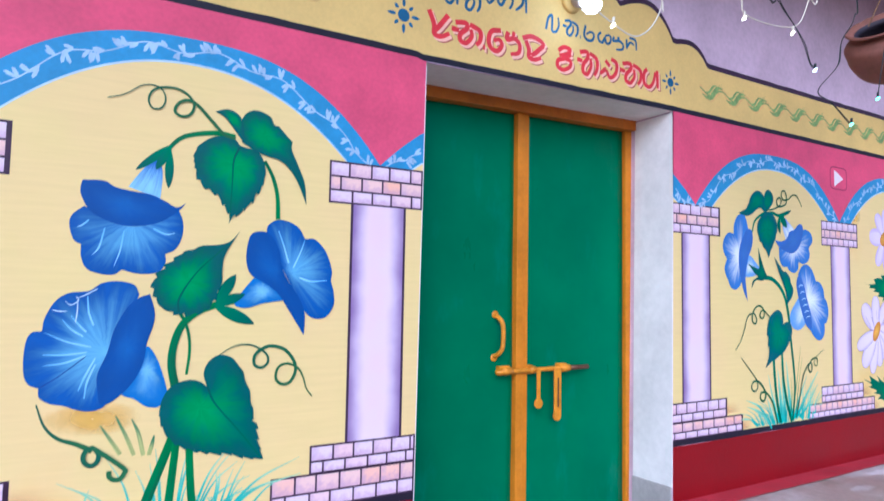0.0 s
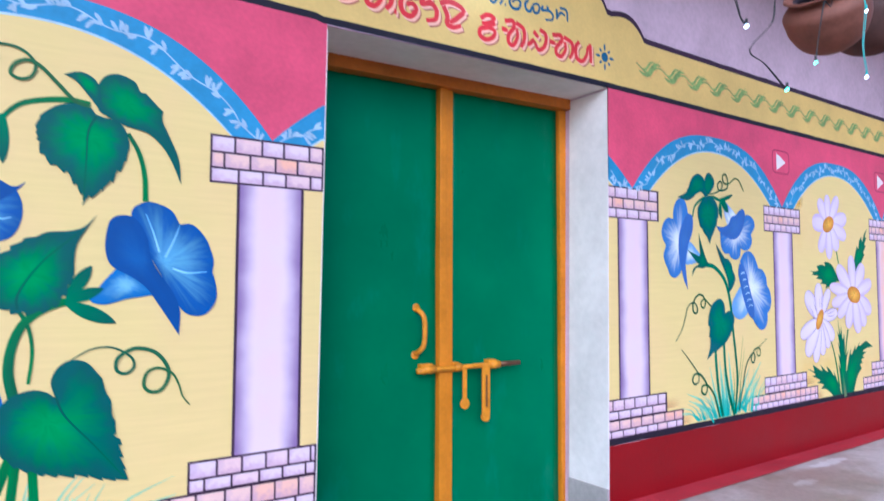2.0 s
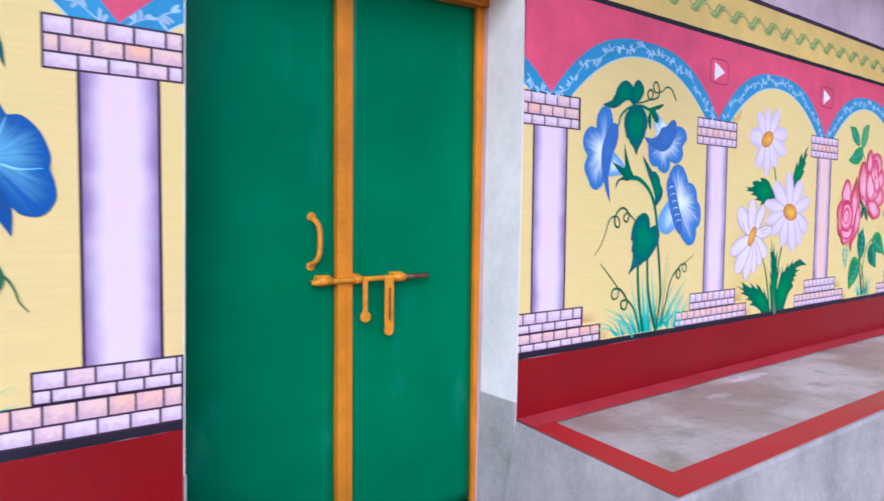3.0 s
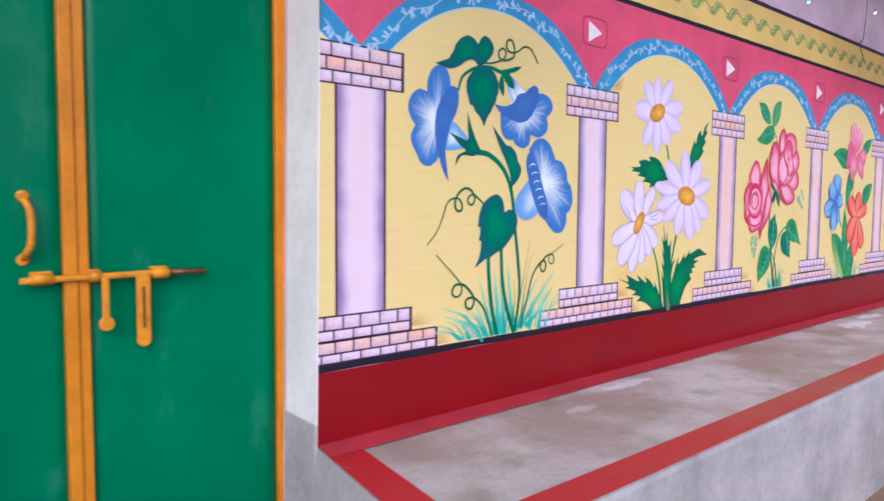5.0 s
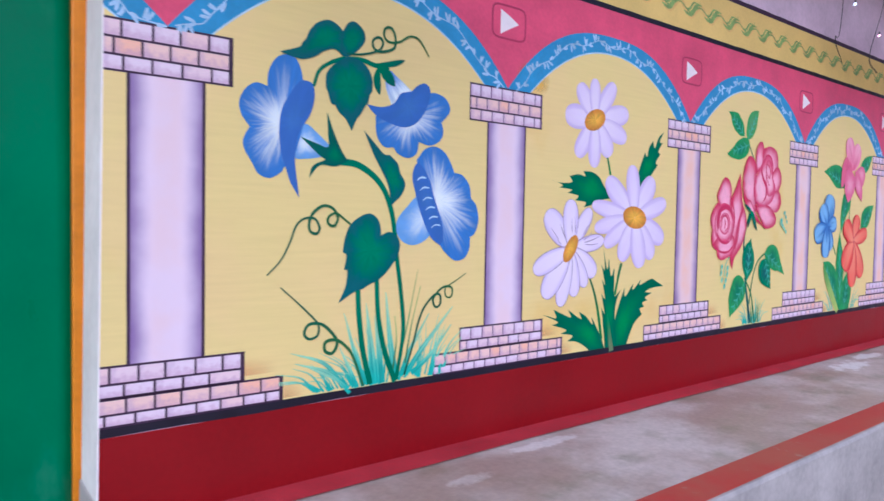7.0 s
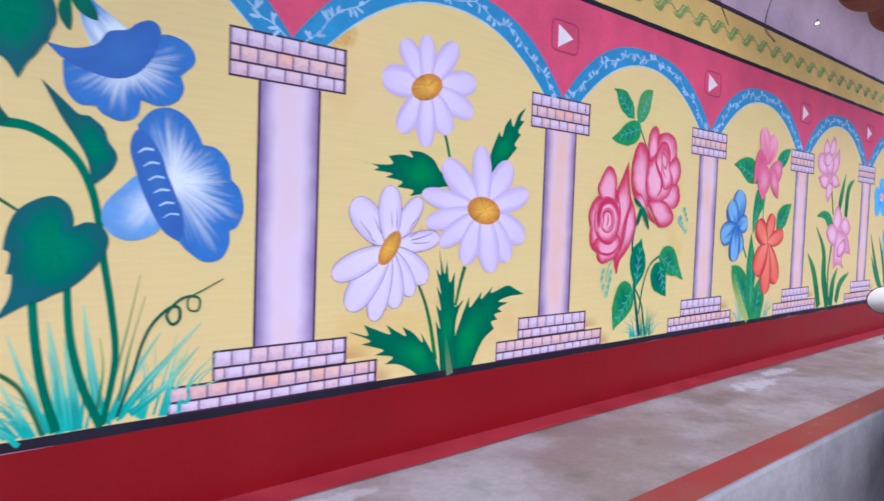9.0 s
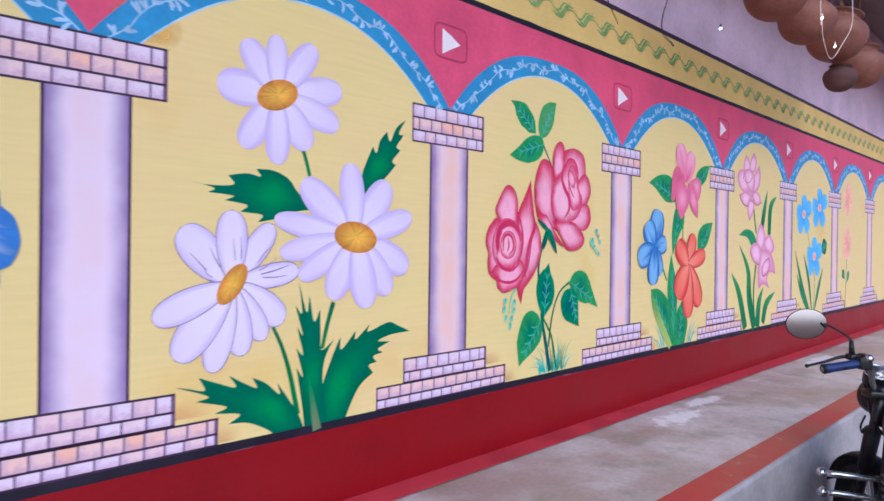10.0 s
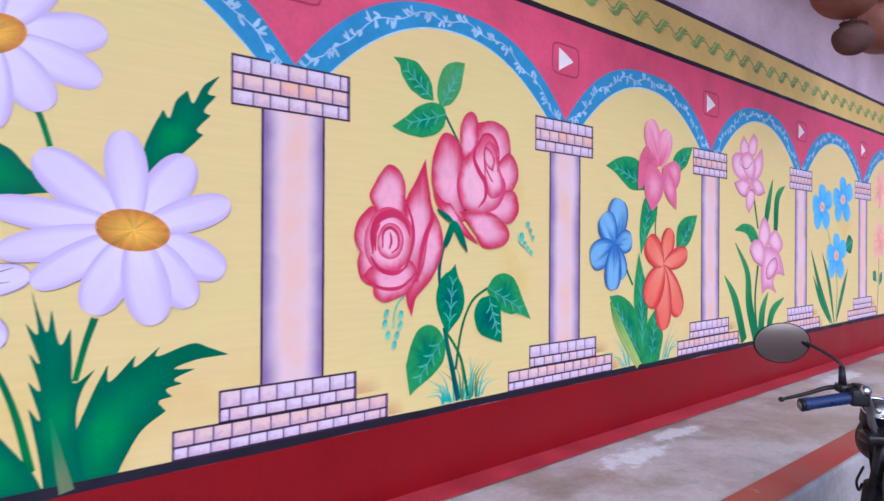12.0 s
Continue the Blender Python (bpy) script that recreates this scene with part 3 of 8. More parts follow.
def face(P, c, a, b, mat, lobes=5, depth=0.1, throat=None, turn=0.0, name="petal", label=""):
    """A lobed open flower: half-axes a and b from c, brushed from the throat to the rim."""
    c, a, b = Vector(c), Vector(a), Vector(b)
    o = Vector(throat) if throat else c
    n, rows = 72, []
    for i in range(n + 1):
        f = 2 * math.pi * i / n
        r = 1 - depth * (1 - abs(math.sin(lobes * f / 2 + turn)) ** 0.7) if lobes else 1
        p = c + a * (r * math.cos(f)) + b * (r * math.sin(f))
        rows.append([tuple(o + (p - o) * s) for s in (0.02, 0.2, 0.4, 0.6, 0.8, 0.92, 1.0)])
    return sheet(name, rows, next_layer(P), mat, P, label, flip_map=True)


def tuft(P, c, spread, height, n, mat, seed, lean=0.0, name="grass"):
    """A fan of thin brush strokes, joined."""
    rnd = random.Random(seed)
    lay = next_layer(P)
    verts, faces, uvs = [], [], []
    for i in range(n):
        x = (rnd.random() - 0.5) * 2
        base = Vector((c[0] + x * spread * 0.45, c[1] + rnd.random() * 0.01))
        tip = Vector((c[0] + x * spread + lean + rnd.uniform(-0.02, 0.02), c[1] + height * rnd.uniform(0.35, 1.0) * (1 - 0.45 * abs(x))))
        midp = (base + tip) / 2 + Vector((-x * 0.02, 0.015))
        rows = ribbon_rows([tuple(base), tuple(midp), tuple(tip)], rnd.uniform(0.006, 0.012), 0.001, 5)
        o = len(verts)
        for k, row in enumerate(rows):
            for j, (u, v) in enumerate(row):
                verts.append(on_wall(u, max(v, 0.886), lay + i * 0.01))
                uvs.append((k / (len(rows) - 1), j / 2))
        for k in range(len(rows) - 1):
            for j in range(2):
                faces.append((o + k * 3 + j, o + (k + 1) * 3 + j, o + (k + 1) * 3 + j + 1, o + k * 3 + j + 1))
    me = bpy.data.meshes.new(name)
    me.from_pydata(verts, [], faces)
    uv = me.uv_layers.new(name="UVMap")
    for loop in me.loops:
        uv.data[loop.index].uv = uvs[loop.vertex_index]
    return tagged(link_mesh(name, me, mat, P), kind="stuff")


def cuboid(bm, x0, x1, y0, y1, z0, z1, bevel=0.0, seg=2):
    m = Matrix.LocRotScale(((x0 + x1) / 2, (y0 + y1) / 2, (z0 + z1) / 2), None, (x1 - x0, y1 - y0, z1 - z0))
    r = bmesh.ops.create_cube(bm, size=1.0, matrix=m)
    if bevel:
        es = list({e for v in r["verts"] for e in v.link_edges})
        bmesh.ops.bevel(bm, geom=es, offset=bevel, segments=seg, affect="EDGES", profile=0.6)
    return bm


def box(x0, x1, y0, y1, z0, z1, bevel=0.0, seg=2):
    return cuboid(bmesh.new(), x0, x1, y0, y1, z0, z1, bevel, seg)


def tube(pts, r, n=10, smooth_n=8, bm=None, caps=True):
    """A round bar along a smooth curve; r may be one radius or (start, end)."""
    bm = bm or bmesh.new()
    c = spline(pts, smooth_n) if len(pts) > 2 else [Vector(p) for p in pts]
    r0, r1 = r if isinstance(r, tuple) else (r, r)
    rings = []
    side = None
    for i, p in enumerate(c):
        d = (c[min(i + 1, len(c) - 1)] - c[max(i - 1, 0)]).normalized()
        if side is None:
            side = d.orthogonal().normalized()
        side = (side - d * side.dot(d)).normalized()
        up = d.cross(side)
        rr = r0 + (r1 - r0) * i / max(1, len(c) - 1)
        rings.append([bm.verts.new(p + (side * math.cos(2 * math.pi * j / n) + up * math.sin(2 * math.pi * j / n)) * rr) for j in range(n)])
    for a, b in zip(rings, rings[1:]):
        for j in range(n):
            bm.faces.new((a[j], a[(j + 1) % n], b[(j + 1) % n], b[j]))
    if caps:
        bm.faces.new(rings[0][::-1])
        bm.faces.new(rings[-1])
    return bm


def lathe(profile, n=32, m=None, bm=None, caps=True):
    """A turned body about its z axis from (radius, height) pairs."""
    bm = bm or bmesh.new()
    m = m or Matrix()
    rings = [[bm.verts.new(m @ Vector((max(r, 0.0004) * math.cos(2 * math.pi * j / n), max(r, 0.0004) * math.sin(2 * math.pi * j / n), z))) for j in range(n)] for r, z in profile]
    for a, b in zip(rings, rings[1:]):
        for j in range(n):
            bm.faces.new((a[j], a[(j + 1) % n], b[(j + 1) % n], b[j]))
    if caps:
        bm.faces.new(rings[0][::-1])
        bm.faces.new(rings[-1])
    return bm


# ---- the setting ----
def yard():
    bm = box(-60, 70, -60, 60, -0.3, 0.0)
    tagged(part("ground", bm, M_EARTH), "bare swept earth yard in front of the painted house", "ground", kind="structure")
    # unseen wall, added to close the yard; height and tone suit the mirror's reflection
    bm = box(-8, 20, -6.2, -5.95, 0.0, 1.15, 0.03)
    tagged(part("wall_yard", bm, M_MUD), "unseen mud-coloured wall added behind the walker for the mirror to reflect", "wall", kind="structure")


def sheared(bm):
    """Leans a part of the doorway with its sides."""
    for v in bm.verts:
        v.co.x += LEAN * (v.co.z - 1.6)
    return bm


def house_wall():
    """The long wall with its doorway, built as piers and a lintel."""
    bm = bmesh.new()
    top, back = 3.82, WY + 0.30
    def slab(x0, x1, z00, z01, z10, z11):
        vs = [bm.verts.new((leaned(x, z), y, z)) for x, y, z in ((x0, WY, z00), (x1, WY, z10), (x1, WY, z11), (x0, WY, z01), (x0, back, z00), (x1, back, z10), (x1, back, z11), (x0, back, z01))]
        for f in ((0, 1, 2, 3), (5, 4, 7, 6), (4, 0, 3, 7), (1, 5, 6, 2), (3, 2, 6, 7), (4, 5, 1, 0)):
            bm.faces.new([vs[k] for k in f])
    slab(END_L, DOOR_L, 0, top, 0, top)
    slab(DOOR_R, END_R, 0, top, 0, top)
    slab(DOOR_L, DOOR_R, 2.372, top, 2.412, top)
    bmesh.ops.remove_doubles(bm, verts=bm.verts, dist=1e-5)
    bmesh.ops.recalc_face_normals(bm, faces=bm.faces)
    w = tagged(part("wall_front", bm, M_LILAC), "long house wall, lilac limewash above the painted mural", "wall", kind="structure")
    # limewashed reveal, bare cement at its foot
    for x, s in ((DOOR_L, 1), (DOOR_R, -1)):
        x0, x1 = sorted((x, x + s * 0.004))
        part("reveal", sheared(box(x0, x1, WY + 0.001, back - 0.07, 0.68, 2.36 if s > 0 else 2.40, 0)), M_JAMB, w, "white limewashed door reveal")
        x0, x1 = sorted((x, x + s * 0.010))
        part("reveal_foot", sheared(box(x0, x1, WY + 0.002, back - 0.07, 0.0, 0.68, 0.003)), M_CEMENT, w, "bare cement at the foot of the reveal")
    bm = bmesh.new()
    vs = [bm.verts.new(p) for p in ((DOOR_L, WY + 0.001, 2.368), (DOOR_R + 0.012, WY + 0.001, 2.408), (DOOR_R + 0.012, back - 0.07, 2.408), (DOOR_L, back - 0.07, 2.368))]
    bm.faces.new(vs)
    part("soffit", bm, M_JAMB, w, "grey limewashed soffit over the door")
    # closing walls of the room behind and the far end
    tagged(part("wall_back", box(END_L, END_R, WY + 3.3, WY + 3.5, 0, 3.5), M_MUD), "plain inner back wall", "wall", kind="structure")
    tagged(part("wall_end", box(END_R, END_R + 0.3, -1.0, WY + 3.5, 0, 3.5), M_LILAC), "plain lilac end wall of the yard", "wall", kind="structure")
    tagged(part("wall_near", box(END_L - 0.3, END_L, WY, WY + 3.5, 0, 3.5), M_LILAC), "plain lilac gable end wall", "wall", kind="structure")


def eave():
    """Sloping tin eave over the plinth, added unseen and set to shade the wall."""
    bm = bmesh.new()
    y0, z0, y1, z1 = 6.0, 5.44, 0.95, 3.42
    n = 260
    top, low = [], []
    for i in range(n + 1):
        x = END_L - 0.3 + (END_R - END_L + 0.6) * i / n
        dz = 0.014 * math.cos(math.pi * i)
        for lst, off in ((top, 0.006), (low, 0.0)):
            lst.append((bm.verts.new((x, y0, z0 + dz + off)), bm.verts.new((x, y1, z1 + dz + off))))
    for lst in (top, low):
        for a, b in zip(lst, lst[1:]):
            bm.faces.new((a[0], b[0], b[1], a[1]))
    bmesh.ops.recalc_face_normals(bm, faces=bm.faces)
    tagged(part("ceiling", bm, M_TIN), "unseen sloping corrugated tin eave added over the plinth", "roof", kind="structure")
    tagged(part("eave_pole", tube([(END_L, 1.30, 3.51), (END_R, 1.30, 3.51)], 0.035), M_WOOD), "round wooden eave pole carrying hung pots", "beam", kind="structure")


def plinth(x0, x1, name):
    """Raised verandah seat: rendered body, worn concrete top, red painted border."""
    e, i0 = 1.133, 1.266
    skew = lambda x, y: -0.12 * (WY - y) / (WY - e) * max(0.0, 1 - abs(x - DOOR_R) / 0.9) if x0 > 2 else 0.0
    z = lambda x: PF + SLOPE * (x - 2.5)
    root = thing(name, "raised cement plinth with red painted border along the wall", "plinth", kind="structure")
    bm = bmesh.new()
    n = 120
    def strip(b, y0, y1, xa, xb, dz0, dz1, wob=0.0):
        a = None
        for i in range(n + 1):
            x = xa + (xb - xa) * i / n
            w = wob * noise.noise((x * 1.3, y0, 3))
            v = (b.verts.new((x + skew(x, y0), y0 + w, z(x) + dz0)), b.verts.new((x + skew(x, y1), y1, z(x) + dz1)))
            if a:
                b.faces.new((a[0], v[0], v[1], a[1]))
            a = v
    r = 0.02
    prof = [(e, -9), (e, -r), (e + r * 0.3, -r * 0.3), (e + r, 0.0), (WY, 0.0)]
    cols = []
    for i in range(n + 1):
        x = x0 + (x1 - x0) * i / n
        w = 0.006 * noise.noise((x * 2.1, 0, 0))
        cols.append([bm.verts.new((x + skew(x, y), y + (w if y < 1.5 else 0), (z(x) + d) if d > -5 else 0.0)) for y, d in prof])
    for a, b in zip(cols, cols[1:]):
        for k in range(len(prof) - 1):
            bm.faces.new((a[k], b[k], b[k + 1], a[k + 1]))
    for c in (cols[0], cols[-1]):
        bm.faces.new(c + [bm.verts.new((c[0].co.x, WY, 0))])
    bmesh.ops.recalc_face_normals(bm, faces=bm.faces)
    part("body", bm, M_CEMENT, root, "grey cement render")
    bm = bmesh.new()
    strip(bm, i0 - 0.01, WY - 0.09, x0 + 0.05, x1 - 0.05, 0.002, 0.002)
    part("top", bm, M_FLOOR, root, "worn stained concrete")
    bm = bmesh.new()
    strip(bm, e + 0.004, i0, x0, x1, 0.0045, 0.0045, 0.0)
    part("border", bm, M_BORDER, root, "worn red painted border")
    for xa, xb in ((x0, x0 + 0.125), (x1 - 0.125, x1)):
        bm = bmesh.new()
        strip(bm, e + 0.004, WY - 0.02, xa, xb, 0.006, 0.006)
        part("border", bm, M_BORDER, root, "worn red painted border")
    bm = bmesh.new()
    strip(bm, WY - 0.115, WY - 0.001, x0, x1, 0.008, 0.010, 0.012)
    part("wall_strip", bm, M_COVE, root, "faded red strip along the wall foot")
    return root


yard()
house_wall()
eave()
plinth(DOOR_R - 0.012, END_R, "plinth_right")
plinth(END_L, DOOR_L, "plinth_left")
tagged(part("doorstep", box(DOOR_L, DOOR_R, 1.30, WY + 0.28, 0.0, 0.17, 0.015), M_CEMENT), "cement doorstep between the plinths", "step", kind="structure")


# ---- the mural's ground: dado, yellow field, arches, columns, band ----
COLS = [-0.24 - 1.24, -0.24, 1.008, 2.68] + [3.96 + 1.272 * i for i in range(8)]
PIERS = ((END_L, DOOR_L), (DOOR_R, END_R - 0.01))
V_DADO, V_FIELD, V_CAP, V_LINE, V_TOP = 0.857, 0.885, 1.972, 2.412, 2.66


def ground_coats():
    mural = thing("mural_ground", "yellow mural field with pink spandrels, red dado below", "mural", kind="structure")
    for a, b in PIERS:
        drop = 0.028 if b < 2 else 0.0
        patch("dado", a, b, PF - 0.03, V_DADO - drop, 1, M_DADO, mural, "glossy red painted dado", 40)
        n = 120
        rows = [[(a + (b - a) * i / n, V_DADO - drop + 0.003 * noise.noise((i * 0.37, 1, 0))), (a + (b - a) * i / n, V_FIELD - drop + 0.002 * noise.noise((i * 0.5, 7, 0)))] for i in range(n + 1)]
        sheet("dado_line", rows, 3, M_NAVY, mural, "dark navy line")
        patch("field", a, b, V_FIELD - drop - 0.01, V_LINE + 0.02, 1, M_YELLOW, mural, "cream yellow field", 40)
    return mural


MURAL = ground_coats()


def arch_at(x, centre, half, rise, p):
    return rise * (1 - min(1.0, abs(x - centre) / half) ** p)


def arch_bay(c0, c1, lo, hi):
    """Pink spandrel, blue arch ring and its pale vine between two columns, kept to the pier lo..hi."""
    mid_, half = (c0 + c1) / 2, (c1 - c0) / 2
    lo, hi = max(lo, c0), min(hi, c1)
    if hi - lo < 0.05:
        return
    out = lambda x: V_CAP + 0.006 + arch_at(x, mid_, half, 0.312, 2.6)
    inn = lambda x: V_CAP + arch_at(x, mid_, half - 0.115, 0.243, 2.15) - (2.2 * max(0, abs(x - mid_) - half + 0.115))
    n = 64
    xs = [lo + (hi - lo) * i / n for i in range(n + 1)]
    sheet("spandrel", [[(x, out(x) - 0.004), (x, V_LINE + 0.01)] for x in xs], 2, M_PINK, MURAL, "rose pink spandrel")
    a = thing("painted_arch", "blue painted arch with pale leafy vine over a mural panel", "painted arch", "mural arches")
    sheet("ring", [[(x, max(inn(x), V_CAP - 0.03)), (x, out(x))] for x in xs], 3, M_BLUE, a)
    sheet("rim", [[(x, max(inn(x), V_CAP - 0.03) - 0.006), (x, max(inn(x), V_CAP - 0.03))] for x in xs], 3.2, M_VINE, a, "pale rim line")
    # vine: a wavy stem with fans of small brushed leaves
    rnd = random.Random(int(c0 * 100))
    low = lambda x: max(inn(x), V_CAP - 0.03)
    mids = lambda x: (low(x) + out(x)) / 2
    steps = max(4, int((hi - lo) / 0.02))
    pts = []
    for i in range(steps + 1):
        x = lo + 0.02 + (hi - lo - 0.04) * i / steps
        pts.append((x, mids(x) + 0.011 * math.sin(x * 31)))
    sheet("vine_stem", ribbon_rows(pts, 0.004, 0.004, 2), 4, M_SPRIG, a)
    verts, faces = [], []
    sense = 1 if rnd.random() < 0.5 else -1
    for i in range(1, steps):
        if i % 4 == 0:
            continue
        p, q = Vector(pts[i]), (Vector(pts[i + 1]) - Vector(pts[i - 1])).normalized() * sense
        up = 1 if math.cos(p.x * 31) * sense > 0 else -1
        for k in range(2):
            ang = (up if i % 4 < 3 else -up) * radians(rnd.uniform(14, 36) + 30 * k)
            d = Matrix.Rotation(ang, 2) @ q
            ln = rnd.uniform(0.022, 0.036)
            b = p + q * rnd.uniform(-0.006, 0.006)
            s = Vector((-d.y, d.x))
            o = len(verts)
            curve = s * (0.38 * ln * up)
            for c in (b, b + d * ln * 0.35 - s * 0.0055 + curve * 0.3, b + d * ln * 0.75 - s * 0.0062 + curve * 0.9, b + d * ln + curve * 1.2, b + d * ln * 0.75 + s * 0.0062 + curve * 0.9, b + d * ln * 0.35 + s * 0.0055 + curve * 0.3):
                verts.append(on_wall(c.x, min(max(c.y, low(c.x) + 0.003), out(c.x) - 0.003), 4.6 + (k + i * 3) * 0.004))
            faces.append(tuple(range(o, o + 6)))
    me = bpy.data.meshes.new("vine_leaf")
    me.from_pydata(verts, [], faces)
    tagged(link_mesh("vine_leaf", me, M_SPRIG, a), kind="stuff")


BRICKS = {}


def brick_mesh(w, h, warm):
    key = (round(w, 3), round(h, 3), warm)
    if key not in BRICKS:
        me = bpy.data.meshes.new("brick")
        c = 0.004
        outer = [(0, 0, 0), (w, 0, 0), (w, 0, h), (0, 0, h)]
        inner = [(c, -0.0003, c), (w - c, -0.0003, c), (w - c, -0.0003, h - c), (c, -0.0003, h - c)]
        me.from_pydata(outer + inner, [], [(0, 1, 5, 4), (1, 2, 6, 5), (2, 3, 7, 6), (3, 0, 4, 7), (4, 5, 6, 7)])
        uv = me.uv_layers.new(name="UVMap")
        for loop in me.loops:
            co = me.vertices[loop.vertex_index].co
            uv.data[loop.index].uv = (co.x / w, co.z / h)
        me.materials.append(M_BRICK_WARM if warm else M_BRICK)
        BRICKS[key] = me
    return BRICKS[key]


def course(root, u0, u1, v0, v1, lo, hi, size, shift, rnd, warm, soft=False):
    """One painted course of bricks between u0 and u1; a soft course has brushed lilac joints between its bricks."""
    g = 0.0065
    gap = 0.005 if soft else g
    if soft:
        patch("joints", max(u0 + 0.002, leaned(lo, v0)), min(u1 - 0.002, leaned(hi, v0)), v0 + 0.004, v1 - 0.004, 4.9, M_JOINT, root, "soft lilac joints")
    x = u0 + g - shift * size
    while x < u1 - g:
        w = size * rnd.uniform(0.90, 1.10)
        if u1 - g - (x + w) < 0.018:
            w = u1 - g - x
        a, b = max(x, u0 + g, leaned(lo, v0)), min(x + w, u1 - g, leaned(hi, v0))
        if b - a > 0.012:
            ob = new("brick", brick_mesh(b - a - gap, v1 - v0 - g, warm))
            ob.parent = root
            ob.location = on_wall(a, v0 + g / 2, 5.2)
        x += w


def painted_column(c, lo, hi):
    rnd = random.Random(int(c * 77))
    root = thing("painted_column", "painted lilac column with brick capital and stepped brick base", "painted column", "mural columns")
    clip = lambda a, b: (max(a, lo), min(b, hi))
    a, b = clip(c - 0.1, c + 0.1)
    if b - a > 0.05:
        sheet("shaft", [[(x, v) for x in [a + (b - a) * k / 8 for k in range(9)]] for v in [1.045 + (1.84 - 1.045) * j / 8 for j in range(9)]], 4, M_SHAFT_PEACH if c > 5 else M_SHAFT, root, "peach shaft shaded lilac at its sides" if c > 5 else "lilac shaft shaded at its sides")
    thin, edge = (0.0038, M_SHAFT_EDGE) if c > 2.9 else (0.0045, M_INK)
    for x in (c - 0.1, c + 0.1):
        if lo < x < hi:
            sheet("shaft_line", [[(x - thin + 0.001 * noise.noise((x, j, 0)), 1.045 + 0.795 * j / 8), (x + thin + 0.001 * noise.noise((x, j, 5)), 1.045 + 0.795 * j / 8)] for j in range(9)], 4.4, edge, root)
    foot = 0.858 if c < 1.5 else 0.885
    blocks = (("capital", 0.194 if c > 3 else 0.184, ((1.838, 1.880, 0.0), (1.880, 1.926, 0.5), (1.926, V_CAP + 0.002, 0.1))),
              ("pedestal", 0.224, ((0.963, 1.000, 0.5), (1.000, 1.048, 0.0))),
              ("pedestal", 0.348, ((foot, 0.5 * (foot + 0.950), 0.4), (0.5 * (foot + 0.950), 0.960, 0.0))))
    for name, half, rows in blocks:
        a, b = clip(c - half, c + half)
        if b - a < 0.02:
            continue
        back = patch(name, a, b, rows[0][0] - 0.003, rows[-1][1] + 0.003, 4.6, M_INK, root, "brick courses outlined in dark purple")
        for v0, v1, sh in rows:
            course(back, c - half, c + half, v0, v1, lo, hi, 0.057 if c > 2.9 else 0.076, sh, rnd, v0 == 1.880 or (half > 0.3 and v0 > foot), c > 2.9)
    # peach airbrushing beside the steps and under the capital
    for u0, u1, v0, v1 in ((c + 0.222, c + 0.34, 0.976, 1.035), (c + 0.35, c + 0.43, 0.89, 0.955)):
        if lo < u0 and u1 < hi:
            sheet("airbrush", [[(u0 + (u1 - u0) * i / 4, v0 + (v1 - v0) * j / 4) for j in range(5)] for i in range(5)], 3.0, M_AIRBRUSH, root, "soft peach airbrushing")
    return root


def play_tile(c):
    """Rounded square with a white triangle, painted on the pink."""
    t = thing("painted_triangle", "white painted triangle in a rounded rose square", "painted sign", "mural triangles")
    pts = []
    for k in range(33):
        f = 2 * math.pi * k / 32
        ex = lambda v: math.copysign(abs(v) ** 0.35, v)
        pts.append((c + 0.0 + 0.088 * ex(math.cos(f)), 2.233 + 0.064 * ex(math.sin(f))))
    sheet("frame_line", ribbon_rows(pts, 0.008, 0.008, 1, 0, True), 3.4, M_SHADE, t)
    sheet("triangle", [[(c - 0.046, 2.183), (c - 0.046, 2.279)], [(c - 0.002, 2.207), (c - 0.002, 2.262)], [(c + 0.050, 2.233), (c + 0.050, 2.235)]], 3.6, M_WHITE, t)


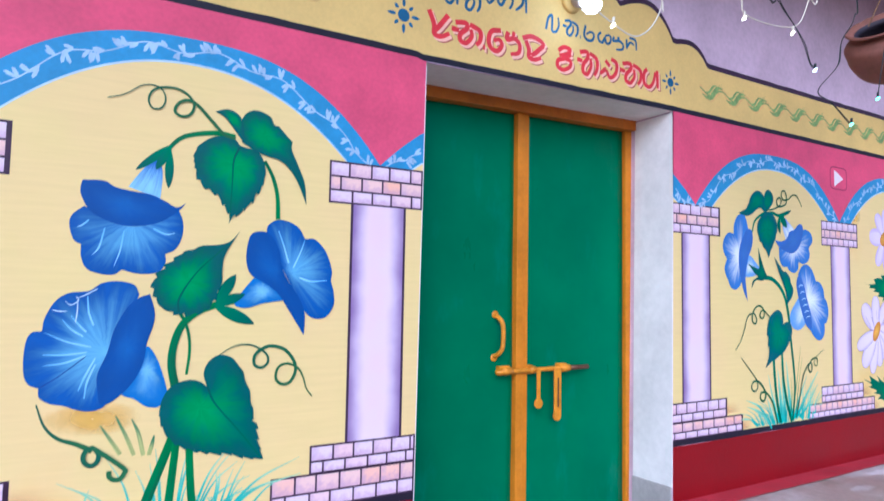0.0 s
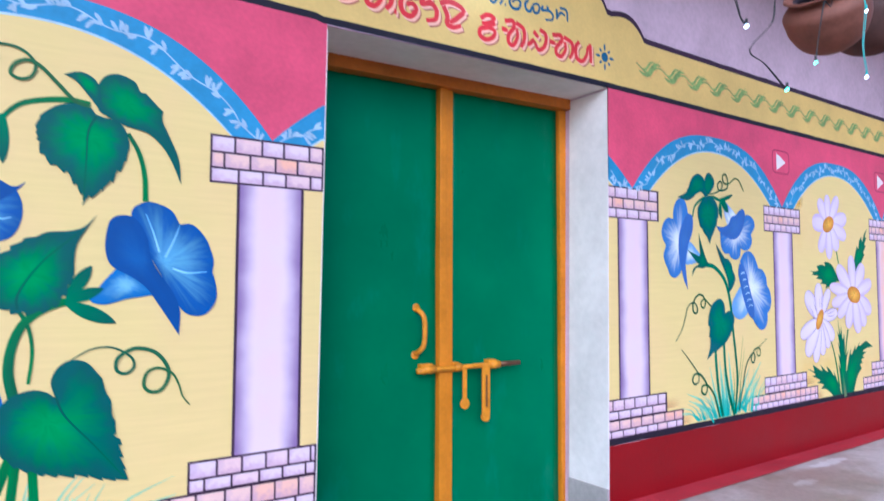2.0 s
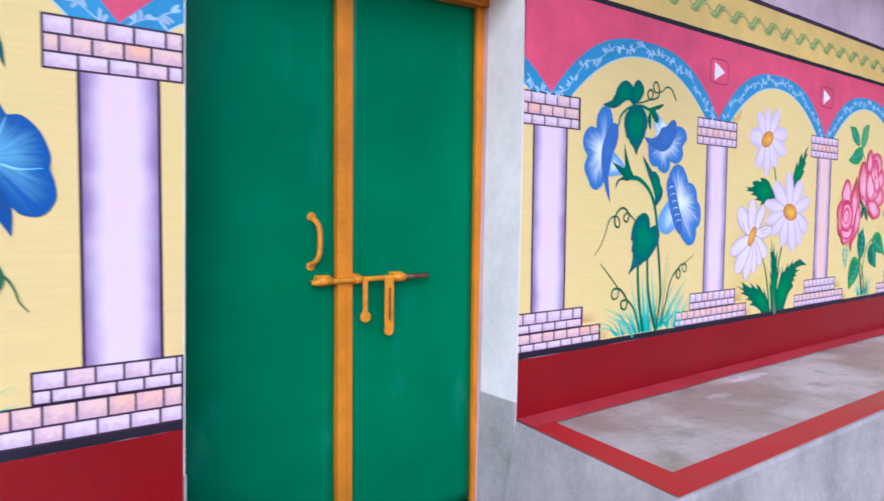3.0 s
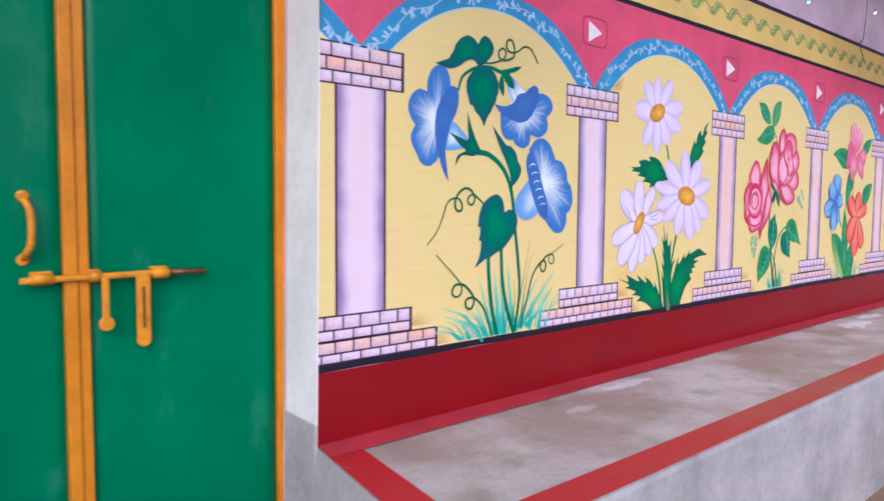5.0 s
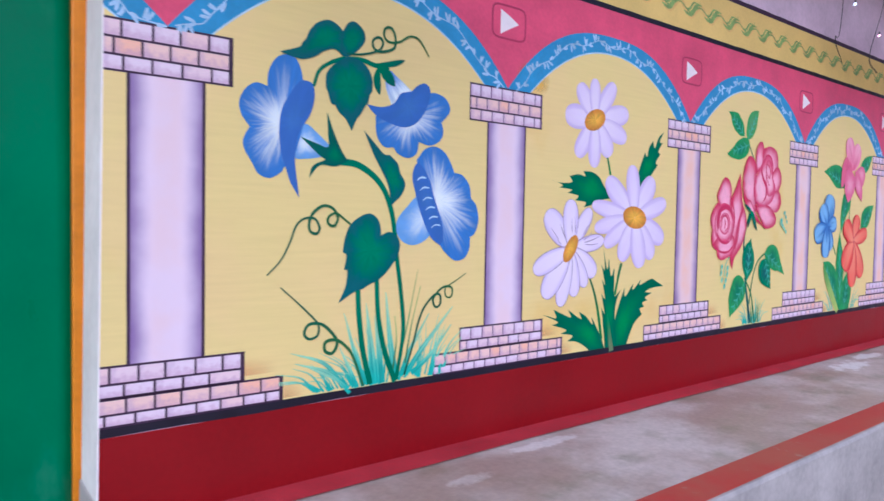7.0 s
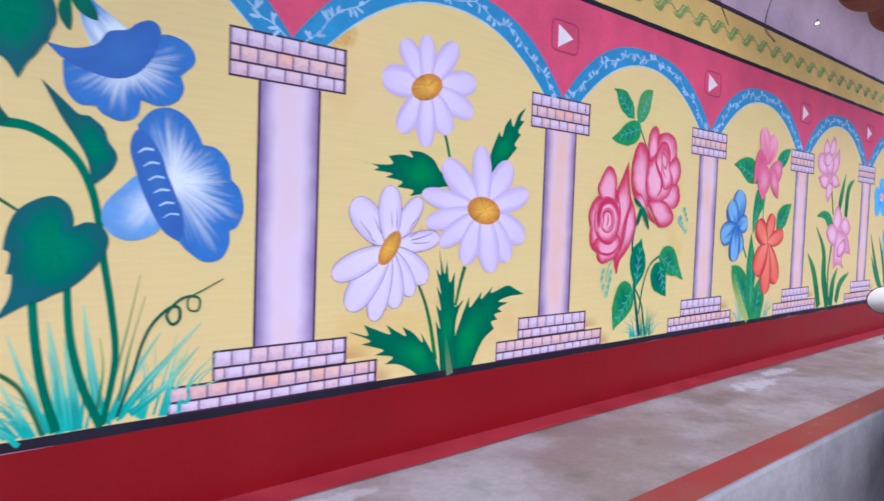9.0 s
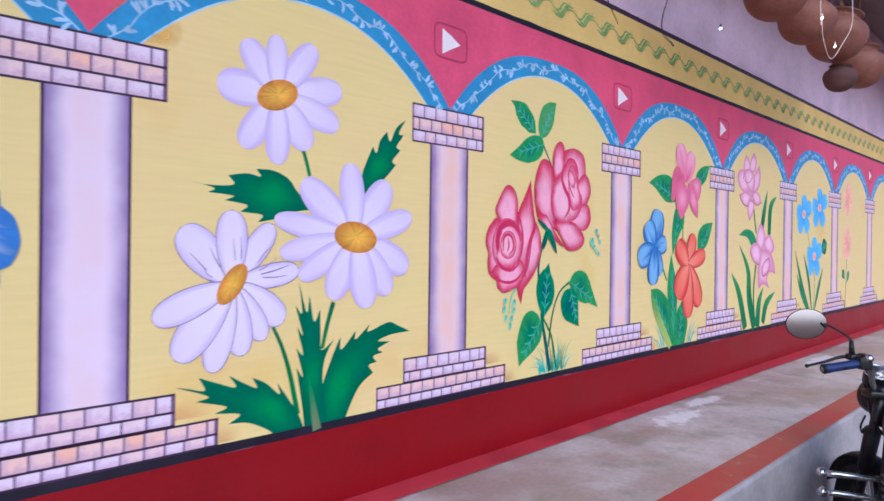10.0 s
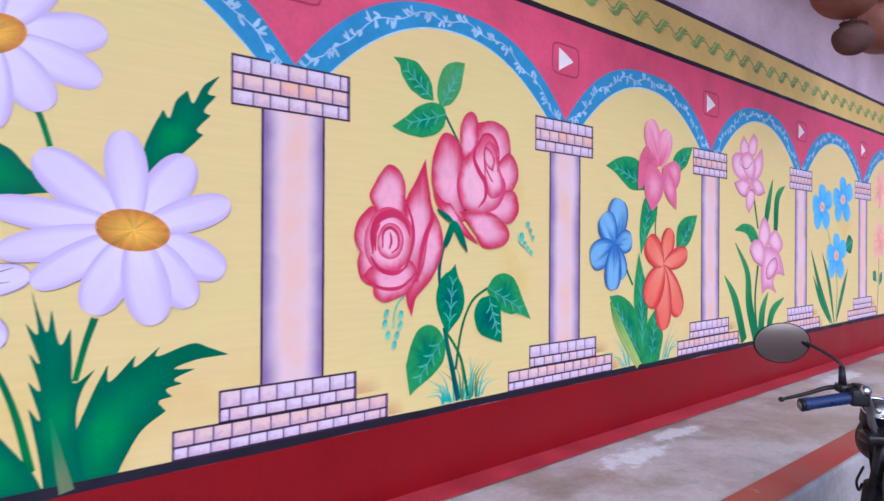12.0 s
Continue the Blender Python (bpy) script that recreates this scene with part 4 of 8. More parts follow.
def band():
    """Yellow band over the arches with dark lines and green leaf scrolls; it swells into a scalloped sign over the door."""
    root = thing("mural_band", "ochre band with green scrolls between two dark lines", "mural", kind="structure")
    def crest(x):
        """Upper edge: level band, three scallops a side, a wide middle."""
        d = abs(x - 1.85)
        for a, b, za, zb, bulge in ((0.93, 0.68, 2.640, 2.715, 0.055), (0.68, 0.32, 2.715, 2.82, 0.10), (0.32, 0.0, 2.82, 2.93, 0.05)):
            if b <= d <= a:
                s = (a - d) / (a - b)
                return za + (zb - za) * s + bulge * math.sin(math.pi * s ** 0.8) + 0.02 * (x - 1.85)
        return V_TOP
    n = 700
    xs = [END_L + (END_R - 0.01 - END_L) * i / n for i in range(n + 1)]
    base = lambda x: V_LINE + (0.0 if x > 2.5 else (-0.02 * (2.5 - x) if x > 1.16 else -0.02))
    sheet("band", [[(x, base(x) - 0.002), (x, crest(x))] for x in xs], 3, M_BAND, root, "ochre yellow band")
    sheet("upper_line", [[(x, crest(x)), (x, crest(x) + 0.026 + 0.003 * noise.noise((x * 9, 0, 0)))] for x in xs], 3.5, M_INK, root, "dark line")
    sheet("lower_line", [[(x, base(x) - 0.004), (x, base(x) + 0.020 + 0.003 * noise.noise((x * 9, 4, 0)))] for x in xs], 3.7, M_NAVY, root, "dark line")
    rnd = random.Random(5)
    def scrolls(xa, xb):
        x = xa
        i = 0
        while x < xb:
            w = 0.185
            cy = 2.545
            pts = [(x, cy + 0.030), (x + w * 0.22, cy - 0.012), (x + w * 0.45, cy - 0.026), (x + w * 0.65, cy + 0.002), (x + w * 0.85, cy + 0.030), (x + w, cy + 0.032)]
            g = thing("painted_scroll", "green brushed leaf scroll on the ochre band", "painted scroll", "band scrolls")
            sheet("shadow", ribbon_rows([(a, b - 0.008) for a, b in pts], 0.022, 0.022, 6, 0.010), 4 + 0.15 * (i % 2), M_BROWN, g)
            s_line = lambda dx, dy, k: [(x + dx + w * a_ * k + w * 0.1, cy + dy + b_ * k) for a_, b_ in ((0.0, -0.018), (0.2, -0.030), (0.38, -0.020), (0.52, 0.010), (0.66, 0.030), (0.86, 0.030))]
            sheet("scroll", ribbon_rows(s_line(0, 0, 1.0), 0.004, 0.004, 5, 0.019), 4.4, M_SWIRL, g)
            sheet("scroll", ribbon_rows(s_line(0.018, -0.010, 0.82), 0.003, 0.003, 5, 0.012), 4.5, M_SWIRL, g)
            sheet("scroll", ribbon_rows(s_line(0.002, 0.014, 0.72), 0.003, 0.003, 5, 0.010), 4.55, M_SWIRL, g)
            for k in range(9):
                px = x + w * (0.22 + 0.075 * k) + rnd.uniform(-0.004, 0.004)
                pz = cy - 0.024 + 0.007 * k
                sheet("hair", ribbon_rows([(px, pz - 0.012), (px + 0.004, pz + 0.006), (px + 0.016, pz + 0.026)], 0.0035, 0.001, 3), 4.6, M_SWIRL, g)
            x += w
            i += 1
    for xa, xb in ((2.72, 12.0), (-1.0, 0.78)):
        wave = [(xa + 0.02 * k, 2.545 + 0.018 * math.cos(2 * math.pi * (0.02 * k) / 0.185 + 0.6)) for k in range(int((xb - xa) / 0.02))]
        sheet("wave", ribbon_rows(wave, 0.007, 0.007, 2), 4.2, M_SWIRL, root, "continuous green wavy line")
    scrolls(2.72, 12.0)
    scrolls(-1.0, 0.75)
    return root


for lo, hi in PIERS:
    for c0, c1 in zip(COLS, COLS[1:]):
        arch_bay(c0, c1, lo, hi)
    for c in COLS:
        if lo - 0.2 < c < hi + 0.2:
            painted_column(c, lo, hi)
for c in COLS[4:]:
    play_tile(c)
band()


# ---- the double door ----
def double_door():
    y = 2.262
    d = thing("double_door", "closed green enamelled double door with ochre frame and sliding bolt", "door", kind="structure", at=(1.85, y, 0.17))
    d.name = "door_1"
    # frame
    for x0, x1 in ((DOOR_L + 0.002, 1.235), (2.484, 2.56)):
        part("frame_post", box(x0, x1, y - 0.022, y + 0.03, 0.17, 2.42, 0.006), M_OCHRE, d, "ochre painted door post")
    bm = bmesh.new()
    vs = [bm.verts.new(p) for p in ((1.165, y - 0.055, 2.322), (2.56, y - 0.055, 2.362), (2.56, y - 0.055, 2.43), (1.165, y - 0.055, 2.40),
                                    (1.165, y + 0.03, 2.322), (2.56, y + 0.03, 2.362), (2.56, y + 0.03, 2.43), (1.165, y + 0.03, 2.40))]
    for f in ((0, 1, 2, 3), (5, 4, 7, 6), (4, 0, 3, 7), (1, 5, 6, 2), (3, 2, 6, 7), (4, 5, 1, 0)):
        bm.faces.new([vs[k] for k in f])
    part("frame_head", bm, M_OCHRE2, d, "brown ochre door head")
    # leaves: slightly dented sheet metal
    for name, x0, x1 in (("leaf_left", 1.225, 1.815), ("leaf_right", 1.865, 2.488)):
        bm = bmesh.new()
        nx, nz = 14, 40
        g = [[bm.verts.new((x0 + (x1 - x0) * i / nx, y - 0.004 * noise.noise((x0 + i * 0.16, j * 0.17, 2)), 0.18 + 2.20 * j / nz)) for i in range(nx + 1)] for j in range(nz + 1)]
        for j in range(nz):
            for i in range(nx):
                bm.faces.new((g[j][i], g[j][i + 1], g[j + 1][i + 1], g[j + 1][i]))
        rim = bmesh.ops.extrude_edge_only(bm, edges=[e for e in bm.edges if e.is_boundary])["geom"]
        for v in rim:
            if isinstance(v, bmesh.types.BMVert):
                v.co.y = y + 0.03
        lf = part(name, bm, M_DOOR, d, "green enamelled sheet", True)
    # meeting strips
    for x0, x1, yy in ((1.803, 1.840, y - 0.030), (1.842, 1.872, y - 0.022)):
        part("meeting_strip", box(x0, x1, yy, y + 0.01, 0.18, 2.355, 0.004), M_OCHRE, d, "ochre meeting strip")
    # pull handle
    hx = 1.712
    part("pull_handle", tube([(hx - 0.004, y - 0.010, 1.442), (hx, y - 0.034, 1.428), (hx + 0.008, y - 0.044, 1.405), (hx + 0.010, y - 0.045, 1.35), (hx + 0.006, y - 0.044, 1.305), (hx - 0.004, y - 0.034, 1.283), (hx - 0.008, y - 0.010, 1.270)], 0.010, 10), M_BRASS, d, "ochre painted pull handle", True)
    for z, x in ((1.448, hx - 0.005), (1.263, hx - 0.009)):
        part("handle_plate", lathe([(0.017, 0), (0.017, 0.004), (0.012, 0.007)], 16, pose(x, y - 0.002, z, 90)), M_BRASS, d)
    # sliding bolt: rod, guides, keeper, two hasps
    bz = 1.208
    part("bolt_rod", tube([(1.69, y - 0.040, bz - 0.004), (2.00, y - 0.040, bz), (2.10, y - 0.040, bz)], 0.0105, 12), M_BRASS, d, "ochre painted bolt rod", True)
    part("bolt_tip", tube([(2.10, y - 0.040, bz), (2.215, y - 0.040, bz)], 0.011, 12), M_RUST, d, "bare worn end of the bolt", True)
    for x, w in ((1.745, 0.055), (1.885, 0.03), (2.075, 0.05)):
        part("bolt_guide", tube([(x - w / 2, y - 0.040, bz), (x + w / 2, y - 0.040, bz)], 0.016, 12), M_BRASS, d, "ochre bolt guide", True)
        part("guide_plate", box(x - w / 2, x + w / 2, y - 0.028, y + 0.002, bz - 0.02, bz + 0.02, 0.003), M_BRASS, d)
    part("hasp", box(1.995, 2.037, y - 0.062, y - 0.053, 1.000, 1.212, 0.006), M_BRASS, d, "long ochre hasp")
    part("hasp_slot", box(2.012, 2.020, y - 0.0635, y - 0.060, 1.04, 1.17, 0.0), M_RUST, d)
    part("hasp_end", lathe([(0.021, 0), (0.021, 0.009), (0.016, 0.011)], 18, pose(2.016, y - 0.050, 1.000, 90)), M_BRASS, d)
    part("catch", box(1.898, 1.918, y - 0.060, y - 0.052, 1.07, 1.21, 0.004), M_BRASS, d, "short ochre catch")
    part("catch_end", lathe([(0.022, 0), (0.022, 0.008), (0.017, 0.010)], 18, pose(1.910, y - 0.050, 1.062, 90)), M_BRASS, d)


double_door()


# ---- the painted plants, bay by bay ----
GLORY_A = thing("painted_morning_glory", "large deep blue morning glories with heart leaves, painted on yellow", "painted plant", "mural plants")
tuft(GLORY_A, (0.354, 0.886), 0.42, 0.26, 26, M_GRASS, 1, 0.0)
tuft(GLORY_A, (0.121, 0.886), 0.22, 0.14, 12, M_GRASS, 3, -0.05)
tuft(GLORY_A, (0.523, 0.886), 0.2, 0.16, 10, M_GRASS, 4, 0.05)
stroke(GLORY_A, [(0.291, 0.890), (0.313, 0.964), (0.352, 1.071), (0.386, 1.168)], 0.03, 0.022, M_STEM, "stem")
stroke(GLORY_A, [(0.445, 0.890), (0.429, 0.946), (0.412, 1.158)], 0.024, 0.02, M_STEM, "stem")
stroke(GLORY_A, [(0.363, 0.890), (0.369, 0.956), (0.386, 1.161)], 0.025, 0.02, M_STEM, "stem")
stroke(GLORY_A, [(0.184, 1.171), (0.208, 1.134), (0.237, 1.088)], 0.0022, 0.0108, M_GRASS2, "blade", 0.0022)
stroke(GLORY_A, [(0.221, 1.193), (0.247, 1.141), (0.272, 1.082)], 0.0032, 0.0104, M_GRASS2, "blade", 0.0022)
stroke(GLORY_A, [(0.262, 1.182), (0.281, 1.140), (0.296, 1.079)], 0.0022, 0.0110, M_GRASS2, "blade", 0.0032)
stroke(GLORY_A, [(0.322, 1.132), (0.317, 1.106), (0.310, 1.078)], 0.0032, 0.0112, M_GRASS2, "blade", 0.0036)
stroke(GLORY_A, [(0.032, 1.238), (0.053, 1.181), (0.085, 1.146), (0.129, 1.127), (0.168, 1.105)], 0.0032, 0.0148, M_TENDRIL, "tendril")
stroke(GLORY_A, [(0.296, 1.915), (0.287, 1.877), (0.267, 1.816)], 0.0197, 0.0891, M_TUBE, "flower_tube")
stroke(GLORY_A, [(0.316, 1.938), (0.355, 1.984), (0.400, 2.004), (0.463, 2.015), (0.515, 2.010)], 0.0107, 0.0171, M_STEM, "stem")
petal(GLORY_A, (0.335, 1.963), (0.241, 1.880), 0.011, 0.5, M_LEAF_B, 0.8, 0, "sepal")
petal(GLORY_A, (0.330, 1.956), (0.330, 1.836), 0.012, 0.55, M_LEAF_B, 0.8, 0, "sepal")
petal(GLORY_A, (0.332, 1.960), (0.295, 1.887), 0.012, 0.5, M_LEAF_B, 0.7, 0, "sepal")
shape(GLORY_A, [(0.085, 1.713), (0.091, 1.742), (0.118, 1.767, 1), (0.169, 1.748), (0.237, 1.744), (0.307, 1.764), (0.356, 1.783, 1), (0.373, 1.744), (0.374, 1.700), (0.357, 1.660), (0.329, 1.644, 1), (0.331, 1.619), (0.316, 1.594), (0.285, 1.586), (0.252, 1.587), (0.218, 1.596, 1), (0.199, 1.582), (0.166, 1.583), (0.132, 1.596), (0.117, 1.627), (0.115, 1.662, 1), (0.097, 1.674)], M_TRUMPET, (0.238, 1.737))
shape(GLORY_A, [(0.111, 1.839, 1), (0.164, 1.841), (0.192, 1.826), (0.240, 1.818), (0.283, 1.813), (0.323, 1.797), (0.355, 1.781), (0.381, 1.796, 1), (0.357, 1.768), (0.309, 1.734), (0.246, 1.719), (0.191, 1.725), (0.136, 1.752), (0.110, 1.794), (0.107, 1.819)], M_LIP, (0.219, 1.782))
stroke(GLORY_A, [(0.171, 1.710), (0.159, 1.657), (0.143, 1.634)], 0.0030, 0.0010, M_HILITE, "highlight", 0.0022)
stroke(GLORY_A, [(0.219, 1.705), (0.212, 1.651), (0.198, 1.605)], 0.0020, 0.0010, M_HILITE, "highlight", 0.0020)
stroke(GLORY_A, [(0.295, 1.715), (0.328, 1.701), (0.354, 1.706)], 0.0032, 0.0010, M_HILITE, "highlight", 0.0020)
stroke(GLORY_A, [(0.131, 1.730), (0.116, 1.715), (0.103, 1.709)], 0.0032, 0.0010, M_HILITE, "highlight", 0.0022)
shape(GLORY_A, [(0.294, 1.382), (0.324, 1.337), (0.351, 1.252), (0.344, 1.222), (0.322, 1.209), (0.294, 1.215), (0.266, 1.236), (0.233, 1.253), (0.262, 1.296), (0.279, 1.339)], M_TUBE_R, (0.292, 1.316), "flower_tube")
shape(GLORY_A, [(0.266, 1.529, 1), (0.251, 1.555), (0.209, 1.564), (0.170, 1.557), (0.140, 1.536), (0.094, 1.530), (0.063, 1.508), (0.041, 1.464), (0.036, 1.429, 1), (0.011, 1.424), (0.000, 1.391), (-0.001, 1.329), (0.010, 1.294), (0.035, 1.280, 1), (0.038, 1.256), (0.061, 1.239), (0.093, 1.231), (0.137, 1.214), (0.175, 1.214), (0.199, 1.236), (0.226, 1.336), (0.247, 1.454)], M_TRUMPET, (0.192, 1.364))
shape(GLORY_A, [(0.294, 1.529, 1), (0.308, 1.482), (0.307, 1.444), (0.292, 1.391), (0.285, 1.339), (0.263, 1.288), (0.225, 1.245), (0.184, 1.226), (0.173, 1.267), (0.171, 1.310), (0.192, 1.367), (0.208, 1.433), (0.238, 1.492), (0.267, 1.518)], M_LIP, (0.239, 1.380))
stroke(GLORY_A, [(0.138, 1.522), (0.143, 1.478), (0.156, 1.442)], 0.0022, 0.0032, M_HILITE, "highlight", 0.0022)
stroke(GLORY_A, [(0.081, 1.459), (0.104, 1.432), (0.132, 1.413)], 0.0014, 0.0036, M_HILITE, "highlight", 0.0014)
stroke(GLORY_A, [(0.101, 1.469), (0.122, 1.443), (0.139, 1.425)], 0.0014, 0.0036, M_HILITE, "highlight", 0.0014)
stroke(GLORY_A, [(0.042, 1.425), (0.094, 1.400), (0.152, 1.384)], 0.0010, 0.0032, M_HILITE, "highlight", 0.0022)
stroke(GLORY_A, [(0.041, 1.367), (0.090, 1.365), (0.142, 1.370)], 0.0020, 0.0030, M_HILITE, "highlight", 0.0020)
stroke(GLORY_A, [(0.043, 1.338), (0.091, 1.344), (0.140, 1.361)], 0.0010, 0.0041, M_HILITE, "highlight", 0.0020)
stroke(GLORY_A, [(0.127, 1.268), (0.141, 1.305), (0.164, 1.354)], 0.0022, 0.0036, M_HILITE, "highlight", 0.0022)
stroke(GLORY_A, [(0.142, 1.246), (0.147, 1.290), (0.165, 1.337)], 0.0022, 0.0032, M_HILITE, "highlight", 0.0022)
stroke(GLORY_A, [(0.037, 1.281), (0.081, 1.310), (0.140, 1.358)], 0.0022, 0.0028, M_RIM_BLUE, "fold")
stroke(GLORY_A, [(0.086, 1.508), (0.099, 1.498), (0.116, 1.509), (0.111, 1.521)], 0.0014, 0.0020, M_VINE, "scratch", 0.0014)
stroke(GLORY_A, [(0.113, 1.515), (0.136, 1.527), (0.161, 1.542)], 0.0010, 0.0022, M_VINE, "scratch", 0.0022)
stroke(GLORY_A, [(0.115, 1.515), (0.115, 1.479), (0.112, 1.450)], 0.0010, 0.0020, M_VINE, "scratch", 0.0020)
stroke(GLORY_A, [(0.057, 1.485), (0.073, 1.481), (0.090, 1.481)], 0.0022, 0.0020, M_VINE, "scratch", 0.0014)
stroke(GLORY_A, [(0.373, 1.481), (0.397, 1.434), (0.407, 1.371), (0.401, 1.297)], 0.0094, 0.0073, M_STEM, "stem")
stroke(GLORY_A, [(0.371, 1.265), (0.359, 1.327), (0.364, 1.388), (0.385, 1.442), (0.428, 1.480), (0.486, 1.501), (0.530, 1.511)], 0.0231, 0.0185, M_STEM, "stem")
shape(GLORY_A, [(0.586, 1.581, 1), (0.556, 1.544), (0.530, 1.501), (0.566, 1.489), (0.616, 1.503), (0.666, 1.511), (0.697, 1.519), (0.656, 1.555), (0.616, 1.577)], M_TUBE_R, (0.614, 1.540), "flower_tube")
petal(GLORY_A, (0.473, 1.498), (0.531, 1.590), 0.017, 0.55, M_LEAF_B, 0.9, 0, "sepal")
petal(GLORY_A, (0.471, 1.495), (0.593, 1.440), 0.018, 0.5, M_LEAF_B, 0.9, 0, "sepal")
petal(GLORY_A, (0.473, 1.498), (0.561, 1.531), 0.015, 0.5, M_LEAF_B, 0.9, 0, "sepal")
shape(GLORY_A, [(0.619, 1.713, 1), (0.627, 1.748), (0.666, 1.766), (0.720, 1.748), (0.746, 1.709, 1), (0.781, 1.709), (0.818, 1.671), (0.840, 1.614), (0.838, 1.577, 1), (0.850, 1.534), (0.849, 1.495), (0.821, 1.458), (0.778, 1.457), (0.748, 1.483), (0.718, 1.535), (0.680, 1.603), (0.647, 1.663)], M_TRUMPET, (0.702, 1.599))
shape(GLORY_A, [(0.562, 1.674), (0.574, 1.715), (0.607, 1.726), (0.636, 1.714), (0.661, 1.672), (0.675, 1.612), (0.699, 1.567), (0.731, 1.523), (0.752, 1.470), (0.751, 1.402, 1), (0.721, 1.449), (0.695, 1.488), (0.666, 1.530), (0.630, 1.560), (0.579, 1.589), (0.562, 1.627)], M_LIP, (0.649, 1.611))
stroke(GLORY_A, [(0.746, 1.707), (0.732, 1.666), (0.710, 1.616)], 0.0014, 0.0045, M_HILITE, "highlight", 0.0014)
stroke(GLORY_A, [(0.823, 1.578), (0.771, 1.574), (0.731, 1.585)], 0.0022, 0.0051, M_HILITE, "highlight", 0.0020)
stroke(GLORY_A, [(0.658, 1.732), (0.678, 1.681), (0.694, 1.630)], 0.0022, 0.0051, M_HILITE, "highlight", 0.0010)
stroke(GLORY_A, [(0.607, 1.947), (0.635, 1.897), (0.651, 1.837), (0.655, 1.767)], 0.0103, 0.0141, M_STEM, "stem")
shape(GLORY_A, [(0.535, 1.997, 1), (0.528, 2.051), (0.545, 2.089), (0.578, 2.103), (0.619, 2.090), (0.634, 2.065), (0.648, 2.063, 1), (0.679, 2.032), (0.694, 2.019, 1), (0.693, 1.992), (0.713, 1.949), (0.739, 1.888), (0.746, 1.821, 1), (0.721, 1.878), (0.696, 1.919), (0.659, 1.952), (0.615, 1.963), (0.580, 1.973)], M_LEAF, (0.604, 2.025), "leaf")
shape(GLORY_A, [(0.546, 1.988, 1), (0.511, 2.032), (0.480, 2.067), (0.452, 2.080, 1), (0.488, 2.093), (0.520, 2.082), (0.535, 2.056)], M_LEAF, (0.506, 2.062), "leaf")
shape(GLORY_A, [(0.529, 1.986, 1), (0.509, 2.007), (0.476, 2.008), (0.440, 1.997), (0.405, 1.965), (0.395, 1.925), (0.401, 1.915, 1), (0.406, 1.882), (0.426, 1.853), (0.458, 1.834, 1), (0.475, 1.820), (0.495, 1.788), (0.506, 1.767), (0.504, 1.744, 1), (0.516, 1.766), (0.543, 1.783), (0.552, 1.799, 1), (0.570, 1.812), (0.581, 1.835, 1), (0.595, 1.853), (0.604, 1.876, 1), (0.611, 1.917), (0.598, 1.958), (0.577, 1.977), (0.549, 1.981)], M_LEAF, (0.519, 1.926), "leaf", teeth=0.013)
stroke(GLORY_A, [(0.529, 1.982), (0.512, 1.937), (0.510, 1.860), (0.506, 1.759)], 0.0063, 0.0030, M_DARKVEIN, "vein")
shape(GLORY_A, [(0.540, 1.724, 1), (0.512, 1.691), (0.478, 1.678), (0.431, 1.673), (0.407, 1.661, 1), (0.381, 1.652), (0.341, 1.618), (0.307, 1.578), (0.302, 1.544), (0.314, 1.505), (0.344, 1.480), (0.396, 1.470), (0.440, 1.480), (0.470, 1.511), (0.481, 1.540, 1), (0.492, 1.567, 1), (0.491, 1.601), (0.498, 1.650)], M_LEAF, (0.391, 1.563), "leaf", teeth=0.013)
stroke(GLORY_A, [(0.372, 1.478), (0.374, 1.521), (0.420, 1.596), (0.494, 1.670)], 0.0071, 0.0028, M_DARKVEIN, "vein")
shape(GLORY_A, [(0.460, 1.258, 1), (0.449, 1.298), (0.463, 1.333), (0.493, 1.350), (0.528, 1.341), (0.553, 1.312), (0.565, 1.297, 1), (0.573, 1.265), (0.587, 1.239, 1), (0.591, 1.199), (0.600, 1.182, 1), (0.598, 1.150), (0.609, 1.139, 1), (0.616, 1.084), (0.634, 1.029, 1), (0.569, 1.043), (0.529, 1.058, 1), (0.475, 1.064), (0.433, 1.076, 1), (0.385, 1.098), (0.347, 1.140), (0.333, 1.186), (0.338, 1.230), (0.362, 1.266), (0.405, 1.281), (0.438, 1.275)], M_LEAF, (0.446, 1.200), "leaf", teeth=0.013)
stroke(GLORY_A, [(0.460, 1.262), (0.484, 1.209), (0.553, 1.127), (0.624, 1.038)], 0.0063, 0.0028, M_DARKVEIN, "vein")
stroke(GLORY_A, [(0.161, 2.075), (0.204, 2.092), (0.248, 2.125), (0.282, 2.130), (0.304, 2.117), (0.311, 2.091), (0.300, 2.067), (0.278, 2.063), (0.266, 2.084), (0.274, 2.112), (0.300, 2.128), (0.340, 2.131), (0.371, 2.118), (0.390, 2.092), (0.382, 2.062), (0.359, 2.051), (0.338, 2.062), (0.346, 2.087), (0.371, 2.101), (0.399, 2.092), (0.440, 2.053), (0.479, 2.015), (0.515, 2.005)], 0.0022, 0.0104, M_TENDRIL, "tendril")
stroke(GLORY_A, [(0.490, 1.349), (0.531, 1.373), (0.571, 1.379), (0.604, 1.369), (0.634, 1.346), (0.638, 1.322), (0.620, 1.307), (0.598, 1.316), (0.597, 1.344), (0.618, 1.363), (0.646, 1.372), (0.689, 1.360), (0.720, 1.325), (0.727, 1.291), (0.710, 1.258), (0.684, 1.253), (0.665, 1.271), (0.671, 1.304), (0.699, 1.316), (0.735, 1.300), (0.754, 1.268), (0.764, 1.236), (0.784, 1.209)], 0.0022, 0.0032, M_TENDRIL, "tendril", 0.0072)
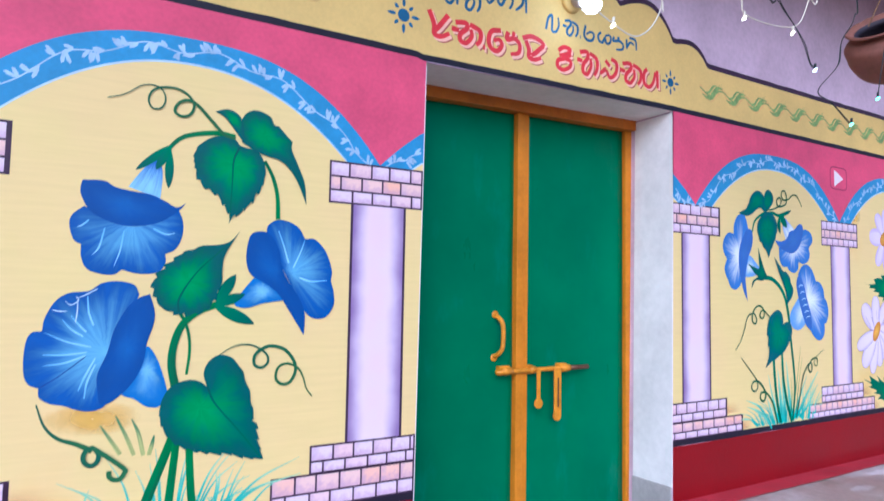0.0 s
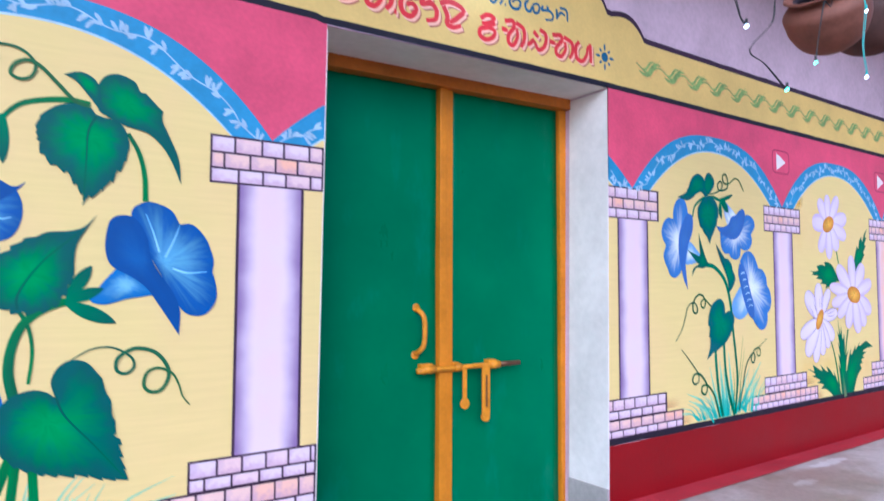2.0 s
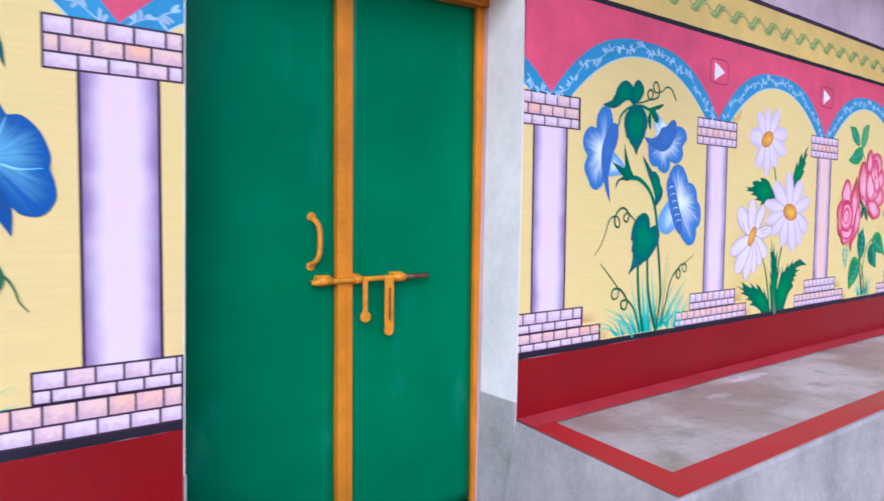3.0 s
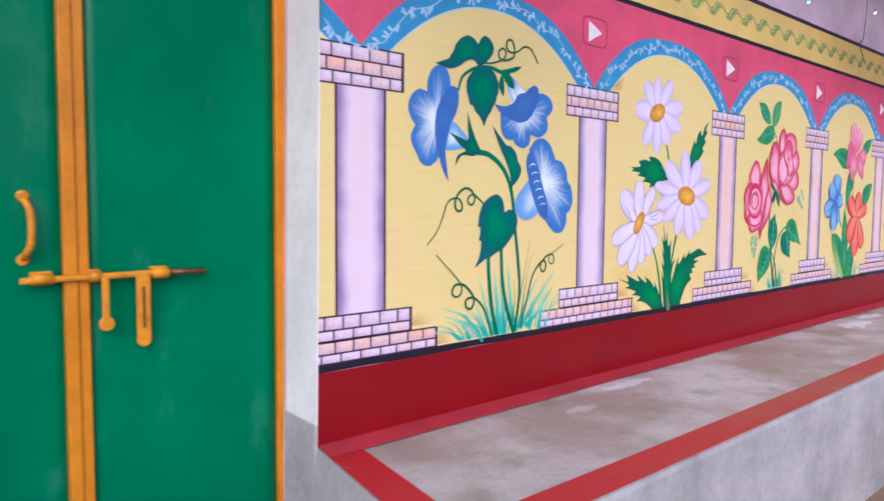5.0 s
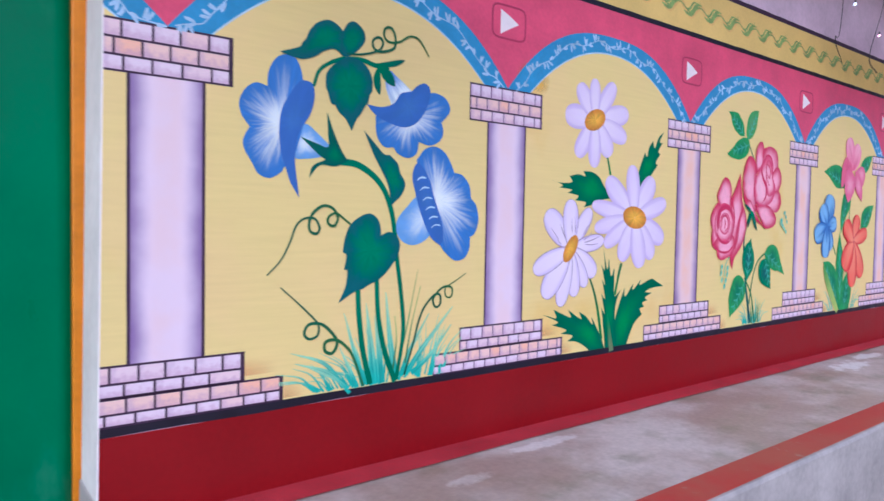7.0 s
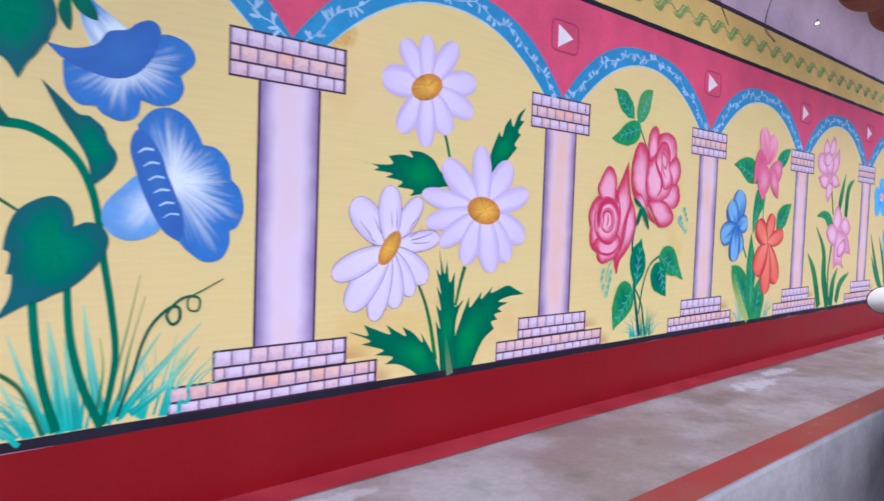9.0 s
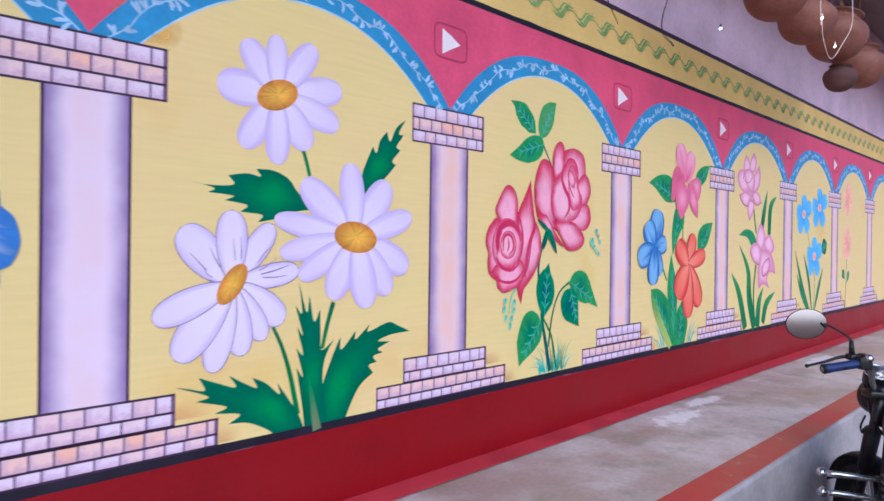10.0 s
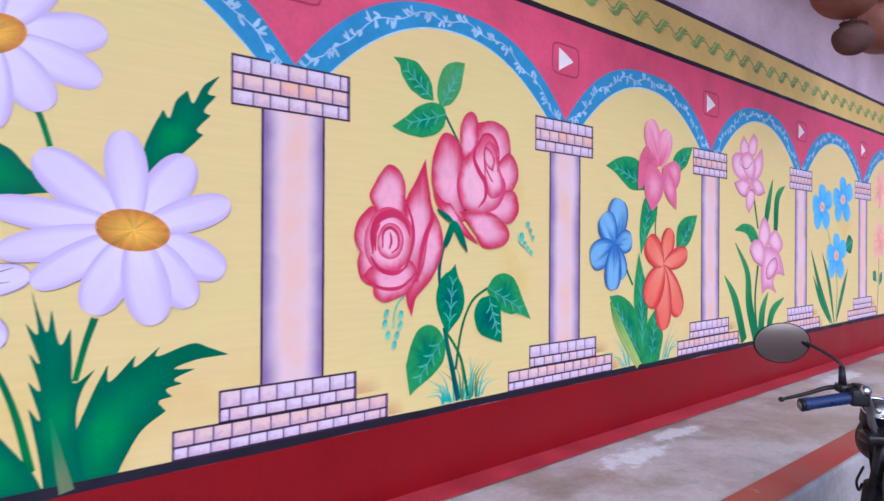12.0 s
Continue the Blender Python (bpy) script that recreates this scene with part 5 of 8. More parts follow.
stroke(GLORY_A, [(0.176, 1.108), (0.184, 1.093), (0.181, 1.076), (0.169, 1.067), (0.155, 1.072), (0.147, 1.086), (0.150, 1.103), (0.162, 1.112), (0.176, 1.108), (0.246, 1.051), (0.248, 1.035), (0.239, 1.023), (0.224, 1.022), (0.212, 1.032), (0.211, 1.047)], 0.012, 0.012, M_TENDRIL, "tendril")

GLORY_B = thing("painted_morning_glory", "pale blue morning glories on curved green stems, painted on yellow", "painted plant", "mural plants")
tuft(GLORY_B, (3.379, 0.886), 0.26, 0.24, 24, M_GRASS, 11, 0.0)
tuft(GLORY_B, (3.212, 0.886), 0.18, 0.14, 14, M_GRASS, 12, -0.06)
tuft(GLORY_B, (3.589, 0.886), 0.16, 0.28, 18, M_GRASS, 13, 0.06)
stroke(GLORY_B, [(3.362, 0.887), (3.347, 1.013), (3.326, 1.170)], 0.0401, 0.0020, M_GRASS, "grass", 0.0050)
stroke(GLORY_B, [(3.392, 0.887), (3.379, 1.000), (3.361, 1.124)], 0.0300, 0.0030, M_GRASS, "grass", 0.0050)
stroke(GLORY_B, [(3.451, 0.892), (3.424, 1.036), (3.404, 1.203)], 0.0280, 0.0030, M_GRASS, "grass", 0.0050)
stroke(GLORY_B, [(3.469, 0.902), (3.514, 0.997), (3.592, 1.118)], 0.0220, 0.0022, M_GRASS, "grass", 0.0054)
stroke(GLORY_B, [(3.490, 0.904), (3.573, 1.002), (3.700, 1.134)], 0.0239, 0.0036, M_GRASS, "grass", 0.0058)
stroke(GLORY_B, [(3.516, 0.906), (3.602, 0.966), (3.696, 1.068)], 0.0207, 0.0028, M_GRASS, "grass", 0.0050)
stroke(GLORY_B, [(3.242, 0.895), (3.171, 0.981), (3.053, 1.028)], 0.0183, 0.0014, M_GRASS, "grass", 0.0036)
stroke(GLORY_B, [(3.261, 0.887), (3.183, 0.951), (3.067, 0.993)], 0.0183, 0.0022, M_GRASS, "grass", 0.0042)
stroke(GLORY_B, [(3.294, 0.887), (3.264, 0.951), (3.225, 1.031)], 0.0184, 0.0020, M_GRASS, "grass", 0.0041)
stroke(GLORY_B, [(3.328, 0.891), (3.282, 1.009), (3.241, 1.142)], 0.0161, 0.0020, M_GRASS, "grass", 0.0050)
stroke(GLORY_B, [(3.266, 0.871), (3.218, 0.921), (3.127, 0.967)], 0.0122, 0.0014, M_GRASS, "grass", 0.0045)
stroke(GLORY_B, [(3.489, 0.947), (3.512, 1.071), (3.551, 1.218)], 0.0073, 0.0032, M_GRASS2, "grass")
stroke(GLORY_B, [(3.462, 0.949), (3.503, 1.114), (3.538, 1.277)], 0.0083, 0.0022, M_GRASS2, "grass")
stroke(GLORY_B, [(3.437, 0.931), (3.450, 1.034), (3.442, 1.118)], 0.0083, 0.0030, M_GRASS2, "grass")
stroke(GLORY_B, [(3.345, 0.891), (3.315, 1.006), (3.298, 1.128), (3.291, 1.238)], 0.0220, 0.0190, M_STEM_B, "stem")
stroke(GLORY_B, [(3.446, 0.886), (3.402, 0.998), (3.374, 1.123), (3.365, 1.266)], 0.0222, 0.0170, M_STEM_B, "stem")
stroke(GLORY_B, [(3.451, 0.892), (3.478, 1.053), (3.469, 1.179), (3.447, 1.325), (3.434, 1.428), (3.417, 1.499), (3.388, 1.560), (3.345, 1.604), (3.284, 1.636), (3.221, 1.642)], 0.0155, 0.0223, M_STEM_B, "stem")
stroke(GLORY_B, [(3.122, 1.873), (3.141, 1.925), (3.184, 1.958), (3.236, 1.980)], 0.0102, 0.0144, M_STEM_B, "stem")
shape(GLORY_B, [(3.094, 1.752), (3.145, 1.720), (3.184, 1.683), (3.162, 1.657), (3.103, 1.643), (3.054, 1.647), (3.061, 1.713)], M_TUBE2_R, (3.091, 1.690), "flower_tube")
shape(GLORY_B, [(2.969, 1.853, 1), (2.972, 1.897), (2.993, 1.939), (3.024, 1.957), (3.057, 1.953), (3.079, 1.918), (3.088, 1.854), (3.090, 1.761), (3.054, 1.638), (3.026, 1.612), (3.014, 1.595), (2.978, 1.576), (2.942, 1.587), (2.922, 1.619, 1), (2.900, 1.654), (2.894, 1.685), (2.914, 1.726, 1), (2.889, 1.759), (2.882, 1.798), (2.901, 1.838), (2.933, 1.859)], M_TRUMPET2, (3.019, 1.743))
shape(GLORY_B, [(3.088, 1.887), (3.120, 1.877), (3.125, 1.831), (3.111, 1.782), (3.080, 1.733), (3.064, 1.685), (3.061, 1.629), (3.068, 1.574), (3.076, 1.519, 1), (3.047, 1.564), (3.030, 1.609), (3.013, 1.662), (3.007, 1.726), (3.016, 1.790), (3.042, 1.839), (3.067, 1.874)], M_LIP2, (3.056, 1.755))
shape(GLORY_B, [(3.170, 1.798, 1), (3.196, 1.734), (3.224, 1.679), (3.248, 1.646, 1), (3.203, 1.625), (3.147, 1.625), (3.109, 1.583, 1), (3.121, 1.621), (3.166, 1.644, 1), (3.135, 1.664), (3.078, 1.711, 1), (3.135, 1.694), (3.175, 1.686), (3.174, 1.732)], M_LEAF_B, (3.202, 1.667), "sepal")
stroke(GLORY_B, [(3.241, 1.978), (3.299, 1.983), (3.348, 1.973), (3.405, 1.972)], 0.0150, 0.0165, M_STEM_B, "stem")
stroke(GLORY_B, [(3.400, 1.959), (3.424, 1.917), (3.477, 1.852)], 0.0254, 0.1184, M_TUBE2, "flower_tube")
petal(GLORY_B, (3.340, 1.978), (3.470, 2.009), 0.010, 0.6, M_LEAF_B, 0.8, -0.06, "sepal")
petal(GLORY_B, (3.365, 1.977), (3.367, 1.876), 0.015, 0.55, M_LEAF_B, 0.9, -0.1, "sepal")
petal(GLORY_B, (3.365, 1.977), (3.429, 1.914), 0.020, 0.5, M_LEAF_B, 0.8, 0, "sepal")
shape(GLORY_B, [(3.352, 1.804, 1), (3.358, 1.739), (3.387, 1.704), (3.427, 1.704, 1), (3.443, 1.685), (3.487, 1.672), (3.524, 1.691), (3.533, 1.732, 1), (3.580, 1.723), (3.624, 1.741), (3.642, 1.775), (3.633, 1.810, 1), (3.671, 1.853), (3.659, 1.891), (3.624, 1.910), (3.580, 1.909), (3.548, 1.872), (3.439, 1.827)], M_TRUMPET2, (3.491, 1.823))
shape(GLORY_B, [(3.317, 1.840, 1), (3.376, 1.837), (3.426, 1.856), (3.453, 1.892), (3.497, 1.906), (3.520, 1.926), (3.552, 1.941), (3.577, 1.928), (3.578, 1.892), (3.557, 1.839), (3.518, 1.795), (3.466, 1.777), (3.402, 1.788), (3.352, 1.808)], M_LIP2, (3.485, 1.851))
shape(GLORY_B, [(3.536, 1.539), (3.487, 1.502), (3.449, 1.459), (3.442, 1.418), (3.464, 1.383), (3.504, 1.366), (3.552, 1.375), (3.589, 1.408), (3.581, 1.484)], M_TUBE2_R, (3.560, 1.462), "flower_tube")
shape(GLORY_B, [(3.525, 1.668, 1), (3.561, 1.709), (3.608, 1.721), (3.653, 1.701), (3.683, 1.660), (3.696, 1.632, 1), (3.737, 1.624), (3.771, 1.587), (3.779, 1.541, 1), (3.807, 1.511), (3.818, 1.455), (3.801, 1.409), (3.777, 1.394, 1), (3.776, 1.353), (3.753, 1.315), (3.709, 1.306), (3.670, 1.328), (3.635, 1.365), (3.588, 1.451), (3.546, 1.567)], M_TRUMPET2, (3.613, 1.526))
shape(GLORY_B, [(3.512, 1.634), (3.528, 1.656), (3.555, 1.641), (3.586, 1.596), (3.602, 1.547), (3.623, 1.495), (3.644, 1.441), (3.649, 1.387), (3.635, 1.363, 1), (3.598, 1.387), (3.569, 1.430), (3.540, 1.493), (3.520, 1.555), (3.508, 1.600)], M_LIP2, (3.575, 1.526))
stroke(GLORY_B, [(3.527, 1.595), (3.545, 1.607), (3.567, 1.606)], 0.0022, 0.0060, M_VINE, "highlight", 0.0028)
stroke(GLORY_B, [(3.540, 1.560), (3.559, 1.572), (3.581, 1.571)], 0.0014, 0.0050, M_VINE, "highlight", 0.0028)
stroke(GLORY_B, [(3.554, 1.525), (3.573, 1.536), (3.595, 1.534)], 0.0028, 0.0050, M_VINE, "highlight", 0.0022)
stroke(GLORY_B, [(3.567, 1.492), (3.586, 1.502), (3.609, 1.501)], 0.0022, 0.0051, M_VINE, "highlight", 0.0028)
stroke(GLORY_B, [(3.581, 1.458), (3.600, 1.468), (3.622, 1.467)], 0.0022, 0.0050, M_VINE, "highlight", 0.0028)
stroke(GLORY_B, [(3.592, 1.427), (3.611, 1.438), (3.634, 1.437)], 0.0014, 0.0050, M_VINE, "highlight", 0.0014)
shape(GLORY_B, [(3.007, 1.963, 1), (3.069, 1.987), (3.081, 2.002, 1), (3.094, 2.018), (3.106, 2.046, 1), (3.131, 2.073), (3.170, 2.090), (3.204, 2.081), (3.228, 2.057), (3.233, 2.018), (3.227, 1.982, 1), (3.195, 2.001), (3.157, 1.989), (3.125, 1.967), (3.082, 1.952), (3.040, 1.956)], M_LEAF2, (3.161, 2.024), "leaf")
shape(GLORY_B, [(3.221, 2.059, 1), (3.243, 2.094), (3.271, 2.102), (3.302, 2.079), (3.307, 2.047), (3.282, 2.013), (3.252, 1.989), (3.227, 1.982, 1), (3.217, 2.020)], M_LEAF2, (3.253, 2.037), "leaf")
shape(GLORY_B, [(3.241, 1.986, 1), (3.196, 1.956), (3.167, 1.921), (3.164, 1.879), (3.171, 1.863, 1), (3.183, 1.828), (3.199, 1.823, 1), (3.213, 1.801), (3.238, 1.781), (3.260, 1.745, 1), (3.278, 1.784), (3.296, 1.806, 1), (3.310, 1.831), (3.322, 1.844, 1), (3.328, 1.869), (3.338, 1.886, 1), (3.337, 1.926), (3.317, 1.962), (3.283, 1.982)], M_LEAF2, (3.250, 1.891), "leaf")
shape(GLORY_B, [(3.307, 1.752, 1), (3.354, 1.709), (3.387, 1.679), (3.412, 1.677, 1), (3.444, 1.650), (3.455, 1.618, 1), (3.477, 1.582), (3.462, 1.542), (3.417, 1.501, 1), (3.410, 1.561), (3.386, 1.611), (3.348, 1.672)], M_LEAF2, (3.420, 1.595), "leaf")
shape(GLORY_B, [(3.217, 1.177, 1), (3.244, 1.231), (3.250, 1.282), (3.238, 1.286, 1), (3.246, 1.333), (3.232, 1.345, 1), (3.240, 1.392), (3.260, 1.436), (3.300, 1.465), (3.338, 1.474), (3.368, 1.454), (3.379, 1.422), (3.379, 1.400, 1), (3.412, 1.412), (3.445, 1.399), (3.459, 1.366), (3.447, 1.325), (3.422, 1.292, 1), (3.395, 1.265), (3.366, 1.244, 1), (3.337, 1.234), (3.310, 1.219, 1), (3.277, 1.211)], M_LEAF2, (3.339, 1.347), "leaf")
stroke(GLORY_B, [(3.240, 1.994), (3.299, 2.002), (3.359, 2.024), (3.378, 2.051), (3.363, 2.069), (3.338, 2.054), (3.342, 2.029), (3.371, 2.022), (3.421, 2.042), (3.427, 2.079), (3.411, 2.108), (3.386, 2.103), (3.382, 2.076), (3.403, 2.060), (3.445, 2.068), (3.484, 2.093), (3.523, 2.092), (3.551, 2.064), (3.571, 2.036)], 0.0061, 0.0054, M_TENDRIL, "tendril", 0.0030)
stroke(GLORY_B, [(2.971, 1.278), (3.015, 1.323), (3.045, 1.378), (3.065, 1.429), (3.092, 1.453), (3.129, 1.454), (3.147, 1.425), (3.136, 1.406), (3.114, 1.415), (3.111, 1.444), (3.128, 1.476), (3.161, 1.496), (3.194, 1.488), (3.213, 1.459), (3.200, 1.432), (3.178, 1.439), (3.179, 1.460), (3.206, 1.473), (3.234, 1.456), (3.262, 1.436)], 0.0036, 0.0064, M_TENDRIL, "tendril", 0.0045)
stroke(GLORY_B, [(3.016, 1.238), (3.069, 1.191), (3.124, 1.139), (3.147, 1.109), (3.143, 1.077), (3.114, 1.068), (3.097, 1.088), (3.114, 1.115), (3.158, 1.112), (3.196, 1.080), (3.215, 1.046), (3.198, 1.014), (3.171, 1.024), (3.174, 1.053), (3.215, 1.055), (3.258, 1.021), (3.282, 0.979), (3.316, 0.889)], 0.0036, 0.0090, M_TENDRIL, "tendril", 0.0042)
stroke(GLORY_B, [(3.484, 0.905), (3.519, 1.007), (3.543, 1.090), (3.569, 1.142), (3.612, 1.182), (3.638, 1.181), (3.639, 1.148), (3.619, 1.138), (3.607, 1.167), (3.640, 1.203), (3.674, 1.212), (3.695, 1.201), (3.690, 1.172), (3.666, 1.175), (3.665, 1.206), (3.708, 1.229), (3.761, 1.257)], 0.0073, 0.0028, M_TENDRIL, "tendril", 0.0032)

DAISY = thing("painted_daisy", "white lilac daisies with gold hearts and toothed leaves on yellow", "painted plant", "mural plants")
stroke(DAISY, [(4.558, 1.791), (4.584, 1.740), (4.604, 1.674)], 0.0125, 0.0126, M_STEM, "stem")
stroke(DAISY, [(4.476, 1.213), (4.511, 1.143), (4.541, 1.053), (4.569, 0.927)], 0.0098, 0.0190, M_STEM, "stem")
stroke(DAISY, [(4.700, 1.270), (4.679, 1.206), (4.658, 1.123)], 0.0177, 0.0136, M_STEM, "stem")
shape(DAISY, [(4.207, 1.634, 1), (4.263, 1.624), (4.346, 1.629), (4.330, 1.655, 1), (4.388, 1.665), (4.433, 1.659), (4.418, 1.681, 1), (4.476, 1.680), (4.528, 1.659), (4.567, 1.615), (4.638, 1.570, 1), (4.556, 1.560), (4.488, 1.536), (4.426, 1.523, 1), (4.439, 1.545), (4.369, 1.552, 1), (4.390, 1.572), (4.320, 1.583, 1), (4.347, 1.597), (4.270, 1.603, 1), (4.287, 1.616)], M_LEAF_D, (4.478, 1.611), "leaf")
shape(DAISY, [(5.006, 1.907, 1), (4.962, 1.873), (4.934, 1.822), (4.919, 1.854, 1), (4.889, 1.821), (4.873, 1.775), (4.857, 1.795, 1), (4.828, 1.737), (4.809, 1.681), (4.813, 1.605, 1), (4.863, 1.649), (4.915, 1.694), (4.961, 1.741, 1), (4.945, 1.754), (4.981, 1.795, 1), (4.964, 1.808), (4.996, 1.850, 1), (4.974, 1.856)], M_LEAF_D, (4.883, 1.730), "leaf")
shape(DAISY, [(4.185, 1.066, 1), (4.221, 1.057), (4.267, 1.046), (4.249, 1.084, 1), (4.298, 1.064), (4.360, 1.042), (4.340, 1.078, 1), (4.388, 1.049), (4.429, 1.030), (4.412, 1.063, 1), (4.459, 1.039), (4.505, 0.999), (4.496, 1.036, 1), (4.536, 0.980), (4.572, 0.926), (4.600, 0.862, 1), (4.505, 0.873), (4.454, 0.906), (4.398, 0.932), (4.340, 0.939, 1), (4.374, 0.961), (4.297, 0.976, 1), (4.332, 0.990), (4.242, 1.018, 1), (4.277, 1.028)], M_LEAF_D, (4.486, 0.961), "leaf")
shape(DAISY, [(5.035, 1.148, 1), (4.947, 1.143), (4.889, 1.126), (4.943, 1.119, 1), (4.890, 1.099), (4.910, 1.084, 1), (4.869, 1.075), (4.884, 1.054, 1), (4.850, 1.046), (4.868, 1.019, 1), (4.810, 0.980), (4.770, 0.918), (4.742, 0.857, 1), (4.646, 0.857, 1), (4.651, 0.971), (4.693, 1.082), (4.729, 1.154, 1), (4.734, 1.112), (4.793, 1.170, 1), (4.793, 1.141), (4.851, 1.186, 1), (4.847, 1.162), (4.934, 1.187), (4.980, 1.172)], M_LEAF_D, (4.719, 0.987), "leaf")
shape(DAISY, [(4.569, 1.341, 1), (4.584, 1.286), (4.600, 1.244), (4.609, 1.296, 1), (4.626, 1.213), (4.649, 1.249, 1), (4.651, 1.174), (4.656, 1.119), (4.701, 1.146, 1), (4.672, 1.096), (4.661, 1.021), (4.684, 0.856, 1), (4.595, 0.865, 1), (4.586, 0.947), (4.563, 1.073, 1), (4.587, 1.043), (4.562, 1.134, 1), (4.587, 1.112), (4.564, 1.199, 1), (4.585, 1.175), (4.557, 1.267, 1), (4.582, 1.243)], M_LEAF_D, (4.619, 1.042), "leaf")
stroke(DAISY, [(4.642, 0.865), (4.625, 0.950), (4.608, 1.044)], 0.0330, 0.0070, M_LEAFWARM, "midrib")
petal(DAISY, (4.487, 1.910), (4.724, 1.962), 0.049, 0.62, M_DAISY, 0.42, 0)
petal(DAISY, (4.487, 1.910), (4.713, 1.843), 0.046, 0.62, M_DAISY, 0.42, 0)
petal(DAISY, (4.487, 1.910), (4.371, 1.742), 0.045, 0.62, M_DAISY, 0.42, 0)
petal(DAISY, (4.487, 1.910), (4.293, 1.916), 0.054, 0.62, M_DAISY, 0.42, 0)
petal(DAISY, (4.487, 1.910), (4.375, 2.055), 0.045, 0.62, M_DAISY, 0.42, 0)
petal(DAISY, (4.487, 1.910), (4.619, 2.086), 0.044, 0.62, M_DAISY, 0.42, 0)
petal(DAISY, (4.487, 1.910), (4.481, 2.091), 0.038, 0.62, M_DAISY, 0.42, 0)
petal(DAISY, (4.487, 1.910), (4.600, 1.759), 0.050, 0.62, M_DAISY, 0.42, 0)
petal(DAISY, (4.487, 1.910), (4.488, 1.700), 0.044, 0.62, M_DAISY, 0.42, 0)
face(DAISY, (4.487, 1.910), (0.069, 0.023), (0.010, -0.044), M_DISC, 0, 0, None, 0, "flower_disc")
petal(DAISY, (4.345, 1.342), (4.193, 1.499), 0.054, 0.62, M_DAISY_LINED, 0.42, 0)
petal(DAISY, (4.345, 1.342), (4.475, 1.516), 0.038, 0.62, M_DAISY_LINED, 0.42, 0)
petal(DAISY, (4.345, 1.342), (4.342, 1.554), 0.047, 0.62, M_DAISY_LINED, 0.42, 0)
petal(DAISY, (4.345, 1.342), (4.566, 1.379), 0.035, 0.62, M_DAISY_LINED, 0.42, 0)
petal(DAISY, (4.345, 1.342), (4.516, 1.225), 0.046, 0.62, M_DAISY_LINED, 0.42, 0)
petal(DAISY, (4.345, 1.342), (4.451, 1.174), 0.037, 0.62, M_DAISY_LINED, 0.42, 0)
petal(DAISY, (4.345, 1.342), (4.378, 1.133), 0.042, 0.62, M_DAISY_LINED, 0.42, 0)
petal(DAISY, (4.345, 1.342), (4.285, 1.095), 0.042, 0.62, M_DAISY_LINED, 0.42, 0)
petal(DAISY, (4.345, 1.342), (4.183, 1.140), 0.052, 0.62, M_DAISY_LINED, 0.42, 0)
petal(DAISY, (4.345, 1.342), (4.121, 1.252), 0.042, 0.62, M_DAISY_LINED, 0.42, 0)
stroke(DAISY, [(4.254, 1.398), (4.270, 1.373), (4.285, 1.363)], 0.0010, 0.0022, M_RIM_LILAC, "crease", 0.0014)
stroke(DAISY, [(4.277, 1.447), (4.296, 1.410), (4.310, 1.388)], 0.0014, 0.0028, M_RIM_LILAC, "crease", 0.0014)
stroke(DAISY, [(4.347, 1.472), (4.351, 1.434), (4.354, 1.411)], 0.0010, 0.0030, M_RIM_LILAC, "crease", 0.0010)
stroke(DAISY, [(4.369, 1.480), (4.372, 1.442), (4.371, 1.414)], 0.0010, 0.0030, M_RIM_LILAC, "crease", 0.0010)
stroke(DAISY, [(4.482, 1.459), (4.449, 1.434), (4.426, 1.403)], 0.0010, 0.0028, M_RIM_LILAC, "crease", 0.0014)
stroke(DAISY, [(4.491, 1.419), (4.459, 1.395), (4.430, 1.379)], 0.0000, 0.0036, M_RIM_LILAC, "crease", 0.0014)
stroke(DAISY, [(4.534, 1.395), (4.484, 1.379), (4.435, 1.368)], 0.0010, 0.0032, M_RIM_LILAC, "crease", 0.0022)
stroke(DAISY, [(4.526, 1.363), (4.484, 1.358), (4.440, 1.359)], 0.0014, 0.0030, M_RIM_LILAC, "crease", 0.0010)
stroke(DAISY, [(4.248, 1.367), (4.279, 1.354), (4.298, 1.348)], 0.0010, 0.0030, M_RIM_LILAC, "crease", 0.0020)
stroke(DAISY, [(4.219, 1.433), (4.247, 1.404), (4.268, 1.384)], 0.0014, 0.0028, M_RIM_LILAC, "crease", 0.0014)
face(DAISY, (4.345, 1.342), (0.039, 0.055), (0.027, -0.020), M_DISC, 0, 0, None, 0, "flower_disc")
petal(DAISY, (4.787, 1.483), (5.022, 1.374), 0.054, 0.62, M_DAISY, 0.42, 0)
petal(DAISY, (4.787, 1.483), (4.936, 1.289), 0.054, 0.62, M_DAISY, 0.42, 0)
petal(DAISY, (4.787, 1.483), (4.575, 1.657), 0.055, 0.62, M_DAISY, 0.42, 0)
petal(DAISY, (4.787, 1.483), (4.926, 1.676), 0.057, 0.62, M_DAISY, 0.42, 0)
petal(DAISY, (4.787, 1.483), (4.758, 1.729), 0.051, 0.62, M_DAISY, 0.42, 0)
petal(DAISY, (4.787, 1.483), (5.036, 1.562), 0.046, 0.62, M_DAISY, 0.42, 0)
petal(DAISY, (4.787, 1.483), (4.478, 1.536), 0.038, 0.62, M_DAISY, 0.42, 0)
petal(DAISY, (4.787, 1.483), (4.498, 1.430), 0.039, 0.62, M_DAISY, 0.42, 0)
petal(DAISY, (4.787, 1.483), (4.567, 1.354), 0.042, 0.62, M_DAISY, 0.42, 0)
petal(DAISY, (4.787, 1.483), (4.688, 1.281), 0.053, 0.62, M_DAISY, 0.42, 0)
petal(DAISY, (4.787, 1.483), (4.839, 1.244), 0.058, 0.62, M_DAISY, 0.42, 0)
face(DAISY, (4.787, 1.483), (0.087, -0.017), (-0.015, -0.050), M_DISC, 0, 0, None, 0, "flower_disc")

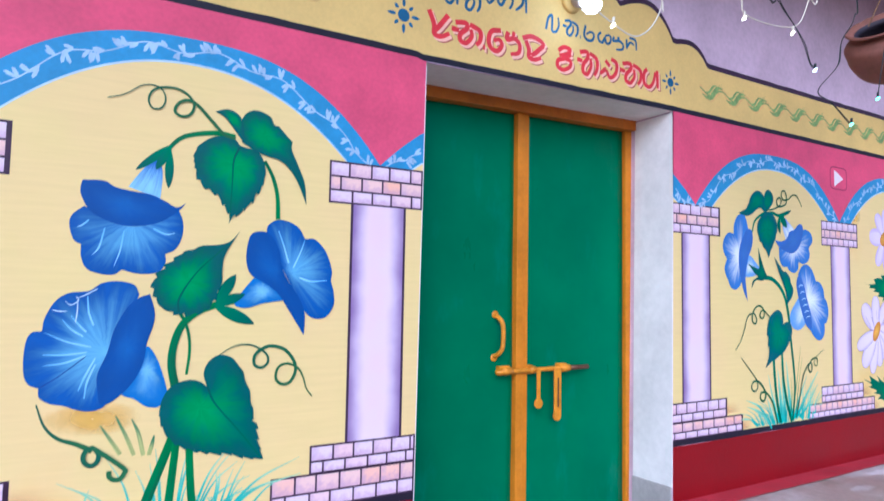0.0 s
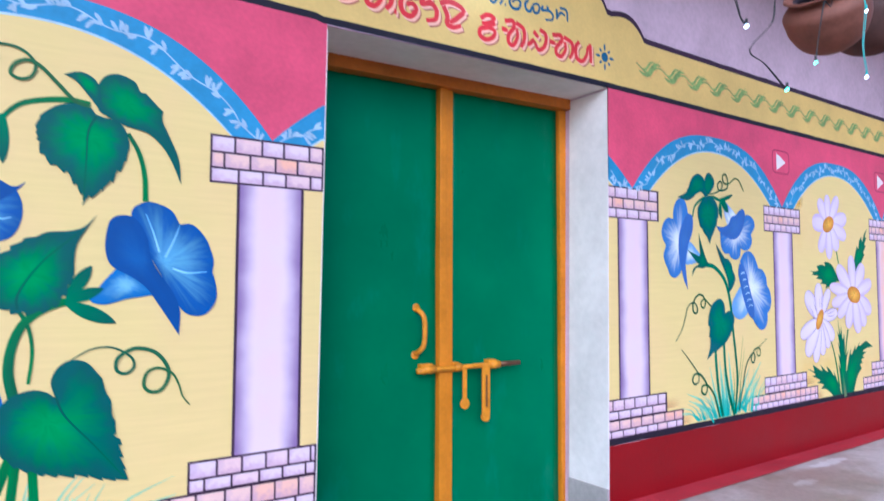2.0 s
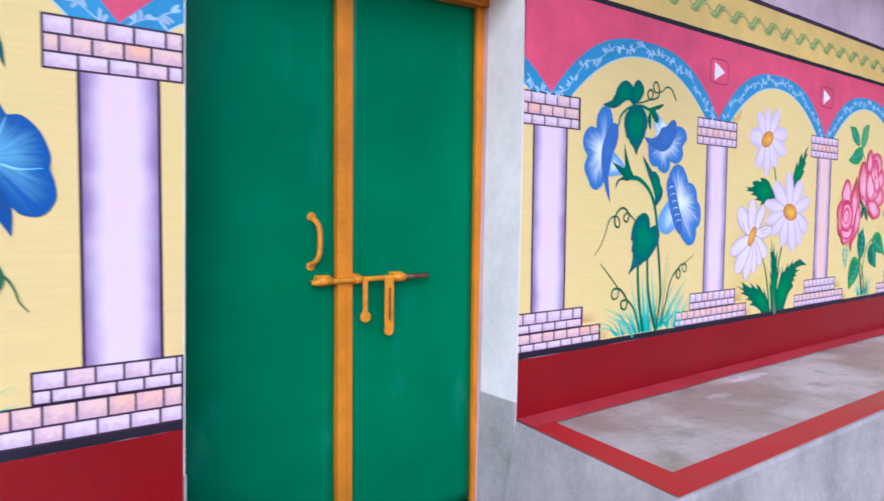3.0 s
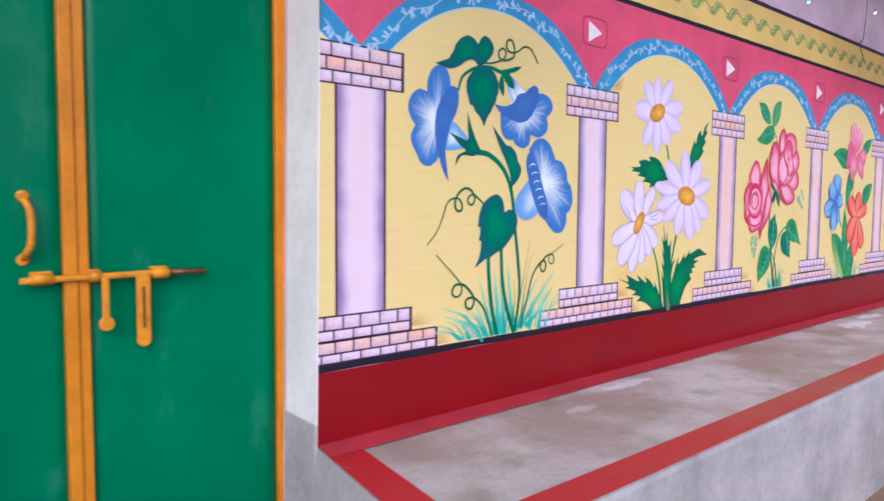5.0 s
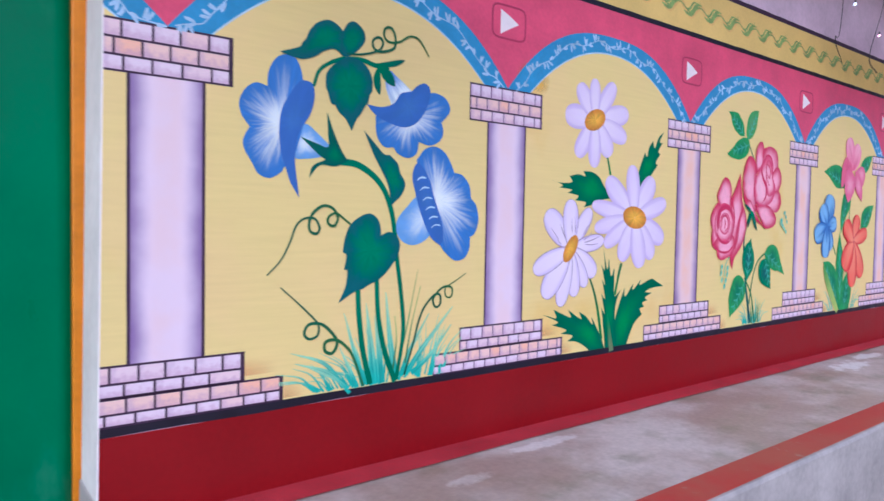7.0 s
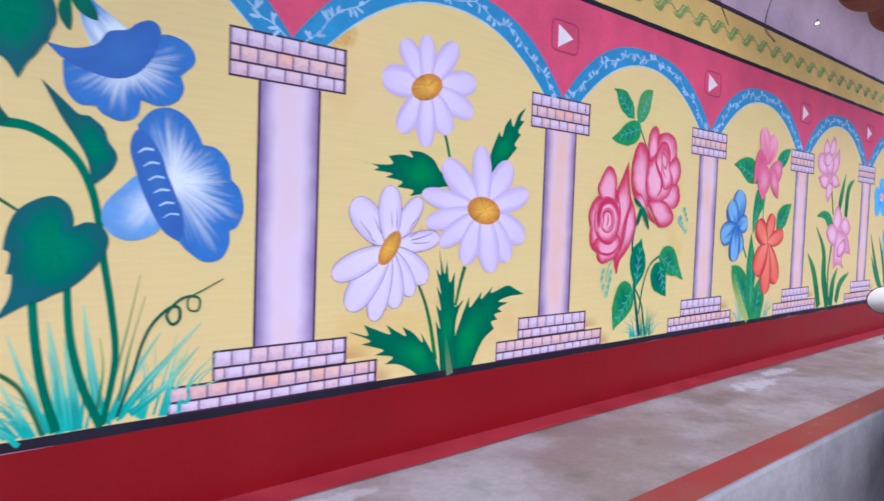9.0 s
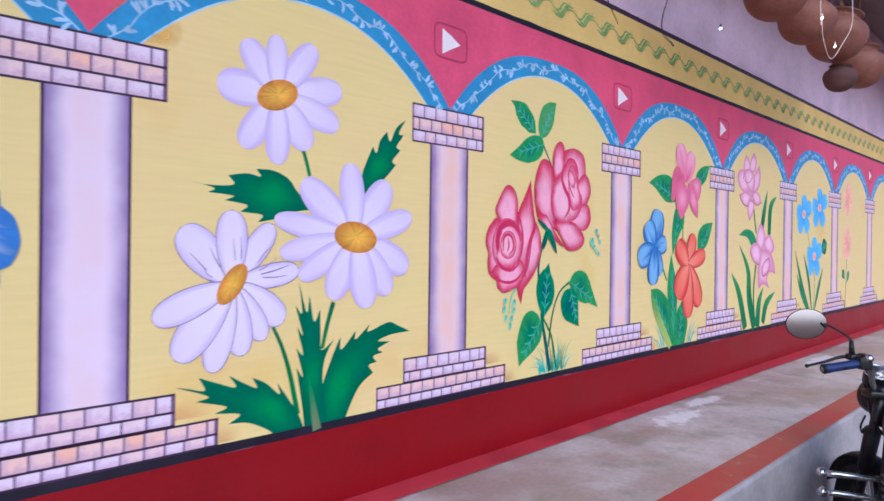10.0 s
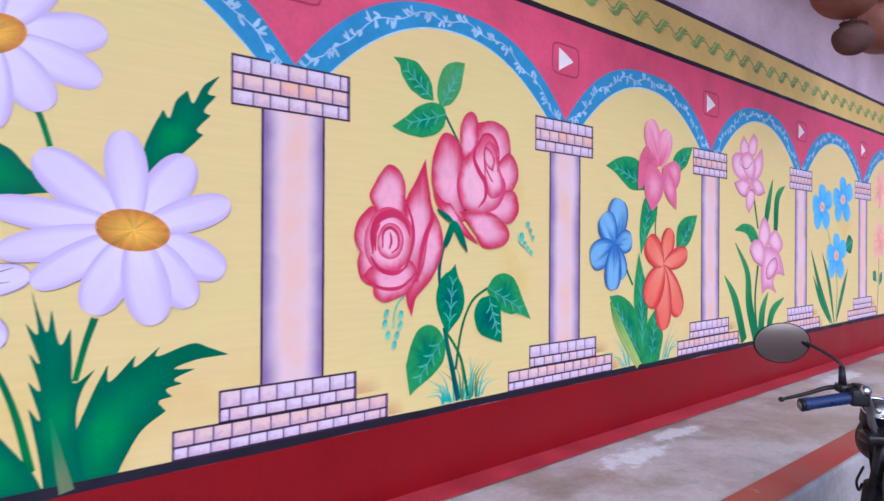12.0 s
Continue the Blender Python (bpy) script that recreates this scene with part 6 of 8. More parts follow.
ROSE = thing("painted_rose", "two pink roses with veined green leaves, painted on yellow", "painted plant", "mural plants")
tuft(ROSE, (5.893, 0.886), 0.16, 0.17, 22, M_GRASS, 21, 0.0)
tuft(ROSE, (5.965, 0.886), 0.12, 0.24, 12, M_GRASS, 23, 0.03)
tuft(ROSE, (5.935, 0.886), 0.12, 0.22, 9, M_GRASS2, 22, 0.0)
stroke(ROSE, [(5.893, 0.895), (5.868, 0.996), (5.840, 1.095), (5.826, 1.160)], 0.0240, 0.0180, M_STEM_D, "stem")
stroke(ROSE, [(5.810, 1.261), (5.801, 1.360), (5.819, 1.440), (5.856, 1.524)], 0.0130, 0.0163, M_STEM_D, "stem")
stroke(ROSE, [(5.943, 0.900), (5.909, 1.032), (5.875, 1.092), (5.840, 1.135)], 0.0140, 0.0098, M_STEM, "stem")
stroke(ROSE, [(5.881, 1.004), (5.900, 1.114), (5.927, 1.193), (5.970, 1.253), (6.040, 1.290)], 0.0114, 0.0107, M_STEM, "stem")
stroke(ROSE, [(5.797, 1.948), (5.840, 1.890), (5.890, 1.822)], 0.0103, 0.0080, M_STEM_D, "stem")
shape(ROSE, [(5.594, 2.073, 1), (5.648, 2.078), (5.680, 2.077, 1), (5.702, 2.071), (5.727, 2.049), (5.748, 2.033, 1), (5.763, 2.004), (5.771, 1.954, 1), (5.723, 1.953), (5.693, 1.966, 1), (5.668, 1.977), (5.644, 2.001, 1), (5.629, 2.023), (5.620, 2.052)], M_LEAF_R, (5.702, 2.008), "leaf")
veins(ROSE, (5.769, 1.957), (5.629, 2.057), 0.054, 4, 0)
shape(ROSE, [(5.919, 2.111, 1), (5.866, 2.106), (5.818, 2.079), (5.792, 2.026), (5.787, 1.972), (5.803, 1.935, 1), (5.853, 1.955), (5.894, 2.006), (5.908, 2.057)], M_LEAF_PALE, (5.847, 2.032), "leaf")
veins(ROSE, (5.805, 1.939), (5.902, 2.093), 0.042, 4, 0)
shape(ROSE, [(5.590, 1.843, 1), (5.649, 1.883), (5.698, 1.922), (5.761, 1.946), (5.813, 1.939), (5.829, 1.911, 1), (5.816, 1.867), (5.775, 1.836), (5.716, 1.819, 1), (5.645, 1.826)], M_LEAF_R, (5.728, 1.876), "leaf")
veins(ROSE, (5.827, 1.913), (5.630, 1.852), 0.046, 4, 0)
shape(ROSE, [(5.876, 1.383, 1), (5.890, 1.338), (5.913, 1.301, 1), (5.921, 1.245), (5.902, 1.196), (5.858, 1.154), (5.840, 1.135, 1), (5.813, 1.177), (5.791, 1.228), (5.786, 1.278), (5.804, 1.326), (5.830, 1.352, 1), (5.849, 1.359)], M_LEAF_RD, (5.852, 1.263), "leaf")
veins(ROSE, (5.845, 1.143), (5.868, 1.359), 0.052, 4, 0)
shape(ROSE, [(5.670, 0.940, 1), (5.660, 0.993), (5.652, 1.045, 1), (5.673, 1.111), (5.703, 1.159), (5.748, 1.175), (5.792, 1.159), (5.821, 1.121), (5.829, 1.084), (5.819, 1.041), (5.793, 1.015, 1), (5.764, 0.994), (5.734, 0.978, 1), (5.696, 0.959)], M_LEAF_R, (5.741, 1.070), "leaf")
veins(ROSE, (5.821, 1.129), (5.687, 0.970), 0.061, 4, 0)
shape(ROSE, [(6.034, 1.288, 1), (6.073, 1.331), (6.126, 1.344), (6.177, 1.328), (6.209, 1.290), (6.223, 1.263, 1), (6.249, 1.217), (6.284, 1.158, 1), (6.210, 1.184), (6.168, 1.184, 1), (6.114, 1.202), (6.065, 1.238)], M_LEAF_R, (6.136, 1.266), "leaf")
veins(ROSE, (6.040, 1.292), (6.256, 1.187), 0.054, 4, 0)
shape(ROSE, [(6.046, 1.262, 1), (5.999, 1.251), (5.970, 1.205), (5.982, 1.148), (6.008, 1.117, 1), (6.053, 1.100), (6.118, 1.079, 1), (6.114, 1.146), (6.108, 1.207), (6.083, 1.248)], M_LEAF_RD, (6.047, 1.175), "leaf")
veins(ROSE, (6.046, 1.258), (6.102, 1.095), 0.054, 4, 0)
stroke(ROSE, [(5.643, 1.280), (5.613, 1.252), (5.599, 1.215), (5.597, 1.174)], 0.0043, 0.0091, M_GRASS, "dab")
petal(ROSE, (5.573, 1.240), (5.564, 1.209), 0.010, 0.5, M_GRASS, 0.5, 0, "dab")
petal(ROSE, (5.567, 1.207), (5.558, 1.176), 0.010, 0.5, M_GRASS, 0.5, 0, "dab")
petal(ROSE, (5.578, 1.169), (5.569, 1.138), 0.010, 0.5, M_GRASS, 0.5, 0, "dab")
petal(ROSE, (5.632, 1.232), (5.622, 1.200), 0.011, 0.5, M_GRASS, 0.5, 0, "dab")
petal(ROSE, (5.630, 1.198), (5.620, 1.167), 0.010, 0.5, M_GRASS, 0.5, 0, "dab")
petal(ROSE, (5.616, 1.165), (5.606, 1.134), 0.010, 0.5, M_GRASS, 0.5, 0, "dab")
petal(ROSE, (5.604, 1.134), (5.595, 1.103), 0.011, 0.5, M_GRASS, 0.5, 0, "dab")
petal(ROSE, (6.257, 1.545), (6.268, 1.523), 0.013, 0.5, M_GRASS, 0.5, 0, "dab")
petal(ROSE, (6.274, 1.521), (6.285, 1.498), 0.009, 0.5, M_GRASS, 0.5, 0, "dab")
petal(ROSE, (6.288, 1.492), (6.299, 1.469), 0.009, 0.5, M_GRASS, 0.5, 0, "dab")
petal(ROSE, (6.238, 1.467), (6.248, 1.445), 0.013, 0.5, M_GRASS, 0.5, 0, "dab")
petal(ROSE, (6.258, 1.449), (6.268, 1.426), 0.009, 0.5, M_GRASS, 0.5, 0, "dab")
petal(ROSE, (6.278, 1.433), (6.289, 1.410), 0.009, 0.5, M_GRASS, 0.5, 0, "dab")
petal(ROSE, (6.228, 1.503), (6.218, 1.458), 0.016, 0.5, M_GRASS, 0.5, 0, "dab")
shape(ROSE, [(5.575, 1.714), (5.615, 1.702), (5.641, 1.662), (5.644, 1.610), (5.632, 1.543), (5.569, 1.523), (5.522, 1.567), (5.499, 1.608), (5.512, 1.639), (5.543, 1.686)], M_ROSE, (5.580, 1.607))
shape(ROSE, [(5.758, 1.572), (5.797, 1.528), (5.813, 1.469), (5.803, 1.406), (5.767, 1.341), (5.719, 1.295), (5.690, 1.267), (5.673, 1.207, 1), (5.648, 1.284), (5.677, 1.363), (5.706, 1.440), (5.730, 1.518)], M_ROSE, (5.746, 1.440))
shape(ROSE, [(5.732, 1.747, 1), (5.742, 1.678), (5.755, 1.615), (5.763, 1.547), (5.743, 1.469), (5.726, 1.382), (5.689, 1.325), (5.633, 1.336), (5.619, 1.439), (5.637, 1.515), (5.646, 1.600), (5.687, 1.666)], M_ROSE, (5.691, 1.516))
stroke(ROSE, [(5.745, 1.615), (5.763, 1.547), (5.731, 1.479), (5.711, 1.411), (5.697, 1.324)], 0.0081, 0.0071, M_ROSE_LINE, "petal_edge", 0.0122)
shape(ROSE, [(5.521, 1.571), (5.473, 1.550), (5.446, 1.510), (5.442, 1.466), (5.461, 1.428, 1), (5.453, 1.389), (5.470, 1.339), (5.519, 1.317), (5.582, 1.328), (5.581, 1.458)], M_ROSE, (5.513, 1.439))
shape(ROSE, [(5.470, 1.349, 1), (5.510, 1.321), (5.519, 1.285), (5.559, 1.263), (5.610, 1.274), (5.658, 1.293), (5.697, 1.347), (5.664, 1.401), (5.582, 1.393), (5.514, 1.385)], M_ROSE, (5.593, 1.346))
shape(ROSE, [(5.580, 1.575), (5.632, 1.558), (5.668, 1.521), (5.676, 1.468), (5.657, 1.407), (5.610, 1.360), (5.559, 1.359), (5.509, 1.381), (5.481, 1.427), (5.480, 1.484), (5.502, 1.530), (5.535, 1.564)], M_ROSE_CUP, (5.576, 1.462))
stroke(ROSE, [(5.513, 1.421), (5.509, 1.485), (5.535, 1.535), (5.592, 1.554), (5.642, 1.530), (5.666, 1.478)], 0.0050, 0.0051, M_ROSE_LINE, "petal_edge", 0.0231)
stroke(ROSE, [(5.522, 1.430), (5.520, 1.485), (5.540, 1.517)], 0.0050, 0.0041, M_ROSE_LINE, "petal_edge", 0.0110)
shape(ROSE, [(5.585, 1.523), (5.623, 1.505), (5.637, 1.462), (5.619, 1.417), (5.577, 1.403), (5.536, 1.425), (5.529, 1.472), (5.549, 1.510)], M_ROSE_CUP, (5.581, 1.462))
stroke(ROSE, [(5.551, 1.440), (5.553, 1.488), (5.581, 1.507), (5.611, 1.486), (5.614, 1.445), (5.586, 1.422)], 0.0050, 0.0045, M_ROSE_LINE, "petal_edge", 0.0070)
stroke(ROSE, [(5.581, 1.492), (5.586, 1.461), (5.577, 1.436)], 0.0040, 0.0051, M_ROSE_LINE, "petal_edge", 0.0050)
stroke(ROSE, [(5.641, 1.606), (5.671, 1.539), (5.679, 1.468), (5.657, 1.398), (5.633, 1.364)], 0.0051, 0.0045, M_ROSE_LINE, "petal_edge", 0.0073)
stroke(ROSE, [(5.503, 1.412), (5.541, 1.370), (5.605, 1.357), (5.657, 1.382)], 0.0058, 0.0036, M_ROSE_LINE, "petal_edge", 0.0112)
stroke(ROSE, [(5.492, 1.331), (5.559, 1.307), (5.629, 1.311), (5.689, 1.353)], 0.0045, 0.0050, M_ROSE_LINE, "petal_edge", 0.0080)
shape(ROSE, [(5.980, 1.902, 1), (6.060, 1.919), (6.134, 1.895), (6.157, 1.833), (6.148, 1.762), (6.086, 1.675), (5.996, 1.649), (5.972, 1.772)], M_ROSE, (6.049, 1.769))
shape(ROSE, [(6.148, 1.806), (6.193, 1.771), (6.203, 1.716), (6.174, 1.664, 1), (6.102, 1.633), (6.026, 1.682), (6.086, 1.761)], M_ROSE, (6.092, 1.708))
shape(ROSE, [(6.168, 1.663), (6.204, 1.617), (6.201, 1.573), (6.156, 1.536), (6.087, 1.542), (5.997, 1.582), (6.041, 1.641)], M_ROSE, (6.074, 1.607))
shape(ROSE, [(5.951, 1.939), (5.977, 1.918), (5.983, 1.867), (5.966, 1.805), (5.910, 1.751, 1), (5.895, 1.812), (5.895, 1.877), (5.917, 1.922)], M_ROSE, (5.937, 1.820))
shape(ROSE, [(5.816, 1.846), (5.859, 1.841), (5.895, 1.806), (5.907, 1.750), (5.888, 1.673), (5.905, 1.603), (5.917, 1.542), (5.864, 1.529, 1), (5.818, 1.575), (5.771, 1.632), (5.757, 1.693), (5.767, 1.763), (5.788, 1.814)], M_ROSE, (5.855, 1.671))
shape(ROSE, [(5.765, 1.651, 1), (5.813, 1.606), (5.850, 1.596), (5.878, 1.561), (5.928, 1.511), (5.992, 1.452, 1), (5.906, 1.491), (5.856, 1.526), (5.808, 1.563), (5.776, 1.606)], M_ROSE, (5.864, 1.551))
shape(ROSE, [(5.889, 1.572, 1), (5.968, 1.572), (6.056, 1.572), (6.134, 1.526), (6.153, 1.488), (6.128, 1.455), (6.057, 1.438), (6.003, 1.448), (5.974, 1.485), (5.928, 1.532)], M_ROSE, (6.003, 1.524))
shape(ROSE, [(5.989, 1.841), (5.938, 1.779), (5.896, 1.725), (5.882, 1.659), (5.897, 1.599), (5.945, 1.567), (6.011, 1.570), (6.081, 1.590), (6.124, 1.641), (6.130, 1.689), (6.098, 1.734), (6.088, 1.787), (6.079, 1.842), (6.042, 1.868), (6.012, 1.860)], M_ROSE_CUP, (5.961, 1.688))
shape(ROSE, [(6.013, 1.814), (6.042, 1.842), (6.079, 1.815), (6.092, 1.757), (6.117, 1.694), (6.105, 1.644), (6.050, 1.627), (6.020, 1.671), (6.013, 1.745)], M_ROSE_CUP, (6.049, 1.727))
stroke(ROSE, [(5.983, 1.836), (5.961, 1.775), (5.984, 1.727), (6.020, 1.682), (6.020, 1.629), (5.985, 1.590)], 0.0040, 0.0045, M_ROSE_LINE, "petal_edge", 0.0171)
stroke(ROSE, [(5.983, 1.819), (6.012, 1.862), (6.060, 1.859), (6.091, 1.808), (6.086, 1.729)], 0.0054, 0.0051, M_ROSE_LINE, "petal_edge", 0.0051)
shape(ROSE, [(6.016, 1.814), (6.046, 1.809), (6.070, 1.773), (6.061, 1.728, 1), (6.031, 1.744), (6.010, 1.780)], M_ROSE, (6.037, 1.768))
stroke(ROSE, [(6.016, 1.810), (6.016, 1.755), (6.049, 1.699), (6.062, 1.691)], 0.0040, 0.0042, M_ROSE_LINE, "petal_edge", 0.0030)
stroke(ROSE, [(5.888, 1.714), (5.880, 1.659), (5.899, 1.599), (5.945, 1.567)], 0.0040, 0.0036, M_ROSE_LINE, "petal_edge", 0.0050)
petal(ROSE, (5.861, 1.533), (5.781, 1.577), 0.010, 0.4, M_LEAF_B, 0.8, 0, "sepal")
petal(ROSE, (5.864, 1.537), (5.931, 1.423), 0.016, 0.35, M_LEAF_B, 0.9, 0, "sepal")
petal(ROSE, (5.864, 1.537), (5.824, 1.440), 0.013, 0.35, M_LEAF_B, 0.8, 0, "sepal")

MIXED = thing("painted_mixed_flowers", "pink, blue and coral flowers with veined leaves, painted on yellow", "painted plant", "mural plants")
tuft(MIXED, (7.020, 0.886), 0.2, 0.2, 10, M_GRASS, 31, -0.04)
tuft(MIXED, (7.272, 0.886), 0.14, 0.26, 10, M_GRASS, 32, 0.06)
stroke(MIXED, [(6.935, 1.401), (6.968, 1.335), (7.015, 1.267)], 0.0131, 0.0133, M_STEM, "stem")
stroke(MIXED, [(7.226, 1.650), (7.212, 1.552), (7.217, 1.483)], 0.0110, 0.0100, M_STEM, "stem")
shape(MIXED, [(6.793, 1.814, 1), (6.886, 1.856), (6.978, 1.872), (7.059, 1.858), (7.123, 1.795), (7.114, 1.721, 1), (7.002, 1.717), (6.932, 1.749), (6.864, 1.789)], M_LEAF_R, (6.964, 1.797), "leaf")
veins(MIXED, (7.089, 1.752), (6.837, 1.823), 0.048, 4, 0)
shape(MIXED, [(7.575, 1.976, 1), (7.470, 1.959), (7.391, 1.914), (7.375, 1.858), (7.448, 1.834, 1), (7.522, 1.884)], M_LEAF_R, (7.470, 1.894), "leaf")
veins(MIXED, (7.414, 1.847), (7.551, 1.958), 0.044, 3, 0)
shape(MIXED, [(7.082, 1.409, 1), (7.071, 1.536), (7.095, 1.652), (7.129, 1.684), (7.211, 1.647), (7.222, 1.594), (7.156, 1.523)], M_LEAF_R, (7.140, 1.591), "leaf")
veins(MIXED, (7.091, 1.440), (7.159, 1.666), 0.050, 4, 0)
shape(MIXED, [(7.626, 1.619, 1), (7.501, 1.603), (7.427, 1.557), (7.411, 1.485), (7.417, 1.420, 1), (7.532, 1.465), (7.590, 1.540)], M_LEAF_R, (7.502, 1.529), "leaf")
veins(MIXED, (7.434, 1.441), (7.602, 1.603), 0.047, 4, 0)
shape(MIXED, [(6.824, 1.223, 1), (6.913, 1.222), (7.006, 1.175), (7.055, 1.110), (7.114, 1.005), (7.096, 0.879, 1), (6.970, 1.005), (6.882, 1.135)], M_LEAF_R, (6.984, 1.083), "leaf")
veins(MIXED, (7.081, 0.928), (6.850, 1.209), 0.047, 5, 0)
stroke(MIXED, [(6.833, 1.197), (6.905, 1.076), (7.066, 0.881)], 0.0131, 0.0435, M_LEAFPALE2, "blade", 0.0262)
shape(MIXED, [(7.062, 1.420, 1), (7.097, 1.332), (7.148, 1.221), (7.139, 1.112), (7.135, 0.880, 1), (7.056, 0.997), (7.026, 1.147), (7.029, 1.280)], M_LEAF_R, (7.084, 1.156), "leaf")
veins(MIXED, (7.105, 0.911), (7.067, 1.374), 0.049, 6, 0)
shape(MIXED, [(7.220, 1.149, 1), (7.268, 1.047), (7.279, 0.990), (7.238, 0.875, 1), (7.096, 0.876, 1), (7.105, 0.992), (7.144, 1.085)], M_LEAF_R, (7.185, 0.985), "leaf")
veins(MIXED, (7.166, 0.891), (7.215, 1.122), 0.052, 4, 0)
petal(MIXED, (7.240, 1.847), (7.146, 2.066), 0.071, 0.62, M_PINKP, 0.42, 0)
petal(MIXED, (7.240, 1.847), (7.324, 2.032), 0.067, 0.62, M_PINKP, 0.42, 0)
shape(MIXED, [(7.117, 1.934), (7.168, 1.909), (7.230, 1.846), (7.128, 1.809), (7.094, 1.739), (7.050, 1.721, 1), (7.050, 1.790), (7.064, 1.872)], M_PINK_DEEP, (7.138, 1.865))
shape(MIXED, [(7.277, 1.835), (7.359, 1.825), (7.404, 1.730), (7.404, 1.638, 1), (7.316, 1.691), (7.273, 1.764)], M_PINK_SOFT, (7.337, 1.740))
shape(MIXED, [(7.391, 1.885), (7.442, 1.848), (7.437, 1.789), (7.392, 1.741), (7.337, 1.806), (7.262, 1.833, 1), (7.315, 1.866)], M_PINK_SOFT, (7.381, 1.829))
shape(MIXED, [(7.148, 1.847), (7.230, 1.832), (7.283, 1.779), (7.268, 1.708), (7.211, 1.647), (7.170, 1.623, 1), (7.124, 1.681), (7.104, 1.753), (7.118, 1.808)], M_PINK_SOFT, (7.189, 1.745))
petal(MIXED, (6.857, 1.456), (6.901, 1.667), 0.079, 0.62, M_BLUEP, 0.36, 0)
petal(MIXED, (6.857, 1.456), (6.769, 1.592), 0.069, 0.62, M_BLUEP, 0.36, 0)
petal(MIXED, (6.857, 1.456), (6.999, 1.481), 0.053, 0.62, M_BLUEP, 0.36, 0)
petal(MIXED, (6.857, 1.456), (6.922, 1.299), 0.058, 0.62, M_BLUEP, 0.36, 0)
petal(MIXED, (6.857, 1.456), (6.678, 1.386), 0.066, 0.62, M_BLUEP, 0.36, 0)
petal(MIXED, (6.857, 1.456), (6.841, 1.251), 0.064, 0.62, M_BLUEP, 0.36, 0)
petal(MIXED, (7.276, 1.356), (7.350, 1.538), 0.058, 0.62, M_ORANGE, 0.4, 0)
petal(MIXED, (7.276, 1.356), (7.514, 1.418), 0.051, 0.62, M_ORANGE, 0.4, 0)
petal(MIXED, (7.276, 1.356), (7.448, 1.103), 0.073, 0.62, M_ORANGE, 0.4, 0)
petal(MIXED, (7.276, 1.356), (7.284, 1.035), 0.075, 0.62, M_ORANGE, 0.4, 0)
petal(MIXED, (7.276, 1.356), (7.133, 1.167), 0.084, 0.62, M_ORANGE, 0.4, 0)
petal(MIXED, (7.276, 1.356), (7.131, 1.484), 0.069, 0.62, M_ORANGE, 0.4, 0)

LILY = thing("painted_lily", "two pale pink lilies among green blades, painted on yellow", "painted plant", "mural plants")
stroke(LILY, [(8.313, 1.764), (8.345, 1.663), (8.377, 1.562)], 0.0201, 0.0201, M_STEM, "stem")
stroke(LILY, [(8.378, 1.338), (8.340, 1.134), (8.372, 0.913)], 0.0240, 0.0230, M_STEM, "stem")
stroke(LILY, [(8.196, 0.894), (8.078, 1.141), (7.944, 1.287)], 0.0730, 0.0061, M_BLADE, "blade", 0.0281)
stroke(LILY, [(8.365, 0.886), (8.263, 1.103), (8.231, 1.301), (8.076, 1.474)], 0.0920, 0.0063, M_BLADE, "blade", 0.0291)
stroke(LILY, [(8.420, 0.887), (8.444, 1.052), (8.525, 1.167)], 0.0804, 0.0081, M_BLADE, "blade", 0.0322)
stroke(LILY, [(8.526, 0.906), (8.593, 1.042), (8.767, 1.123)], 0.0660, 0.0073, M_BLADE, "blade", 0.0344)
stroke(LILY, [(8.490, 1.609), (8.530, 1.730), (8.588, 1.875)], 0.0570, 0.0080, M_BLADE, "blade", 0.0330)
stroke(LILY, [(8.633, 1.556), (8.658, 1.758), (8.772, 1.847)], 0.0600, 0.0081, M_BLADE, "blade", 0.0350)
shape(LILY, [(8.061, 1.546, 1), (8.177, 1.587), (8.314, 1.570), (8.385, 1.490), (8.299, 1.471), (8.208, 1.531)], M_LEAF_R, (8.230, 1.559), "leaf")
shape(LILY, [(8.080, 1.997), (8.024, 1.956), (8.045, 1.890), (8.117, 1.849), (8.221, 1.840), (8.258, 1.913), (8.190, 1.991)], M_LILY_WASH, (8.131, 1.919))
shape(LILY, [(8.175, 2.109, 1), (8.235, 2.063), (8.258, 2.000), (8.146, 1.987), (8.131, 2.048)], M_LILY_WASH, (8.190, 2.034))
shape(LILY, [(8.311, 2.138, 1), (8.366, 2.093), (8.335, 2.005), (8.243, 1.996), (8.250, 2.074)], M_LILY_WASH, (8.296, 2.045))
shape(LILY, [(8.430, 2.062, 1), (8.447, 1.963), (8.407, 1.887), (8.313, 1.846), (8.258, 1.906), (8.343, 1.995)], M_LILY_WASH, (8.351, 1.931))
shape(LILY, [(8.138, 1.976), (8.227, 2.015), (8.312, 1.985), (8.343, 1.913), (8.282, 1.847), (8.191, 1.888)], M_LILY_WASH, (8.235, 1.945))
stroke(LILY, [(8.138, 1.976), (8.131, 1.936), (8.220, 1.914), (8.289, 1.959)], 0.0050, 0.0051, M_RIM_PLUM, "brush_line")
shape(LILY, [(8.053, 1.822, 1), (8.110, 1.769), (8.191, 1.748), (8.274, 1.792), (8.251, 1.845), (8.139, 1.844)], M_LILY_WASH, (8.169, 1.806))
shape(LILY, [(8.274, 1.833), (8.376, 1.768), (8.472, 1.787, 1), (8.431, 1.840), (8.344, 1.865)], M_LILY_WASH, (8.367, 1.819))
shape(LILY, [(8.229, 1.804), (8.207, 1.709), (8.245, 1.647, 1), (8.313, 1.713), (8.328, 1.789)], M_LILY_WASH, (8.267, 1.744))
